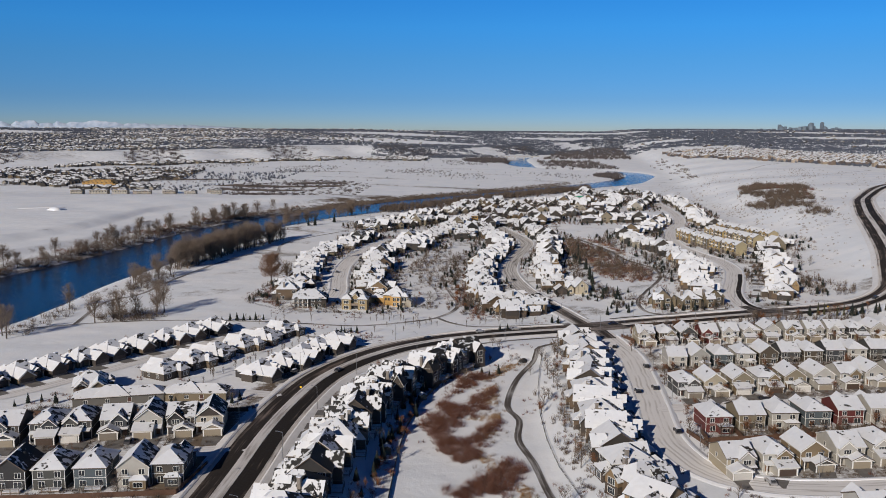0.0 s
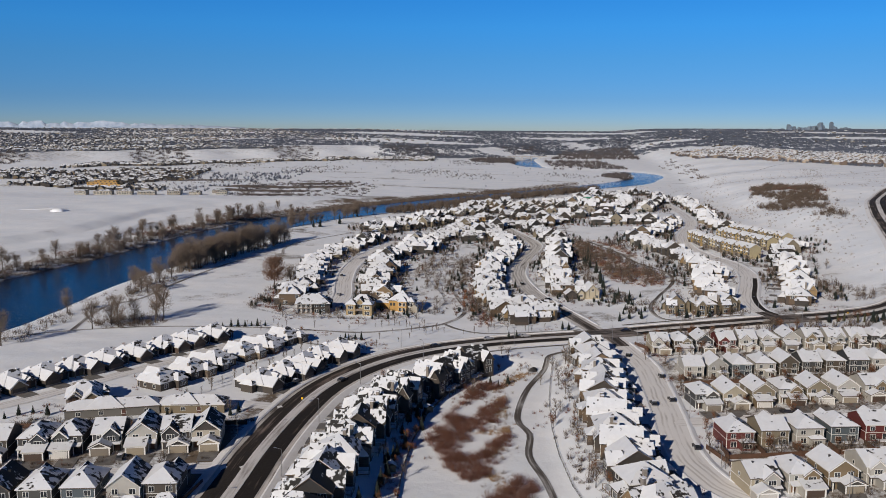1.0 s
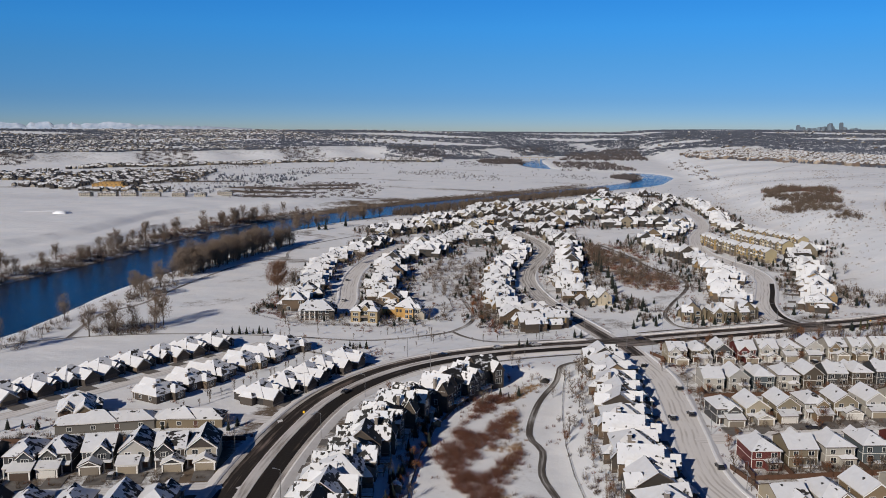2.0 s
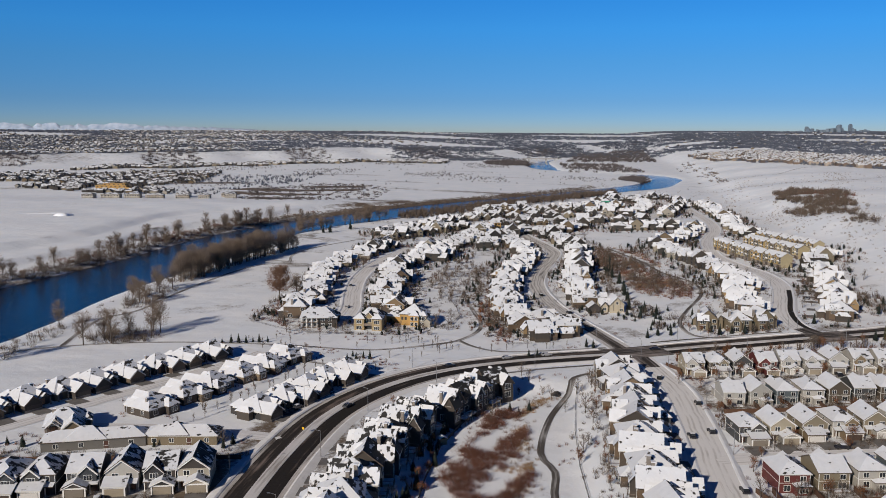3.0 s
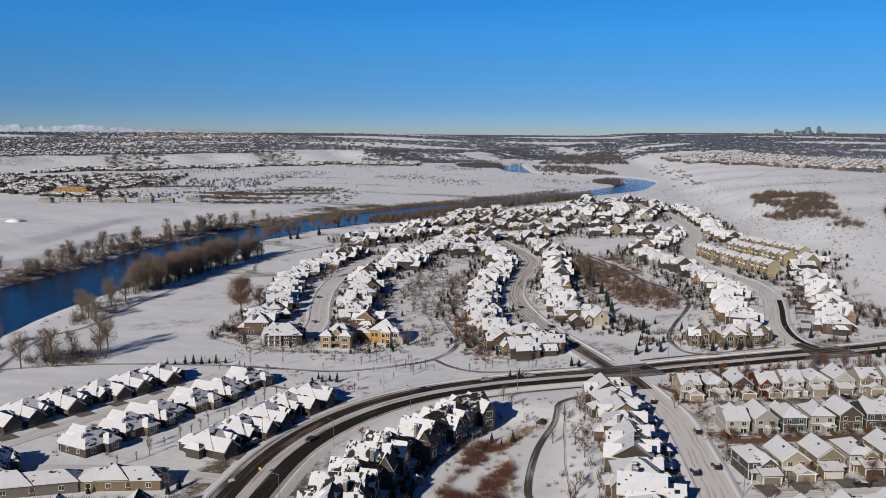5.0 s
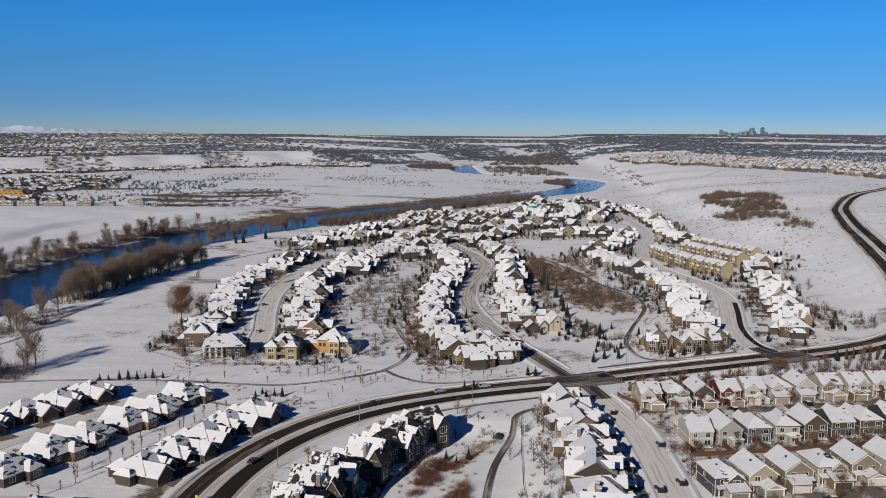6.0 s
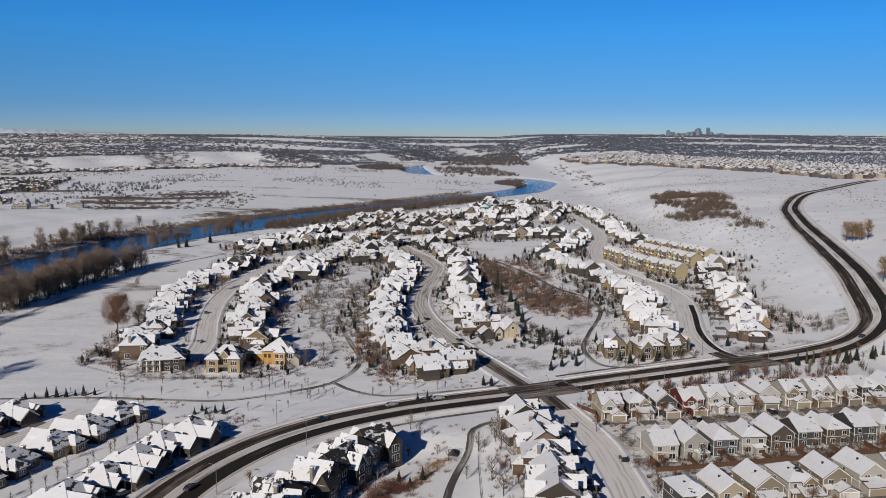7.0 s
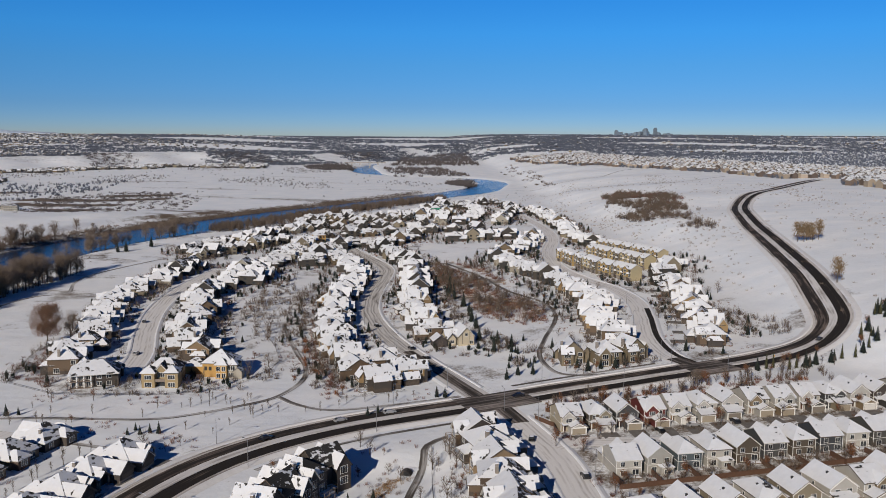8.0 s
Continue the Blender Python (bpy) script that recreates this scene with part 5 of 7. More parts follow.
def row(kinds, points, spacing, turn=None, jitter=0.5, drive=True, street=None, clear=8.5, depth=(1, 1, 1)):
    broad = kinds[0] in ESTATE and points[0][1] > 440
    if broad:
        spacing, clear = spacing * 1.24, 11.5
    for (p, d), proto in zip(at_even(points, spacing), shuffled(kinds)):
        x, y = p + (rnd.uniform(-jitter, jitter), rnd.uniform(-jitter, jitter))
        if any((x - a) ** 2 + (y - b) ** 2 < clear**2 for a, b in USED):
            continue
        t = (facing(x, y, street) if turn is None else turn) + rnd.uniform(-2.5, 2.5) * (1 + 3 * (jitter > 1))
        if y > 628:
            FAR_HOMES.append((x, y, t))
            USED.append((x, y))
            continue
        put(proto, x, y, t).scale = (rnd.uniform(1.02, 1.2), rnd.uniform(1.0, 1.12), rnd.uniform(0.9, 1.1)) if broad else depth
        if drive:
            driveway(x, y, t, rnd.choice((-1.3, 1.3)))


# the rows before the divided road, west side
for x, y, proto in ((-138, 268, DUSKY[1]), (-126.5, 270, DUSKY[2]), (-117, 272.5, DUSKY[0]), (-106, 275, DUSKY[3]), (-95.5, 276, NARROW[3]), (-85.5, 277.5, DARKS[1]), (-76.5, 279, PALE)):
    put(proto, x, y, 6 if x < -110 else 8)
    driveway(x, y, 8, 1.3)
for x, y, proto in ((-131, 234, NARROW[0]), (-119, 235, DARKS[0]), (-108.5, 236, DUSKY[2]), (-97.5, 237, BLUE), (-86, 238, NARROW[3]), (-77, 240, DUSKY[0])):
    put(proto, x, y, 184)
row(VILLAS + VILLAS[:1], [(-174, 321), (-111, 415)], 14.3, 56, 0.7, True)
row(VILLAS, [(-112, 340), (-76, 409)], 14.3, 242, 0.7, False)
row(VILLAS[:1] + VILLAS, [(-71.5, 340), (-48, 389)], 14.3, 65, 0.7, True)
put(long_house(M_GREY, 31, "long grey single-storey block with a snowy hip roof"), -117, 306, 14)
put(long_house(M_TAN, 23, "long tan single-storey block with a snowy hip roof"), -90.5, 311, 3)
put(VILLAS[0], -133, 320, 20)
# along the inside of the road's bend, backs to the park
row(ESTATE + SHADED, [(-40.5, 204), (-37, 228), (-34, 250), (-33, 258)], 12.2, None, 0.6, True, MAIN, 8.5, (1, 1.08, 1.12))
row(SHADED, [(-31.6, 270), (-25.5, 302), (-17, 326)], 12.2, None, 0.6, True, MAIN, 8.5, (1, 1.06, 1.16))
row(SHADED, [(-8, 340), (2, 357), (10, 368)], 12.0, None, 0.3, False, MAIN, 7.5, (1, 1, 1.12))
# along the wide street, backs to the park
row(ESTATE + WARM, [(57, 216), (54.5, 240), (53.5, 266), (55, 295), (59, 330), (60.5, 350), (63, 376), (63, 389)], 13.6, None, 0.9, True, STREET_B, 9, (1.06, 1.12, 0.98))
put(WARM[1], 58, 203, facing(58, 203, STREET_B))
# five rows to the east
R1 = [NARROW[2], NARROW[0], REDS[1], NARROW[3], NARROW[5], NARROW[4], DARKS[0], NARROW[1], NARROW[2]]
SLIM = (0.88, 0.95, 0.89)
for k in range(17):
    x = 94.5 + 9.7 * k
    kind = REDS[1] if k == 3 else R1[(k * 5) % 9]
    put(NARROW[2] if kind is REDS[1] and k != 3 else kind, x, 395 + rnd.uniform(-0.5, 0.5), rnd.uniform(-1, 1)).scale = SLIM
    driveway(x, 394, 0, 1.3)
row(NARROW + [BLUE] + DUSKY[:2], [(98, 357), (190, 362), (260, 365)], 9.8, 181, 0.3, False, None, 7.5, SLIM)
row(NARROW + DUSKY[1:3], [(92, 318), (170, 326), (250, 331)], 10.8, 2, 0.3, True, None, 8.0, (0.95, 0.95, 0.89))
for k, proto in enumerate((REDS[0], NARROW[2], NARROW[1], BLUE, REDS[1], NARROW[5], NARROW[4], NARROW[0], NARROW[3], NARROW[1], NARROW[2])):
    put(proto, 91 + 11.2 * k, 282 + 0.8 * k, 183).scale = (1, 0.95, 0.92)
row([NARROW[4], NARROW[0], NARROW[2], NARROW[5], NARROW[1]], [(86, 244), (122, 250), (190, 257)], 11.4, 6, 0.2, True, None, 8.5, (1, 0.95, 0.92))
row(NARROW, [(108, 208), (150, 211), (200, 216)], 11.4, 183, 0.3, False)
# the large houses beyond the road, round the western court
put(sheathed_house("unfinished house in bare yellow sheathing boards"), -26, 481, -14)
put(walkout_house("broad dark house with corner balconies and a hip roof"), -73, 476, 6)
put(ESTATE[3], -88, 497, facing(-88, 497, STREET_F))
put(tower_house("golden stucco house with twin hip-roofed towers"), -47, 470, -8)
put(timbered_house("cream house with dark timbered gables and brown garage"), 84, 518, 4)
row(ESTATE, [(-92, 518), (-88, 545), (-92, 572), (-94, 600), (-95, 640), (-94, 670), (-86, 698), (-77, 722), (-66, 765)], 15.2, None, 1.8, False, STREET_F)
row(ESTATE, [(-36, 511), (-43, 532), (-47, 556), (-42, 596), (-49, 630), (-47, 660), (-36, 690), (-30, 722), (-24, 760)], 15.2, None, 1.8, False, STREET_F)
row(ESTATE, [(-20, 700), (-12, 752), (-2, 800), (10, 850), (22, 900)], 15.5, None, 2.0, False, STREET_A)
# both sides of the street that climbs from the crossing
row(ESTATE, [(36, 455), (27, 478), (25, 503), (23, 533), (26, 566), (28, 604), (36, 636), (43, 672), (52, 715), (48, 752), (44, 800)], 15.0, None, 1.8, False, STREET_A)
row(ESTATE, [(50, 463), (42, 480)], 14, None, 0.4, False, STREET_A)
row(ESTATE, [(74, 536), (69, 552), (71, 583), (75, 613), (80, 644), (85, 676), (90, 709), (92, 750), (90, 796), (80, 840)], 15.0, None, 1.8, False, STREET_A)
row(ESTATE, [(20, 776), (35, 840), (60, 880), (90, 870), (118, 915)], 15, None, 1.0, False)
# round the curving street in the east
row([ESTATE[2], ESTATE[0]], [(161, 756), (163, 712), (172, 673), (174, 638), (170, 612), (176, 575), (162, 556), (153, 525), (154, 500)], 14.6, None, 1.5, False, STREET_C)
TANS = [estate_house(2, M_TAN, "tan gabled house with a snowy roof"), estate_house(0, M_TAN, "tan stucco house with a snowy roof")]
for k, (x, y) in enumerate(((122, 474), (135, 468), (147, 471))):
    put(TANS[k % 2], x, y, 172 + 10 * k)
row(ESTATE, [(242, 632), (232, 597), (223, 564), (212, 536), (203, 511), (194, 488)], 14.6, None, 1.5, True, STREET_C)
for pts in ([(208, 742), (211, 712), (216, 682), (226, 655)], [(258, 792), (268, 762), (278, 728)], [(238, 760), (246, 730), (254, 700)]):
    for k, (p, d) in enumerate(at_even(pts, 6.7)):
        back = (0.0, 1.3, 0.5, 0.0, 1.8)[k % 5]
        p = p + np.array((-d[1], d[0])) * back
        put(TOWN[k % 3 == 2], *p, math.degrees(math.atan2(d[1], d[0])))
row(ESTATE, [(252, 668), (276, 700)], 14, None, 0.4, False)
row(ESTATE, [(310, 1171), (291, 1039), (277, 950), (263, 885), (258, 830)], 15.5, None, 2.0, False, STREET_C)
row(ESTATE, [(225, 880), (212, 850), (190, 800), (172, 775)], 15, None, 1.0, False, STREET_C)
# the upper part of the estate
put(unfinished_house("half-built house in orange sheathing boards"), 32, 920, 190)
put(unfinished_house("unfinished house wrapped in green sheeting", M_WRAP), 186, 1180, 170)
for pts in ([(-79, 861), (-50, 912), (-11, 967), (20, 1010)], [(-65, 820), (-35, 870), (0, 915)], [(20, 1067), (60, 1074), (111, 1082), (165, 1103), (195, 1143)],
            [(15, 1030), (70, 1022), (130, 1025), (185, 1020)], [(40, 950), (90, 955), (140, 960), (185, 945)], [(152, 885), (205, 890)], [(100, 884), (120, 920)],
            [(228, 1020), (250, 1085), (282, 1165), (292, 1240)], [(205, 1060), (228, 1130), (240, 1215), (215, 1290)], [(30, 1110), (90, 1120), (150, 1140), (190, 1215), (240, 1290), (290, 1305)]):
    row(ESTATE, pts, 16.5, None, 2.2, False, None, 9.0)


def upper_home(n):
    """A home of the upper estate in two pieces: walls and roofs."""
    root = thing("house")
    walls, top = Shape(), Shape()
    k = 1 if n % 2 else -1
    ends = lambda a, b: sorted((k * a, k * b))
    h = (5.4, 6.1, 4.2)[n % 3]
    if n % 3 == 1:
        walls.m = top.m = Matrix.Rotation(math.pi / 2, 4, "Z")
        walls.hall(-4.5, 6.0, -5.2, 5.2, -2, h, 4.3)
        top.saddle(-4.5, 6.0, -5.2, 5.2, h, 4.3)
        walls.m = top.m = None
    else:
        walls.box(-5.2, 5.2, -4.5, 6.0, -2, h)
        top.hip(-5.2, 5.2, -4.5, 6.0, h, 3.7, 0.55, ridge=(0.6, 0, 3.0)[n % 3])
    a, b = ends(5.6, -0.6)
    walls.hall(a, b, -9.0, -4.0, -2, 3.1, 2.8)
    top.saddle(a, b, -9.0, -3.6, 3.1, 2.8)
    a, b = ends(-4.9, -0.9)
    walls.hall(a, b, -5.8, -2.0, -1, h, 2.6)
    top.saddle(a, b, -5.8, -0.8, h, 2.6)
    a, b = ends(4.6, 0.2)
    walls.hall(a, b, 4.0, 7.8, -2, h - 0.5, 2.6)
    top.saddle(a, b, 2.0, 7.8, h - 0.5, 2.6)
    a, b = ends(-7.6, -5.0)
    walls.box(a, b, -1.5, 4.5, -2, 2.8)
    top.hip(a, b, -1.5, 4.5, 2.8, 1.6)
    for x0, z in ((-3.2, 0.8), (-3.2, 3.3), (2.4, 3.3), (2.4, 0.8)):
        if z + 1.2 < h:
            front = x0 * k < 0
            walls.box(x0 - 1, x0 + 1, -5.86 if front else -4.56, -5.8 if front else -4.5, z, z + 1.3, 1)
            yy = 6.05 if front else 7.85
            walls.box(x0 - 1.1, x0 + 1.1, yy - 0.1, yy, z, z + 1.4, 1)
        for side in (-1, 1):
            walls.box(side * 5.22 - 0.03, side * 5.22 + 0.03, x0 - 0.9, x0 + 0.9, z, z + 1.3, 1)
    tagged(part("body", walls, [M_FARWALL, M_GLASS], root), kind="stuff")
    tagged(part("roof", top, M_ROOF_EST, root), kind="stuff")
    return tagged(root, ("large hip-roofed home of the upper estate under snow", "large gabled home of the upper estate under snow", "low wide home of the upper estate under snow")[n % 3], "house", "homes of the upper estate")


UPPER = [upper_home(n) for n in range(6)]
for x, y, t in FAR_HOMES:
    put(UPPER[rnd.randrange(6)], x, y, t).scale = (rnd.uniform(1.05, 1.25), rnd.uniform(1.0, 1.15), rnd.uniform(0.92, 1.12))


# ---------------------------------------------------------------- trees and brush
gen = np.random.default_rng(5)


def blades(points, height, spread, n, width, low=0.0, fan=1.25):
    """Thin upright twigs: n triangles round each point of the land."""
    p = np.repeat(np.asarray(points, float), n, 0)
    m = len(p)
    h = np.repeat(gen.uniform(0.65, 1.15, len(points)), n) * height
    a = gen.uniform(0, math.tau, m)
    r = spread * np.sqrt(gen.uniform(0, 1, m))
    base = p + np.column_stack([r * np.cos(a) * 0.6, r * np.sin(a) * 0.6, low * h * gen.uniform(0, 1, m)])
    tip = p + np.column_stack([r * np.cos(a) * fan, r * np.sin(a) * fan, h * (1 - 0.45 * (r / spread) ** 2) * gen.uniform(0.75, 1.05, m)])
    b = gen.uniform(0, math.pi, m)
    w = np.column_stack([np.cos(b), np.sin(b), 0 * b]) * width * gen.uniform(0.6, 1.4, m)[:, None]
    return np.stack([base - w, base + w, tip], 1)


def on_land(xy):
    xy = np.asarray(xy, float)
    return np.column_stack([xy, ground(xy[:, 0], xy[:, 1]) - 0.1])


def strewn(n, x0, x1, y0, y1, keep):
    """Random places in a stretch where keep(x, y) holds (a chance from 0 to 1)."""
    out = np.zeros((0, 2))
    m = max(400, 3 * n)
    for _ in range(25):
        p = np.column_stack([gen.uniform(x0, x1, m), gen.uniform(y0, y1, m)])
        out = np.vstack([out, p[gen.uniform(0, 1, len(p)) < keep(p[:, 0], p[:, 1])]])
        if len(out) >= n:
            break
    return out[:n]


def ellipse(cx, cy, rx, ry, turn=0.0):
    c, s = math.cos(radians(turn)), math.sin(radians(turn))

    def keep(x, y):
        u, v = (x - cx) * c + (y - cy) * s, -(x - cx) * s + (y - cy) * c
        return smooth(1.1, 0.75, np.hypot(u / rx, v / ry))
    return keep


def bare_tree(seed, h, label, twigs=420, name="bare_tree", leaves=None, wide=0.34, twig=None):
    """Trunk and limbs, with a crown of fine twigs (or withered leaves)."""
    r = random.Random(seed)
    root = thing(name)
    wood = Shape()
    lean = Vector((r.uniform(-0.04, 0.04), r.uniform(-0.04, 0.04), 1))
    fork = lean * h * r.uniform(0.36, 0.5)
    wood.tube((0, 0, -0.4), fork, h * 0.018 + 0.05, h * 0.012 + 0.03, 6)
    ends = []
    tip = lean * h * 0.86
    wood.tube(fork, tip, h * 0.012 + 0.03, 0.03, 5)
    ends.append((fork, tip))
    for k in range(12):
        z = r.uniform(0.16, 0.66)
        a = k * 2.4 + r.uniform(-0.5, 0.5)
        p = lean * h * z
        out = h * wide * r.uniform(0.6, 1.05) * (1.25 - 0.7 * z)
        q = p + Vector((math.cos(a) * out, math.sin(a) * out, h * r.uniform(0.22, 0.36)))
        wood.tube(p, q, h * 0.008 + 0.015, 0.025, 4, caps=False)
        ends.append((p, q))
        for _ in range(2):
            u = r.uniform(0.4, 0.8)
            p2 = p.lerp(q, u)
            q2 = p2 + Vector((r.uniform(-1, 1), r.uniform(-1, 1), r.uniform(0.5, 1.3))) * h * 0.12
            wood.tube(p2, q2, h * 0.004 + 0.01, 0.015, 3, caps=False)
            ends.append((p2, q2))
    part("trunk", wood, M_BARK, root)
    g = np.random.default_rng(seed)
    pick = g.integers(0, len(ends), twigs)
    u = g.uniform(0.05, 1.0, twigs)[:, None]
    a = np.array([ends[k][0] for k in pick]) * (1 - u) + np.array([ends[k][1] for k in pick]) * u
    out = g.normal(0, 1, (twigs, 3)) * (1, 1, 0.7) + (0, 0, 1.3)
    if not leaves:
        loose = g.uniform(0, 1, twigs) < 0.45
        z = g.uniform(0.2, 0.93, twigs)
        reach = wide * h * 1.05 * np.sqrt(np.clip(np.sin(np.pi * (z - 0.08) / 0.95), 0, 1)) * np.sqrt(g.uniform(0, 1, twigs))
        turn = g.uniform(0, math.tau, twigs)
        a = np.where(loose[:, None], np.column_stack([reach * np.cos(turn), reach * np.sin(turn), z * h]), a)
        out = out + np.column_stack([np.cos(turn), np.sin(turn), 0 * turn]) * 0.5
    if leaves:
        a = a + g.normal(0, 0.055 * h, (twigs, 3))
        e1, e2 = g.normal(0, 1, (twigs, 3)), g.normal(0, 1, (twigs, 3))
        size = 0.035 * h ** 0.8
        tris = np.stack([a, a + e1 / np.linalg.norm(e1, axis=1)[:, None] * size, a + e2 / np.linalg.norm(e2, axis=1)[:, None] * size], 1)
    else:
        b = a + out / np.linalg.norm(out, axis=1)[:, None] * h * 0.15 * g.uniform(0.4, 1.3, (twigs, 1))
        w = np.cross(b - a, g.normal(0, 1, (twigs, 3)))
        w = w / np.linalg.norm(w, axis=1)[:, None] * (0.011 + 0.0022 * h)
        tris = np.stack([a - w, a + w, b], 1)
    part("crown", soup("crown", tris, leaves or twig or M_TWIG, "", ""), None, root)
    return tagged(root, label, "tree")


def spruce(seed, h, label, mat=None, slim=0.25):
    """A conifer in whorls of drooping boughs."""
    r = random.Random(seed)
    root = thing("spruce")
    part("trunk", Shape().tube((0, 0, -0.3), (0, 0, h * 0.95), 0.05 + h * 0.014, 0.02, 6), M_BARK, root)
    s = Shape()
    levels = 13
    for k in range(levels):
        z = h * (0.08 + 0.90 * k / levels)
        out = h * slim * (1 - k / levels) ** 0.85 + 0.12
        n = 9 if k < 8 else 6
        for j in range(n):
            a = j * math.tau / n + k * 0.7 + r.uniform(-0.2, 0.2)
            o = out * r.uniform(0.7, 1.15)
            d = Vector((math.cos(a), math.sin(a), 0))
            w = Vector((-math.sin(a), math.cos(a), 0)) * o * 0.33
            top = Vector((0, 0, z + h * 0.075))
            mid = d * o * 0.6 + Vector((0, 0, z))
            tip = d * o + Vector((0, 0, z - o * 0.28))
            s.add([top, mid + w, tip, mid - w], [(0, 1, 2), (0, 2, 3)])
    part("crown", s, mat or M_NEEDLE, root)
    return tagged(root, label, "conifer")


def plant(protos, xy, size=(0.8, 1.2)):
    for x, y in xy:
        ob = put(protos[int(gen.integers(len(protos)))], float(x), float(y), float(gen.uniform(0, 360)))
        k = float(gen.uniform(*size))
        ob.scale = (k, k, k * float(gen.uniform(0.92, 1.08)))


HOMES = np.array(USED)
POPLARS = [bare_tree(k, 18, "tall bare poplar with grey-brown twigs by the river", 1500, wide=0.27) for k in (11, 12, 13, 14)]
YARD = [bare_tree(k, 6.0, "small bare garden tree in the snow", 260, "garden_tree") for k in (21, 22, 23)]
SAPLING = [bare_tree(k, 5.0, "thin bare sapling on the snowy verge", 90, "sapling", wide=0.16) for k in (31, 32)]
RUSTY = [bare_tree(k, 6.0, "garden tree with withered rust-brown leaves", 1000, "leafy_tree", M_RUST, 0.28) for k in (41, 42)]
SPRUCE = [spruce(k, 7.0, "dark green spruce standing in the snow") for k in (51, 52)]
PINE = [spruce(k, 8.0, "slim yellow-green conifer standing in the snow", M_NEEDLE_PALE, 0.14) for k in (53,)]

# by the river
wood = strewn(115, -200, -135, 595, 760, lambda x, y: smooth(10, 5, np.abs(x - np.interp(y, [600, 680, 760], [-184, -170, -146]))))
plant(POPLARS, wood, (0.6, 1.15))
plant(POPLARS, [(-192, 537), (-186, 530), (-181, 526), (-185, 560), (-181, 572), (-205, 470), (-165, 437), (-170, 441), (-160, 446), (-154, 462), (-149, 458), (-204, 398), (-209, 404), (-196, 545), (-176, 432), (-150, 448), (-190, 570)], (0.65, 1.0))
soup("meadow_brush", blades(on_land(np.vstack([strewn(90, -185, -140, 425, 475, ellipse(-163, 447, 17, 16)), strewn(80, -205, -170, 500, 585, ellipse(-186, 545, 12, 36)), strewn(30, -215, -190, 390, 480, ellipse(-203, 430, 8, 40))])), 4.5, 2.2, 40, 0.045, 0.15), M_BRUSH, "bare brush on the snowy river meadow", "brush")
soup("river_undergrowth", blades(on_land(strewn(160, -205, -130, 590, 765, lambda x, y: smooth(10, 5, np.abs(x - np.interp(y, [600, 680, 760], [-184, -170, -146]))))), 4.5, 2.2, 30, 0.06, 0.2), M_TWIG, "bare undergrowth between the riverside poplars", "undergrowth")
soup("far_bank_undergrowth", blades(on_land(strewn(900, -360, -170, 440, 1080, lambda x, y: smooth(36, 14, river_gap(x, y)) * smooth(2, 9, river_gap(x, y)) * (x < np.interp(y, [560, 800, 1050], [-250, -225, -120])))), 5.5, 2.4, 26, 0.06, 0.1), M_BRUSH, "bare undergrowth along the far bank", "undergrowth")
soup("far_bank_brush", blades(on_land(strewn(420, -400, -170, 440, 1080, lambda x, y: smooth(44, 30, river_gap(x, y)) * smooth(6, 14, river_gap(x, y)) * (x < np.interp(y, [440, 800, 1050], [-290, -225, -120])) * smooth(-0.4, 0.5, np.sin(y / 21.0) + np.sin(y / 9.0)))), 3.2, 2.2, 28, 0.07, 0.1), M_REDTWIG, "red-brown willow brush on the far bank", "brush")
far_side = strewn(56, -330, -180, 560, 1050, lambda x, y: smooth(34, 12, river_gap(x, y)) * smooth(2, 9, river_gap(x, y)) * (x < np.interp(y, [560, 800, 1050], [-250, -225, -120])))
plant(POPLARS, far_side, (0.35, 1.0))
plant(POPLARS, strewn(26, -175, -60, 870, 1000, lambda x, y: smooth(22, 6, river_gap(x, y)) * (river_gap(x, y) > 3) * (x > np.interp(y, [870, 1000], [-170, -120]))), (0.6, 1.0))
plant(SPRUCE, [(-134, 868), (-128, 872), (-112, 900)], (1.1, 1.5))
lone = bare_tree(61, 15, "large poplar with dense red-brown twigs", 7000, wide=0.36, twig=M_RUSSET)
put(lone, -109, 548, 0)
lone.scale = (1.3, 1.3, 1.3)
plant(POPLARS[:1], [(-100, 553), (-72, 660), (-104, 575)], (0.5, 0.7))

# rows of young conifers and the trees of the verges
plant(SPRUCE, [(-113, 438), (-109, 439), (-105.5, 439), (-102, 439), (-99, 440), (-96, 440), (-51, 413), (-47, 413), (-44, 414), (-41, 413), (-49, 417), (-152, 299), (-149, 303), (-145, 305), (-139, 303), (-131, 303),
               (-116, 437), (-92, 440), (29, 420), (33, 423), (17, 352), (20, 349), (24, 352), (8, 382), (-98, 305), (-76, 305), (-74, 309), (60, 437), (57, 438)], (0.38, 0.68))
plant(PINE + SPRUCE + PINE, [(190 + 4.4 * k + float(gen.uniform(-1.5, 1.5)), 440 + 0.05 * k * k + float(gen.uniform(-2.5, 2.5))) for k in range(15)], (0.7, 1.1))
plant(PINE + SPRUCE + PINE, strewn(46, 222, 300, 450, 500, lambda x, y: smooth(15, 19, gap(MAIN, x, y)) * smooth(0.3, 0.7, 0.5 + 0.5 * np.sin(x / 5.0 + y / 9.0)) * (y < 430 + 0.65 * (x - 190) + 12)), (0.6, 1.1))
plant(RUSTY, [(206, 446), (209, 447), (212, 445), (228, 456), (262, 470), (246, 452), (283, 488)], (0.7, 1.0))
verge = []
main_sides = sides(MAIN)
path_lines = [spline(p, 6) for p in PATHS.values()]
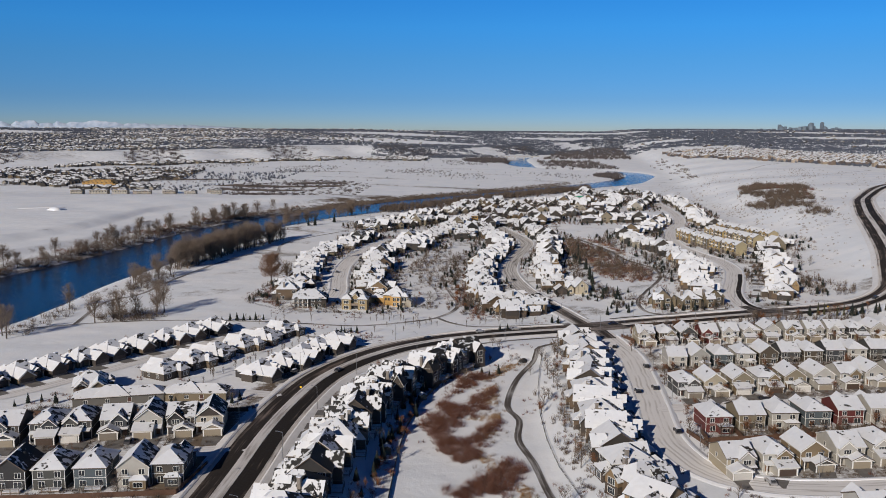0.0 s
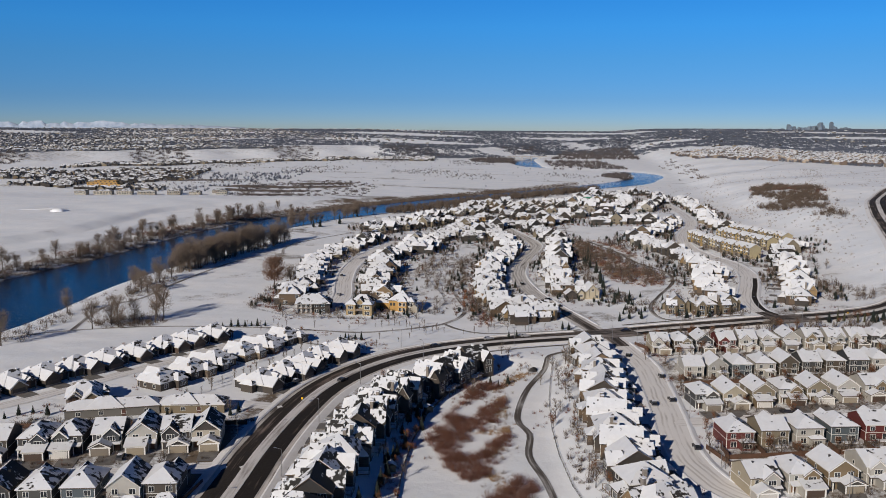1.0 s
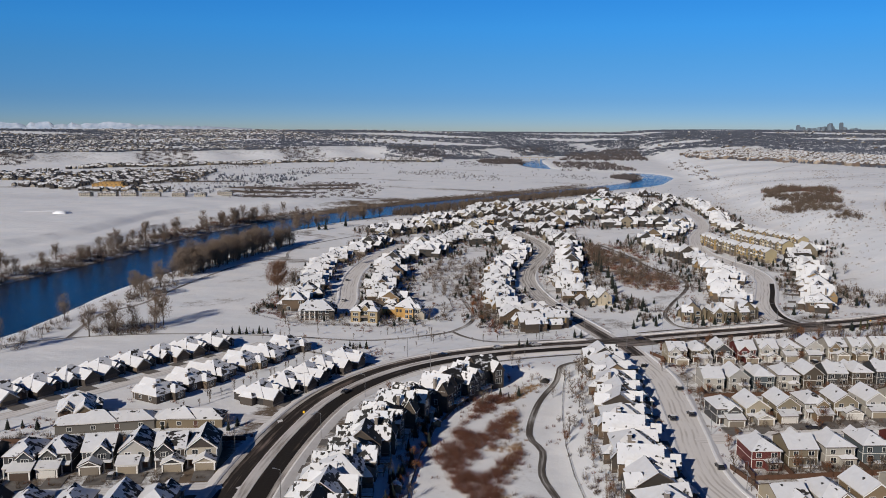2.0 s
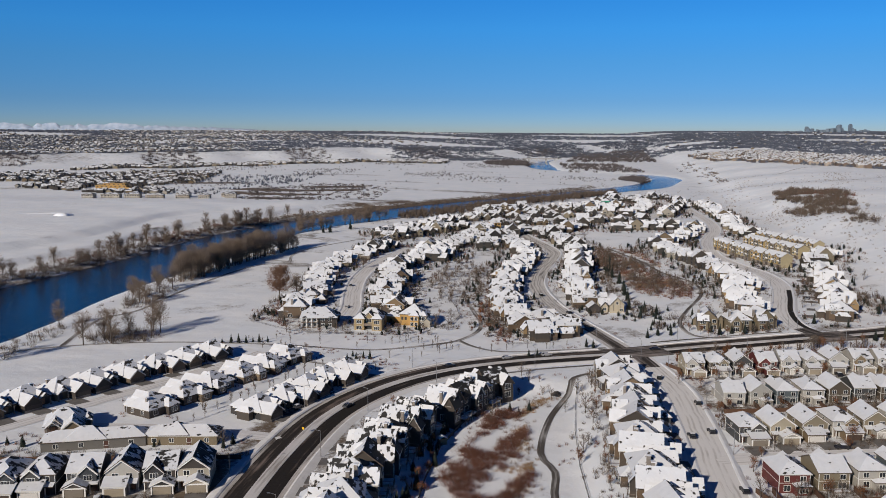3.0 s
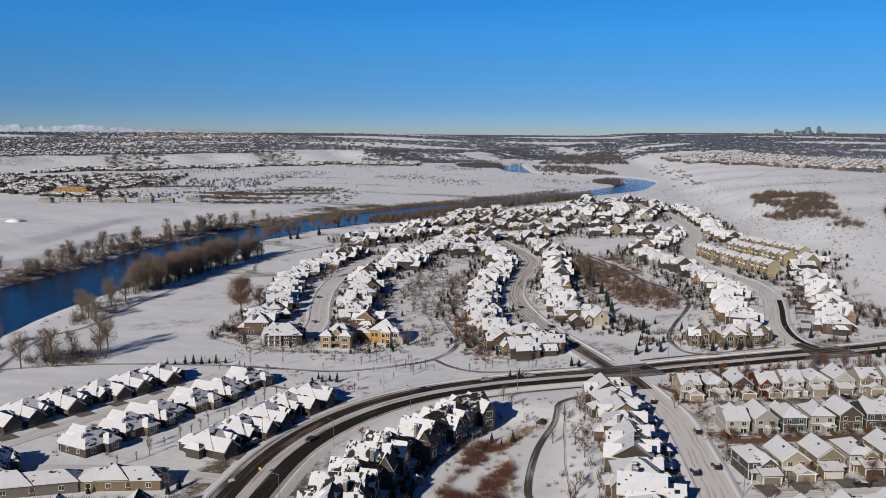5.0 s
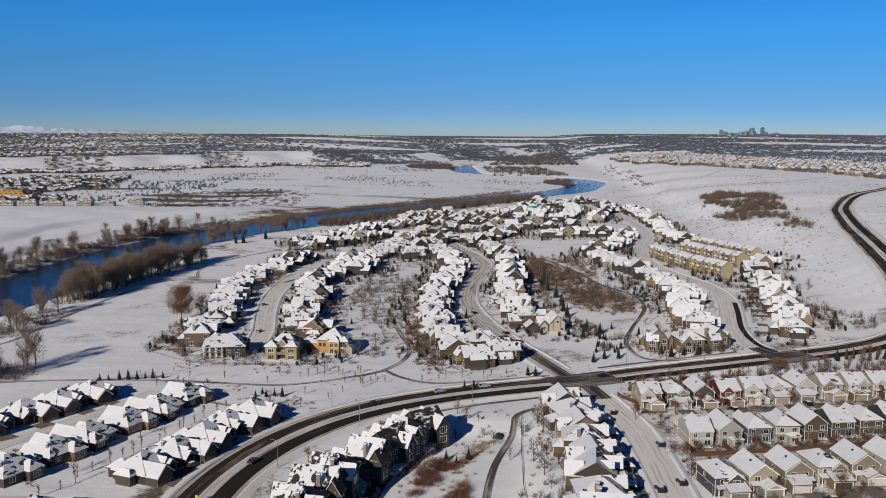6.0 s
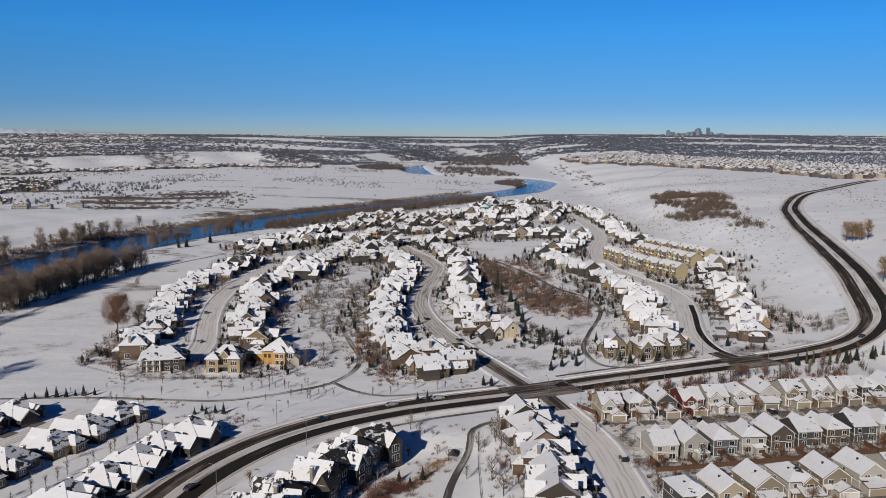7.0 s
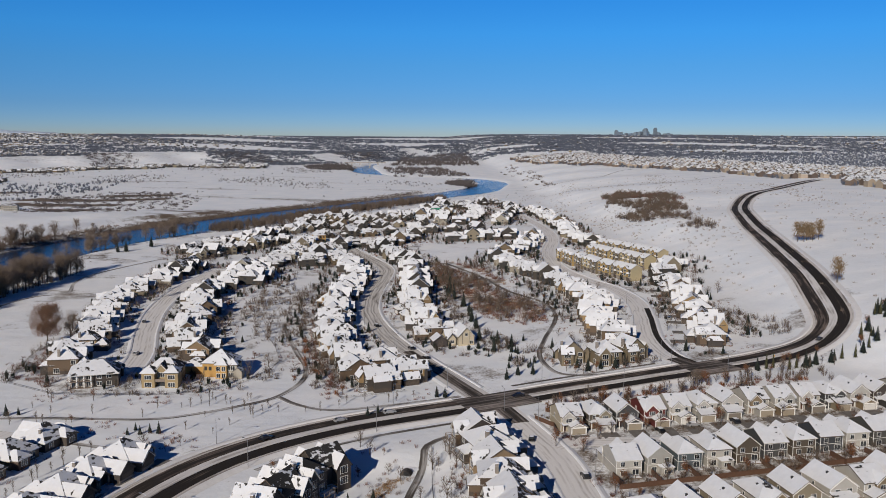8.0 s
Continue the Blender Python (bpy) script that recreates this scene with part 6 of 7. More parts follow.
for k, p in enumerate(MAIN):
    n = main_sides[k]
    if -62 < p[0] < 62 and 330 < p[1] < 440:
        for _ in range(3):
            verge.append(p[:2] + n * gen.uniform(16, 34) + gen.uniform(-2, 2, 2))
    if 96 < p[0] < 215 and p[1] < 470:
        for _ in range(4):
            verge.append(p[:2] - n * gen.uniform(15, 24) + gen.uniform(-2, 2, 2))
verge = [v for v in verge if min(gap(c, *v) for c in path_lines) > 1.8 and min(gap(s, *v) for s in STREETS.values()) > 7]
plant(SAPLING, verge[::3], (0.5, 0.9))
plant(RUSTY + YARD, strewn(34, 98, 205, 410, 436, lambda x, y: smooth(13.5, 15, gap(MAIN, x, y)) * smooth(26, 20, gap(MAIN, x, y))), (0.7, 1.1))
strip = strewn(26, -110, 0, 425, 455, lambda x, y: smooth(1.5, 3, gap(spline(PATHS["green"], 6), x, y)) * smooth(20, 8, gap(spline(PATHS["green"], 6), x, y)))
plant(SAPLING, strip, (0.45, 0.85))

plant(SAPLING, [(-97 + 2.3 * k + float(gen.uniform(-2, 2)), 325 + 4.6 * k) for k in range(17)], (0.6, 1.1))
# gardens
def in_gardens(x, y):
    d = np.min(np.hypot(x[:, None] - HOMES[:, 0], y[:, None] - HOMES[:, 1]), 1)
    s = np.min([gap(l, x, y) for l in STREETS.values()], 0)
    return ((d > 8.5) & (d < 26) & (s > 7.0) & (gap(MAIN, x, y) > 14)).astype(float)


plant(YARD, strewn(115, -100, 270, 215, 640, in_gardens), (0.6, 1.25))
plant(RUSTY, strewn(34, -95, 260, 240, 640, in_gardens), (0.45, 0.9))
front_yards = [(100 + 22.4 * k + float(gen.uniform(-2, 2)), 384 + float(gen.uniform(-1, 2))) for k in range(7)]
front_yards += [(98 + 22.8 * k + float(gen.uniform(-2, 2)), 306 + float(gen.uniform(-1, 1))) for k in range(6)]
back_yards = [(96 + 11.6 * k + float(gen.uniform(-3, 3)), 346 + float(gen.uniform(-2, 1))) for k in range(13)]
back_yards += [(88 + 11.2 * k + float(gen.uniform(-3, 3)), 270 + float(gen.uniform(-2, 1))) for k in range(10)]
plant(RUSTY, front_yards[::2] + back_yards[::3], (0.7, 1.05))
plant(YARD, front_yards[1::2] + back_yards[1::3] + back_yards[2::3], (0.8, 1.15))
plant(RUSTY, [(97, 388), (119, 386), (106, 313), (156, 312), (130, 312), (36, 300), (36, 306), (-14, 302), (22, 447), (93, 404)], (0.6, 1.0))
plant(SPRUCE, strewn(32, -95, 260, 440, 640, in_gardens), (0.35, 0.8))
plant(SPRUCE + SPRUCE + RUSTY, [(-21.5 + float(gen.uniform(-2, 4)) + 0.15 * (y - 240), y) for y in np.arange(206, 332, 3.0)], (0.4, 0.8))
plant(RUSTY + YARD[:2], [(41.5 + float(gen.uniform(-2, 4)) + 0.05 * (y - 240), y) for y in np.arange(212, 385, 8.5)], (0.4, 0.85))
plant(RUSTY, [(91.5, 406), (92, 372), (85, 378), (90, 340), (95, 335), (91, 300), (112, 388), (134, 386), (146, 389), (113, 345), (140, 347), (167, 347), (103, 312), (124, 313), (147, 314), (99, 271), (121, 273), (143, 275), (165, 276), (180, 388), (200, 389)], (0.6, 1.15))
lots = lambda x, y: in_gardens(x, y) * ((x > 84) & (y < 410) | (x < -66) & (y < 300))
soup("yard_shrubs", np.concatenate([blades(on_land(strewn(1600, -150, 280, 205, 410, lots)), 1.3, 0.8, 24, 0.05, 0.1, 1.5), blades(on_land(strewn(230, -150, 280, 205, 410, lots)), 3.6, 1.2, 40, 0.035, 0.3, 1.4)]), M_BRUSH, "bare brown shrubs and saplings in the small gardens", "shrubs")
estate_yards = lambda x, y: in_gardens(x, y) * smooth(-0.6, 0.4, np.sin(x / 11.0) + np.sin(y / 17.0 + x / 30.0))
soup("estate_growth", np.concatenate([blades(on_land(strewn(900, -110, 265, 455, 655, estate_yards)), 2.2, 1.2, 26, 0.06, 0.1, 1.5), blades(on_land(strewn(330, -110, 265, 455, 655, estate_yards)), 5.5, 1.7, 46, 0.05, 0.35, 1.4)]), M_BRUSH, "brown brush and slender trees between the large houses", "brush")
soup("estate_conifers", blades(on_land(strewn(260, -110, 265, 455, 655, estate_yards)), 4.2, 0.9, 40, 0.16, 0.4, 1.1), M_NEEDLE, "small dark conifers between the large houses", "conifers")
soup("garden_shrubs", np.concatenate([
    blades(on_land(strewn(1500, -170, 270, 200, 655, lambda x, y: in_gardens(x, y) * smooth(-0.3, 0.6, np.sin(x / 9.0 + 2 * np.sin(y / 13.0)) + 0.5 * np.sin(y / 7.0)))), 1.5, 1.0, 16, 0.06),
    blades(on_land(strewn(2600, -100, 320, 655, 1310, in_gardens)), 2.4, 1.3, 10, 0.12)]), M_REDTWIG, "low bare shrubs in the gardens", "shrubs")
soup("upper_garden_trees", blades(on_land(strewn(1500, -100, 320, 630, 1310, in_gardens)), 6.0, 2.0, 24, 0.10, 0.5), M_BRUSH, "bare garden trees of the upper estate", "trees")
soup("upper_conifers", blades(on_land(strewn(900, -100, 320, 630, 1310, in_gardens)), 5.5, 1.1, 22, 0.30, 0.4), M_NEEDLE, "small dark conifers of the upper estate", "conifers")

def brushy(x, y):
    near = np.min(np.hypot(x[:, None] - HOMES[:, 0], y[:, None] - HOMES[:, 1]), 1)
    return np.maximum.reduce([ellipse(-3, 610, 20, 90)(x, y), ellipse(18, 500, 9, 50)(x, y), ellipse(232, 520, 14, 30)(x, y)]) * (near > 8.5) * (gap(STREET_A, x, y) > 8)


soup("garden_brush", np.concatenate([blades(on_land(strewn(210, -40, 260, 440, 720, brushy)), 2.0, 1.5, 24, 0.06), blades(on_land(strewn(130, -40, 260, 440, 720, brushy)), 6.5, 2.0, 40, 0.06, 0.4)]), M_BRUSH, "brown brush and thin trees between the gardens", "brush")



def edging(n, wide, *lines):
    """Places strewn within so many metres of some lines."""
    out = []
    for points in lines:
        line = spline(points, 2)
        pick = line[gen.integers(0, len(line), max(4, int(n * len(line) / 25)))]
        out.append(pick + gen.normal(0, wide / 2, pick.shape))
    return on_land(np.vstack(out))


soup("hedges", np.concatenate([
    blades(edging(26, 2.4, [(90, 396), (91, 374)], [(88, 350), (90, 318)], [(87, 294), (86, 280)], [(-20, 212), (-17, 250), (-12, 300), (-4, 330), (6, 350)]), 1.9, 0.9, 30, 0.035, 0.1, 1.6),
    blades(edging(30, 4.5, [(20, 446), (15, 480), (13, 520), (17, 560), (20, 600)], [(-104, 540), (-103, 500), (-92, 475)]), 3.0, 1.2, 34, 0.045, 0.2, 1.5),
    blades(edging(34, 4.0, [(100, 417), (150, 420), (205, 426)], [(98, 408), (210, 412)]), 2.6, 1.1, 34, 0.045, 0.2, 1.5)]), M_REDTWIG, "red-brown hedges and shrubs along the gardens", "hedges")
soup("lot_hedges", np.concatenate([
    blades(edging(34, 3.4, [(92, 346), (140, 347), (200, 350), (255, 352)], [(84, 270), (120, 272), (160, 275), (210, 279)], [(-145, 294), (-110, 297), (-70, 300)]), 2.7, 1.1, 34, 0.045, 0.2, 1.4),
    blades(edging(12, 3.0, [(92, 384), (150, 384), (230, 388)], [(90, 306), (150, 308), (230, 312)], [(-140, 256), (-75, 262)]), 1.7, 0.9, 30, 0.045, 0.1, 1.4)]), M_BRUSH, "bare brown hedges along the garden fences", "hedges")
soup("park_edge_brush", np.concatenate([blades(edging(26, 5.0, [(43, 215), (41, 250), (41, 290), (44, 330), (49, 372)]), 2.0, 1.0, 30, 0.04, 0.1, 1.4), blades(edging(8, 5.0, [(43, 215), (41, 250), (41, 290), (44, 330)]), 4.2, 1.3, 44, 0.04, 0.3, 1.3)]), M_BRUSH, "brown brush in the gardens above the park", "brush")
soup("verge_wood", blades(edging(22, 6.0, [(96, 414), (130, 417), (170, 420), (215, 430)]), 5.5, 1.5, 40, 0.05, 0.3, 1.2), M_BRUSH, "slender bare trees on the bank beside the road", "trees")
soup("rusty_shrubs", blades(edging(9, 4.0, [(20, 446), (15, 480), (13, 520), (17, 560)], [(100, 416), (150, 419), (205, 425)], [(-18, 240), (-12, 300)], [(94, 402), (200, 406)]), 3.2, 1.3, 60, 0.07, 0.5, 1.3), M_RUST, "tall shrubs with withered rust-brown leaves", "shrubs")
# the thicket in the park, with reeds along the ditch
heart = spline([(14.2, 344.8), (14.2, 331.5), (10.2, 317.3), (4.1, 305.1), (1.0, 290.9), (2.0, 276.6), (6.1, 266.5), (15.3, 254.2), (19.3, 244.1), (9.2, 233.9)], 3)
half_way = spline([(13.2, 305.1), (16.3, 294.9), (13.2, 282.7), (7.1, 272.6)], 3)
uneven = lambda x, y: smooth(-1.0, 0.5, np.sin(x / 2.6 + 1.7 * np.sin(y / 6.1)) + np.sin(y / 5.7 - x / 5.0))
thick = lambda x, y: np.maximum(smooth(9.5, 4.0, gap(heart, x, y)), smooth(6.5, 3.0, gap(half_way, x, y)) * 0.8) * uneven(x, y) * smooth(0.7, 1.6, np.hypot((x - 9) / 7, (y - 293) / 7) + 0.6)
soup("thicket", blades(on_land(strewn(620, -14, 34, 220, 356, thick)), 3.0, 1.6, 80, 0.026, 0.1, 1.9), M_REDTWIG, "dense red-brown bare willow thicket in the snowy park", "thicket")
ditch = spline([(35.4, 370.4), (29.3, 362.3), (22.3, 349.1), (19.2, 334.0), (18.2, 317.8), (20.2, 303.6), (17.2, 287.4), (12.1, 265.1), (15.2, 255.0), (18.2, 244.9), (24.3, 236.8), (22.3, 218.6)], 3)
soup("reeds", blades(on_land(strewn(560, -4, 40, 205, 368, lambda x, y: np.maximum(smooth(3.4, 0.8, gap(ditch, x, y)), ellipse(13, 302, 7, 8)(x, y) * 0.6) * uneven(y, x))), 1.1, 0.9, 30, 0.03), M_REED, "tawny dead reeds along the ditch", "reeds")
soup("ditch_shrubs", blades(on_land(strewn(120, 0, 40, 215, 368, lambda x, y: smooth(8, 3.0, gap(ditch, x, y)))), 2.0, 1.1, 30, 0.026), M_TWIG, "bare shrubs along the ditch", "shrubs")
# the marsh between the streets
marsh = lambda x, y: np.maximum(ellipse(120, 690, 24, 75)(x, y), ellipse(126, 590, 22, 45)(x, y)) * (gap(spline(PATHS["pond_loop"], 8), x, y) > 5) * (np.min(np.hypot(x[:, None] - HOMES[:, 0], y[:, None] - HOMES[:, 1]), 1) > 12)
soup("marsh_brush", blades(on_land(strewn(650, 85, 165, 545, 780, marsh)), 2.6, 1.9, 34, 0.05), M_REDTWIG, "red-brown brush over the snowy marsh", "brush")
soup("marsh_reeds", blades(on_land(strewn(420, 85, 165, 520, 780, marsh)), 1.4, 1.9, 24, 0.06), M_REED, "tawny reeds in the snowy marsh", "reeds")
soup("marsh_trees", blades(on_land(strewn(150, 92, 160, 545, 780, marsh)), 8.0, 2.2, 46, 0.07, 0.5), M_BRUSH, "slender bare trees in the marsh", "trees")
plant(SPRUCE, [(97, 560), (99, 575), (101, 600), (100, 622), (103, 640), (104, 655), (96, 545), (92, 520), (99, 512), (104, 505), (94, 498), (98, 630), (101, 585), (106, 668)], (0.8, 1.3))
plant(SPRUCE, strewn(22, 88, 125, 450, 520, lambda x, y: smooth(4, 6, gap(spline(PATHS["pond_loop"], 6), x, y)) * (gap(STREET_A, x, y) > 14)), (0.35, 0.75))
plant(SPRUCE + RUSTY, [(118, 455), (124, 457), (130, 458), (136, 457), (141, 459), (147, 461), (152, 466), (121, 462), (127, 455), (155, 470)], (0.5, 0.9))
# brush on the eastern slope
slope = lambda x, y: np.maximum.reduce([ellipse(398, 1030, 40, 150, -14)(x, y), ellipse(360, 880, 14, 75)(x, y) * 0.7, ellipse(432, 1180, 26, 50)(x, y)])
ragged_slope = lambda x, y: slope(x, y) * smooth(-0.5, 0.5, np.sin(x / 9.0 + y / 31.0) + np.sin(y / 23.0 - x / 17.0) + 0.5)
soup("slope_brush", blades(on_land(strewn(620, 330, 480, 780, 1260, ragged_slope)), 8.0, 3.0, 60, 0.08, 0.25), M_BRUSH, "grey-brown aspen brush on the snowy slope", "brush")
soup("slope_tawny_brush", blades(on_land(strewn(130, 330, 480, 780, 1260, lambda x, y: ragged_slope(x, y) * smooth(380, 430, x))), 6.0, 3.2, 40, 0.09, 0.2), M_REDTWIG, "tawny brush among the aspens on the slope", "brush")
soup("slope_shrubs", blades(on_land(strewn(1700, 270, 640, 480, 1500, lambda x, y: 0.12 + ellipse(350, 900, 40, 170)(x, y) + 0.7 * ellipse(310, 430, 40, 60)(x, y) + 0.5 * smooth(0.7, 0.95, np.sin(x / 23.0 - y / 60.0)))), 1.9, 1.5, 16, 0.08), M_TWIG, "scattered low shrubs on the slope", "shrubs")
tawny = bare_tree(62, 13, "young poplar with tawny twigs on the slope", 2200, wide=0.24, twig=M_TAWNY)
plant([tawny], [(368, 682), (364, 679), (372, 684), (369, 677), (362, 684), (300, 548), (376, 680)], (0.7, 1.2))
rim_line = [(600, 2400), (545, 2150), (525, 1950), (475, 1700), (440, 1520)]
soup("rim_brush", blades(edging(3, 22, rim_line), 6.0, 5.0, 40, 0.16, 0.2, 1.3), M_BRUSH, "bare brush along the rim of the hill", "brush")
# woods and brush along the river
woods = lambda x, y: smooth(60, 25, river_gap(x, y)) * smooth(2, 8, river_gap(x, y)) * (x > np.interp(y, [960, 1205, 1335, 1500], [-95, 0, 110, 232]))
soup("river_wood", blades(on_land(strewn(620, -90, 240, 1000, 1480, woods)), 12.0, 3.2, 44, 0.13, 0.35), M_BRUSH, "dense bare wood along the river", "wood")
soup("bank_brush", blades(on_land(strewn(2200, -330, 330, 400, 1640, lambda x, y: smooth(38, 8, river_gap(x, y)) * smooth(1, 5, river_gap(x, y)) * (0.15 + (x < np.interp(y, [400, 690, 955, 1205, 1490], [-280, -230, -168, -6, 232]))))), 2.2, 1.7, 16, 0.09), M_BRUSH, "low brown brush on the river banks", "brush")
soup("inner_bend_brush", blades(on_land(strewn(260, 290, 400, 1700, 1960, ellipse(345, 1800, 30, 90, -10))), 7.0, 4.0, 26, 0.25, 0.2), M_FARWOOD, "bare brush inside the river bend", "brush")
flats = lambda x, y: smooth(30, 90, river_gap(x, y)) * (0.03 + 0.97 * smooth(0.62, 0.78, 0.5 + 0.25 * np.sin(x / 43.0 + 1.3 + 1.5 * np.sin(y / 140.0)) + 0.25 * np.sin(y / 91.0 + x / 160.0))) * (bluff(x, y) < -40)
soup("flat_trees", blades(on_land(strewn(1300, -700, 380, 1450, 3300, flats)), 5.0, 2.2, 12, 0.20, 0.3), M_FARWOOD, "scattered bare trees on the river flats", "trees")
soup("pond_wood", blades(on_land(np.vstack([strewn(220, 60, 215, 2380, 2900, ellipse(130, 2560, 70, 170)), strewn(500, 280, 820, 2700, 4300, lambda x, y: smooth(40, 90, river_gap(x, y)) * (bluff(x, y) < -30) * (x < foot(y) - 20)), strewn(160, 250, 420, 2050, 2500, lambda x, y: smooth(12, 40, river_gap(x, y)))])), 11, 7.0, 22, 0.6, 0.2), M_FARWOOD, "dark bare woods along the far river", "woods")
soup("field_brush", blades(on_land(strewn(420, -340, -120, 1200, 1600, lambda x, y: smooth(1.25, 0.85, np.hypot((x + 235) / 115, (y - 1390) / 200) + 0.25 * np.sin(x / 31.0 + y / 90.0)))), 3.5, 4.0, 18, 0.35), M_FARWOOD, "dark brush over the brown field", "brush")
gullies = lambda x, y: smooth(-20, 60, bluff(x, y)) * smooth(240, 150, bluff(x, y)) * smooth(0.62, 0.80, 0.5 + 0.5 * np.sin(x / 71.0 + y / 190.0))
soup("bluff_brush", blades(on_land(strewn(700, -1500, 350, 1700, 3700, gullies)), 8.0, 8.0, 18, 0.6), M_FARWOOD, "dark brush in the gullies of the bluff", "brush")


# ---------------------------------------------------------------- far town and skyline
def far_houses(name, places, label, size=(9, 11), eaves=5.0, roof=None, wall=None):
    """Small gabled houses as one object: walls and snowy roofs."""
    s = Shape()
    for x, y, t in places:
        k = rnd.uniform(0.8, 1.2)
        w, d, h = size[0] * k / 2, size[1] * rnd.uniform(0.8, 1.2) / 2, eaves * rnd.uniform(0.7, 1.15)
        s.m = pose(x, y, gz(x, y), 0, 0, t)
        s.hall(-w, w, -d, d, -1.5, h, w * 0.62, 0)
        s.saddle(-w, w, -d, d, h, w * 0.62, 0.4, 0.3, 1)
    tagged(new(name, s.mesh(name, [wall or M_TOWNWALL, roof or M_FARROOF])), label, "houses", kind="stuff")


M_FARROOF = roof_material("far_snowy_roof", (0.05, 0.048, 0.05), 0.55)
M_HILLROOF = roof_material("hilltop_snowy_roof", (0.05, 0.048, 0.05), 0.535)
# dark trees whose colour carries the bluish haze of distance
M_FARHAZE = by_island("hazed_far_tree", (0.055, 0.065, 0.092), (0.125, 0.14, 0.175))


def grid(x0, x1, y0, y1, sx, sy, keep, turn=0.0):
    c, s = math.cos(radians(turn)), math.sin(radians(turn))
    u, v = np.meshgrid(np.arange(x0, x1, sx, dtype=float), np.arange(y0, y1, sy, dtype=float))
    v[:, ::2] += sy * 0.12
    u, v = u.ravel() + gen.uniform(-2, 2, u.size), v.ravel() + gen.uniform(-3, 3, u.size)
    x, y = u * c - v * s, u * s + v * c
    ok = keep(x, y) & (gen.uniform(0, 1, x.size) < 0.93)
    return [(float(a), float(b), turn + rnd.choice((0, 90, 180, 270)) + rnd.uniform(-8, 8)) for a, b in zip(x[ok], y[ok])]


town = lambda x, y: (-940 < x) & (x < -300) & (1330 < y) & (y < 1950) & (y > 1330 + 0.55 * np.maximum(0, -520 - x)) & (np.hypot((x + 240) / 120, (y - 1390) / 200) > 1.1) & ((np.abs(x + 566) > 45) | (np.abs(y - 1430) > 50)) & (np.sin(x / 57.0) + np.sin(y / 64.0) > -1.2)
far_houses("far_town", grid(-1000, -250, 1200, 2100, 14, 23, town, 8), "low housing beyond the river under snow", (7.5, 9.5), 4.2)
line_up = lambda x, y: (np.abs(bluff(x, y) + 170) < 60) & (-900 < x) & (x < -40)
far_houses("far_terrace", grid(-950, 0, 1900, 3100, 15, 24, line_up), "long row of housing below the bluff")
bench = lambda x, y: (bluff(x, y) > 190) & (np.hypot(x, y) < 4800) & (np.sin(x / 210.0 + 1) + np.sin(y / 170.0 + x / 300.0) > -0.9) & (np.abs(x) < 0.62 * y)
far_houses("bench_suburb", [(x, y, rnd.uniform(0, 360)) for x, y in strewn(2600, -2700, 1500, 2000, 4800, lambda x, y: bench(x, y) * smooth(100, -1000, x)).tolist()], "wide snowy suburb on the far bench", (6.5, 8), 3.6)
front = lambda y: np.interp(y, [700, 1035, 1208, 1497, 1777, 2250, 3000], [610, 690, 715, 738, 690, 640, 700])
hilltop = lambda x, y: (x > front(y)) & ((y > 1000) | (x > 800)) & (y < 4230) & (x < 0.75 * y + 300) & (gap(MAIN[-60:], x, y) > 45)
rim = lambda x, y: hilltop(x, y) & (x < front(y) + 330 - 0.05 * (y - 950))
far_houses("hilltop_suburb", grid(600, 1200, 950, 2700, 17, 30, rim, 0), "rows of houses on the hilltop under snow", (9.5, 11), 6.2, M_HILLROOF, M_HILLWALL)
far_houses("hilltop_suburb_beyond", [(x, y, rnd.uniform(0, 360)) for x, y in strewn(160, 700, 3000, 2700, 4600, lambda x, y: hilltop(x, y).astype(float)).tolist()], "distant snowy suburb behind the hill", (8, 10), 4)


def pts(keep, n, *box):
    return on_land(strewn(n, *box, lambda x, y: keep(x, y).astype(float)))


def banded(x, y):
    """Woods in long bands with open snow between."""
    return np.sin(np.hypot(x, y) / 85.0 + 1.5 * np.sin(x / 310.0)) + 0.6 * np.sin(x / 150.0) > -0.7


soup("hilltop_trees", blades(np.vstack([pts(rim, 5200, 600, 1200, 950, 2700), pts(lambda x, y: hilltop(x, y) & ~rim(x, y), 4500, 700, 2600, 950, 2700)]), 7.0, 3.2, 14, 0.45, 0.2), M_FARHAZE, "dark trees among the hilltop houses", "trees")
soup("hilltop_trees_beyond", blades(pts(lambda x, y: hilltop(x, y) & banded(x, y), 8000, 700, 3000, 2500, 4600), 6, 11, 11, 1.6), M_FARHAZE, "dark trees of the suburb behind the hill", "trees")
soup("bench_trees", blades(pts(lambda x, y: (bluff(x, y) > 180) & (np.hypot(x, y) < 4880) & (np.abs(x) < 0.62 * y) & (np.sin(np.hypot(x, y) / 95.0 + 1.5 * np.sin(x / 330.0) + x / 700.0) + 0.6 * np.sin(x / 140.0) > -0.45), 15000, -2700, 1800, 2000, 4880), 6.5, 10, 10, 1.6), M_FARHAZE, "dark trees among the far suburb", "trees")
soup("bluff_woods", blades(pts(lambda x, y: (bluff(x, y) > -60) & (bluff(x, y) < 220) & (np.sin(x / 90.0 + y / 140.0) > -0.55), 2200, -250, 1000, 2700, 4300), 7, 9, 12, 1.1), M_FARHAZE, "dark bare woods on the far slope", "woods")
soup("town_trees", blades(pts(town, 1100, -940, -300, 1330, 1950), 6, 2.2, 10, 0.5), M_FARHAZE, "dark trees among the low housing", "trees")
soup("plain_trees", blades(on_land(strewn(3200, 200, 2400, 3000, 4880, lambda x, y: (bluff(x, y) < 180) * (x < 0.56 * y) * banded(x, y))), 8, 12, 11, 1.8), M_FARHAZE, "dark woods on the far plain", "trees")
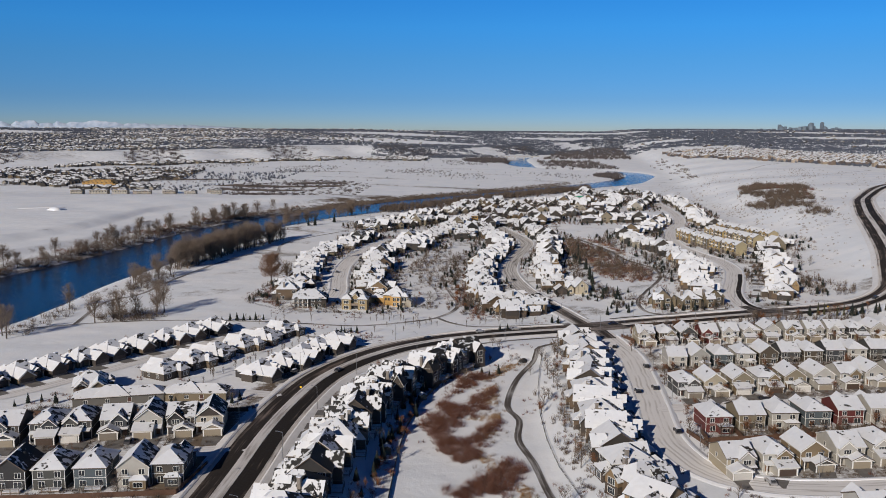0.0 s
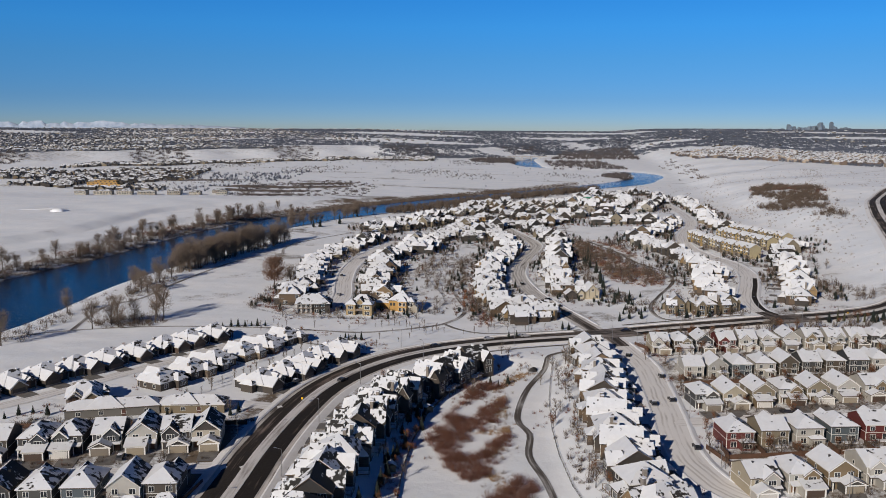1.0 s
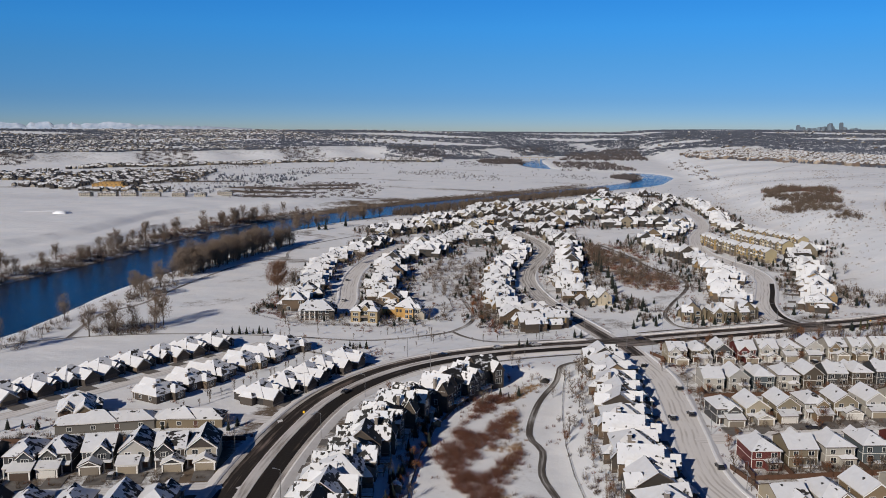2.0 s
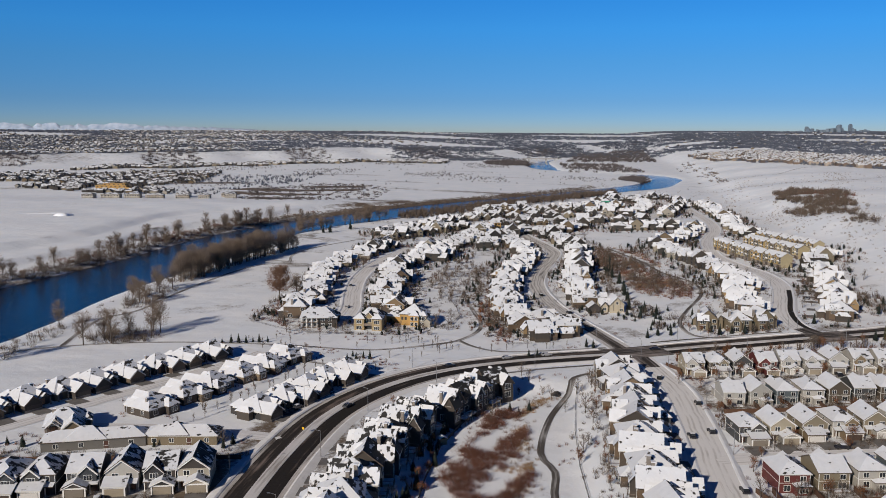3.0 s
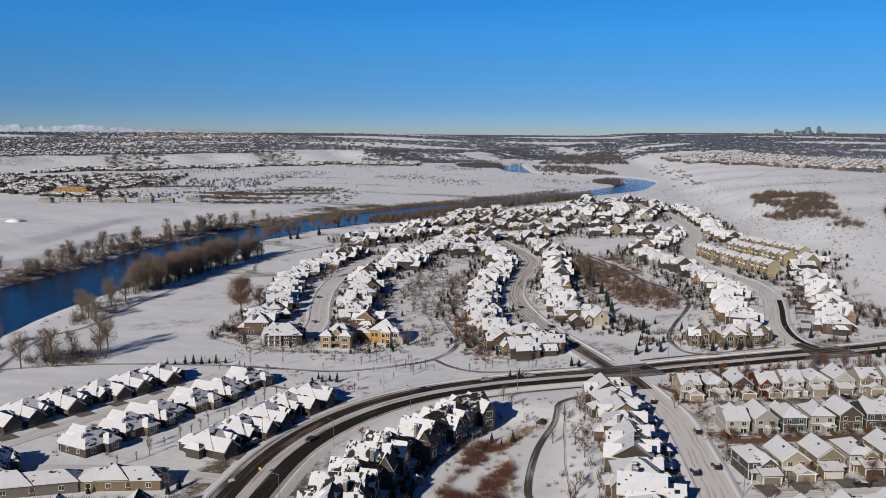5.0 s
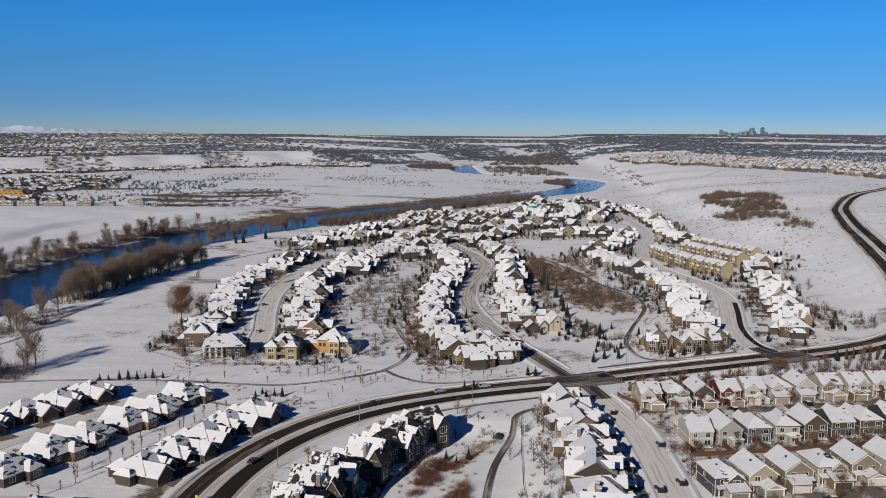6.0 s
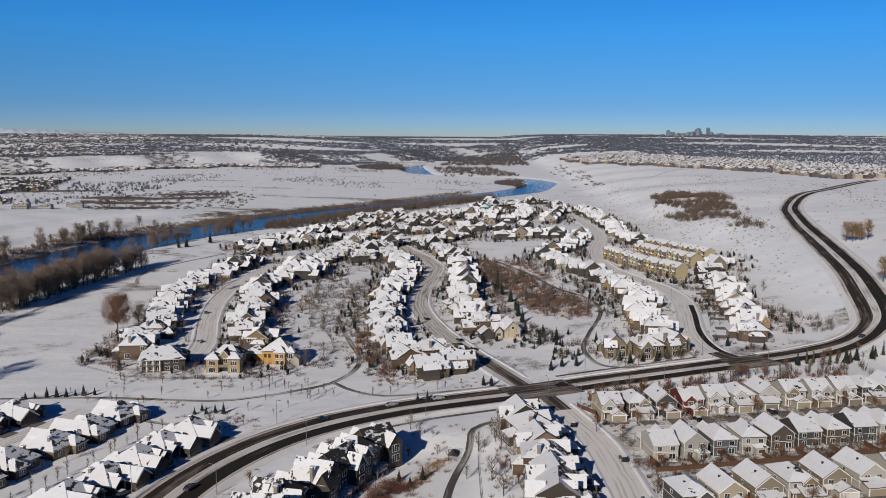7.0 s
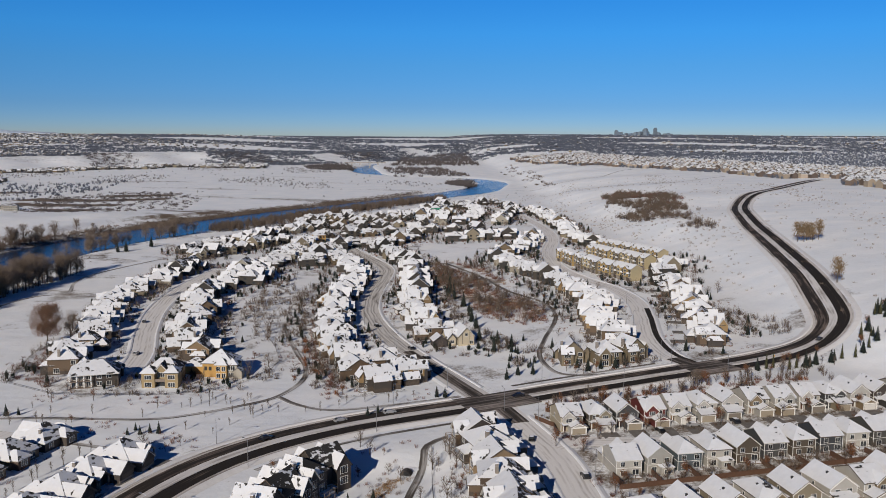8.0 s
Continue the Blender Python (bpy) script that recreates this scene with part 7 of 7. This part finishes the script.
soup("terrace_trees", blades(pts(line_up, 420, -950, 0, 1900, 3100), 6, 4, 10, 0.7), M_FARHAZE, "dark trees before the row of housing", "trees")


def apartment_block(length, label):
    root = thing("apartment_block")
    part("body", Shape().box(-length / 2, length / 2, -7, 7, -1, 6.4), M_PALE, root)
    part("roof", Shape().hip(-length / 2, length / 2, -7, 7, 6.4, 2.6, 0.6), M_FARROOF, root)
    for x in np.linspace(-length * 0.42, length * 0.42, 6):
        window(root, x, -7, 3.9, 0, 2.4, 1.6)
        window(root, x, -7, 1.0, 0, 2.4, 1.6)
    return tagged(root, label, "apartment block", "blocks beyond the river")


block = apartment_block(25, "long pale apartment block with a snowy roof")
for x, y in ((-518, 1232), (-487, 1234), (-456, 1237), (-425, 1241), (-394, 1246), (-363, 1252), (-332, 1260), (-470, 1275), (-405, 1282), (-345, 1295)):
    put(block, x + rnd.uniform(-4, 4), y + rnd.uniform(-7, 7), 8 + rnd.uniform(-5, 5)).scale = (rnd.uniform(0.6, 1.05), rnd.uniform(0.8, 1.1), rnd.uniform(0.75, 1.05))
frame_block = thing("unfinished_block")
for k, (a, b) in enumerate(((-26, 26), (-26, 22), (-14, 20))):
    part("floor_frame", Shape().box(a, b, -9, 9, 0.3 + k * 3, 2.7 + k * 3), M_OSB, frame_block)
    part("floor_slab", Shape().box(a - 0.5, b + 0.5, -9.5, 9.5, 2.7 + k * 3, 3.2 + k * 3), M_OSB, frame_block)
    # shade of the open windows, as black panels on each floor
    for x in range(a + 3, b - 2, 7):
        part("window_opening", Shape().box(x - 1.2, x + 1.2, -9.08, -8.9, 0.9 + k * 3, 2.3 + k * 3), M_BLACK, frame_block)
tagged(frame_block, "long unfinished block in orange sheathing boards", "building under construction")
put(frame_block, -566, 1440, 6)

# low mounds of earth on the white field beyond the river
for k, (x, y, a, b, h) in enumerate(((-416, 935, 9, 6, 4.2), (-448, 958, 26, 7, 1.8))):
    s = Shape().blob((0, 0, -0.8), a, b, h, k * 1.7, 14)
    me = s.mesh("mound", M_SNOW)
    me.polygons.foreach_set("use_smooth", np.ones(len(me.polygons), dtype=bool))
    ob = new("mound", me)
    ob.matrix_basis = pose(x, y, gz(x, y), 0, 0, 20)
    tagged(ob, "snow-covered mound of earth on a white field", "mound")


def bridge():
    """The low road bridge over the far river."""
    root = thing("bridge", pose(245, 2765, gz(160, 2700) + 1, 0, 0, 0))
    part("deck", Shape().box(-62, 62, -6, 6, 4.5, 6.2), M_CONC, root)
    part("parapet", Shape().box(-62, 62, -6.2, -5.8, 6.2, 7.4), M_STONE, root)
    for x in (-40, -14, 14, 40):
        part("pier", Shape().box(x - 2.5, x + 2.5, -5, 5, -9, 4.5), M_CONC, root)
    tagged(root, "low concrete road bridge over the far river", "bridge")


bridge()


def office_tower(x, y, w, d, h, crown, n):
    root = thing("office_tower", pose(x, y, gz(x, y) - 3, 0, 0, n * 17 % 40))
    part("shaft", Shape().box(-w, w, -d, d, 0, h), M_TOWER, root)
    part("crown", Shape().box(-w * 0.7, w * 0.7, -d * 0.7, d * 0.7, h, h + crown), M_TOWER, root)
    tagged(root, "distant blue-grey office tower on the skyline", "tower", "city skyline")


city = random.Random(3)
for k in range(40):
    u = city.gauss(0, 1)
    x = 1880 + u * 100
    big = {6: 38, 17: 34, 29: 40, 38: 26}
    h = big[k] if k in big else city.uniform(10, 22) * math.exp(-u * u / 5)
    if k in big:
        x = {6: 1865, 17: 1903, 29: 1940, 38: 1768}[k]
    office_tower(x, 4520 + city.uniform(-120, 120), city.uniform(4, 7) + (3 if k in big else 0), city.uniform(6, 9), h, city.uniform(1, 5), k)

# mountains at the western edge of sight
peaks = Shape()
cols = 150
for k in range(cols):
    a = radians(-50 + 37 * k / (cols - 1))
    x, y = 4880 / max(math.cos(a), 0.72) * math.sin(a), 4880 / max(math.cos(a), 0.72) * math.cos(a)
    fade = min(1, (cols - 1 - k) / 30)
    n1 = noise.noise((k * 0.11, 3.1, 0)) * 0.5 + noise.noise((k * 0.31, 7.7, 0)) * 0.35 + noise.noise((k * 0.9, 1.2, 0)) * 0.55
    top = 86 + fade * max(0, 24 + 36 * n1)
    for j, (zz, r) in enumerate(((60, 0.990), (84, 0.994), ((84 + top) / 2 + 3 * n1, 0.997), (top, 1.0))):
        peaks.v.append((x * r, y * r, zz))
peaks.f = [[4 * k + j, 4 * k + j + 1, 4 * (k + 1) + j + 1, 4 * (k + 1) + j][::-1] for k in range(cols - 1) for j in range(3)]
peaks.s = [0] * len(peaks.f)
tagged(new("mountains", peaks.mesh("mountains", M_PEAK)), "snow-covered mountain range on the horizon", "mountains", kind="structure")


# ---------------------------------------------------------------- fences, walls and small things
def fence(points, h, mat, label, bay=9.0, name="fence"):
    root = None
    for a, b in zip(points[:-1], points[1:]):
        a, b = Vector(a), Vector(b)
        n = max(1, round((b - a).length / bay))
        for k in range(n):
            p, q = a.lerp(b, k / n), a.lerp(b, (k + 1) / n)
            if root is None:
                root = thing(name, Matrix.Translation((p.x, p.y, gz(p.x, p.y))))
                o = root.matrix_basis.translation.copy()
            zp, zq = gz(p.x, p.y) - o.z, gz(q.x, q.y) - o.z
            d = (q - p).normalized() * 0.05
            w = Vector((-d.y, d.x))
            c = [(p - o.xy) + w, (q - o.xy) + w, (q - o.xy) - w, (p - o.xy) - w]
            z = [zp, zq, zq, zp]
            s = Shape().add([(*c[i], z[i] - 0.2) for i in range(4)] + [(*c[i], z[i] + h) for i in range(4)],
                            [(3, 2, 1, 0), (4, 5, 6, 7), (0, 1, 5, 4), (1, 2, 6, 5), (2, 3, 7, 6), (3, 0, 4, 7)])
            if mat is M_RAIL:
                s = Shape()
                p3, q3 = Vector((*(p - o.xy), zp)), Vector((*(q - o.xy), zq))
                s.tube(p3 - Vector((0, 0, 0.2)), p3 + Vector((0, 0, h + 0.1)), 0.08, 0.08, 4)
                for f in (0.5, 1.0):
                    s.tube(p3 + Vector((0, 0, h * f)), q3 + Vector((0, 0, h * f)), 0.055, 0.055, 4)
            part("panel", s, mat, root)
    return tagged(root, label, "fence")


BOARD = "stained brown board fence between snowy gardens"
DARKF = "low dark rail fence along the edge of the gardens"
fence([(-110, 542), (-110, 503), (-108, 482), (-88, 464), (-72, 459), (-43, 455), (-26, 459), (-14, 470), (-5, 486), (-2, 500), (-4, 525), (-12, 568)], 0.9, M_RAIL, DARKF, 8)
fence([(9, 540), (8, 512), (12, 479), (21, 441), (46, 447)], 0.9, M_RAIL, DARKF, 8)
fence([(-15, 214), (-14.3, 234), (-13.5, 265), (-11.4, 289), (-7.5, 315), (-0.1, 339), (9.4, 357), (17, 366)], 1.0, M_FENCE, DARKF, 8)
fence([(42, 216), (39, 230), (36, 252), (35, 275), (35.5, 299), (38, 330), (42, 360), (46, 385)], 0.9, M_RAIL, DARKF, 8)
fence([(248, 633), (265, 665), (287, 702)], 0.9, M_RAIL, DARKF, 8)
fence([(92, 412), (96, 408), (120, 411), (160, 412), (210, 414)], 1.5, M_WOOD, BOARD)
fence([(86, 405), (90, 396), (88, 386)], 1.5, M_WOOD, BOARD)
fence([(92, 342), (140, 343), (200, 346), (255, 348)], 1.5, M_WOOD, BOARD)
fence([(84, 266), (120, 268), (160, 271), (210, 275)], 1.5, M_WOOD, BOARD)
fence([(81, 275), (84, 262), (83, 250), (88, 238)], 1.5, M_WOOD, BOARD)
fence([(-145, 290), (-110, 293), (-85, 295), (-68, 296)], 1.5, M_WOOD, BOARD)
fence([(-140, 220), (-100, 222), (-72, 225), (-69, 246)], 1.5, M_WOOD, BOARD)
for k in range(14):
    fence([(93.5 + 11.6 * k, 351), (93.5 + 11.6 * k, 343)], 1.7, M_WOOD, BOARD, 8)
for k in range(10):
    fence([(85.5 + 11.2 * k, 275), (85.5 + 11.2 * k, 267)], 1.7, M_WOOD, BOARD, 8)


def car(label, snow=False):
    root = thing("car")
    side = [(-2.3, 0.35), (2.3, 0.35), (2.35, 0.75), (1.3, 0.95), (0.6, 1.45), (-1.2, 1.48), (-2.0, 1.0), (-2.35, 0.9)]
    n = len(side)
    pts_ = [(x, y * (0.86 if z > 1.2 else 1.0), z) for y in (-0.9, 0.9) for x, z in side]
    part("body", Shape().add(pts_, [tuple(range(n)), tuple(range(n, 2 * n))[::-1]] + [(k, n + k, n + (k + 1) % n, (k + 1) % n) for k in range(n)]), M_CARPAINT, root)
    part("windscreen", Shape().add([(1.24, -0.72, 0.99), (1.24, 0.72, 0.99), (0.66, 0.66, 1.43), (0.66, -0.66, 1.43)], [(0, 1, 2, 3)]), M_GLASS, root)
    part("rear_window", Shape().add([(-1.97, 0.72, 1.03), (-1.97, -0.72, 1.03), (-1.27, -0.66, 1.47), (-1.27, 0.66, 1.47)], [(0, 1, 2, 3)]), M_GLASS, root)
    for x in (-1.45, 1.45):
        for y in (-0.86, 0.86):
            part("wheel", Shape().tube((x, y - 0.11, 0.34), (x, y + 0.11, 0.34), 0.34, 0.34, 12), M_TYRE, root)
    if snow:
        part("snow_cap", Shape().box(-1.15, 0.55, -0.72, 0.72, 1.45, 1.56), M_SNOW, root)
    return tagged(root, label, "car")


CARS = [car("dark car on the snowy street"), car("parked car with snow on its roof", True)]


def park(kind, x, y, turn, lift=0.2):
    ob = put(CARS[kind], x, y, turn)
    ob.location.z += lift
    ob["group"] = "cars"


for x, y, t in ((19, 415, 26), (-6, 401, 38), (37, 421, 17), (87, 431, 190), (241, 474, 215), (197, 537, 60), (100, 391, 250), (-42, 347, 62)):
    park(0, x, y, t)
for x, y, t in ((79, 385, 72), (85.5, 352, 88), (82, 322, 92), (74.5, 318, 92), (78, 275, 90), (98, 254, 178), (93, 233, 95), (113, 242, 96), (106, 322, 95), (118, 306, 175), (62, 494, 105), (58, 512, 105),
                (64, 640, 80), (135, 384, 5), (150, 384, 92), (122, 382, 95), (-99, 264, 98), (-129, 258, 98), (-65, 520, 80), (-72, 590, 95), (-61, 640, 88), (47, 560, 100), (-52, 365, 62), (-60, 345, 62)):
    park(1, x, y, t)


def street_lamp():
    root = thing("street_lamp")
    part("pole", Shape().tube((0, 0, -0.2), (0, 0, 8.6), 0.11, 0.06, 8), M_METAL, root)
    part("arm", Shape().tube((0, 0, 8.5), (1.6, 0, 8.9), 0.05, 0.04, 6), M_METAL, root)
    part("head", Shape().box(1.4, 2.2, -0.16, 0.16, 8.82, 8.98), M_METAL, root)
    return tagged(root, "tall galvanised street lamp beside the road", "street lamp", "street lamps")


LAMP = street_lamp()
for line, step, off in ((STREET_B, 9, 6.8), (MAIN[8:92], 9, -11.4), (MAIN[12:90], 11, 11.4), (STREET_A, 11, 6.6), (STREET_C[:60], 11, 6.4)):
    nn = sides(line)
    for k in range(3, len(line), step):
        p = line[k, :2] + nn[k] * off
        t = math.degrees(math.atan2(-nn[k][1] * off, -nn[k][0] * off))
        put(LAMP, float(p[0]), float(p[1]), t)


def road_sign(x, y, turn):
    root = thing("road_sign", pose(x, y, gz(x, y) + 0.3, 0, 0, turn))
    part("post", Shape().tube((0, 0, -0.3), (0, 0, 2.4), 0.05, 0.05, 6), M_METAL, root)
    part("plate", Shape().box(-0.38, 0.38, -0.06, -0.02, 1.6, 2.4), M_YELLOW, root)
    tagged(root, "yellow warning sign on the snowy median", "road sign", "road signs")


for x, y, t in ((-53, 318, -20), (205, 452, -10)):
    road_sign(x, y, t)

# the culvert at the head of the ditch
culvert = thing("culvert", pose(35.5, 370, gz(35.5, 370), 0, 0, -25))
culvert.scale = (0.9, 0.9, 0.9)
arch, hole = [], []
for k in range(9):
    a = math.pi * k / 8
    arch.append((1.9 * math.cos(a), 1.7 * math.sin(a)))
    hole.append((1.65 * math.cos(a), 1.5 * math.sin(a)))
ring = Shape()
for yy in (-0.4, 2.5):
    ring.v += [(x, yy, z) for x, z in arch] + [(x, yy, z) for x, z in hole]
ring.f = [[k, k + 1, 10 + k, 9 + k][::-1] for k in range(8)] + [[k, k + 1, 19 + k, 18 + k] for k in range(8)] + [[9 + k, 10 + k, 28 + k, 27 + k][::-1] for k in range(8)]
ring.s = [0] * len(ring.f)
part("arch", ring, M_RAIL, culvert)
# black sheet just inside the mouth stands in for the darkness within
part("dark_end", Shape().add([(x, -0.3, z) for x, z in hole], [tuple(range(9))[::-1]]), M_BLACK, culvert)
part("snow_cap", Shape().blob((0, 5.6, -0.6), 5.0, 3.9, 1.5, 2.0, 12), M_SNOW, culvert)
tagged(culvert, "concrete culvert mouth under a snow bank", "culvert")


def shelter(x, y, turn):
    """The small timber box at the edge of the park."""
    root = thing("garden_shed", pose(x, y, gz(x, y), 0, 0, turn))
    part("body", Shape().box(-1.3, 1.3, -1.1, 1.1, -0.3, 2.1), M_TAN, root)
    part("roof", Shape().saddle(-1.3, 1.3, -1.1, 1.1, 2.1, 0.7, 0.2, 0.2), M_SNOW, root)
    tagged(root, "small tan garden shed with a snowy roof", "shed")


shelter(-17, 262, 10)
shelter(-7, 318, 20)
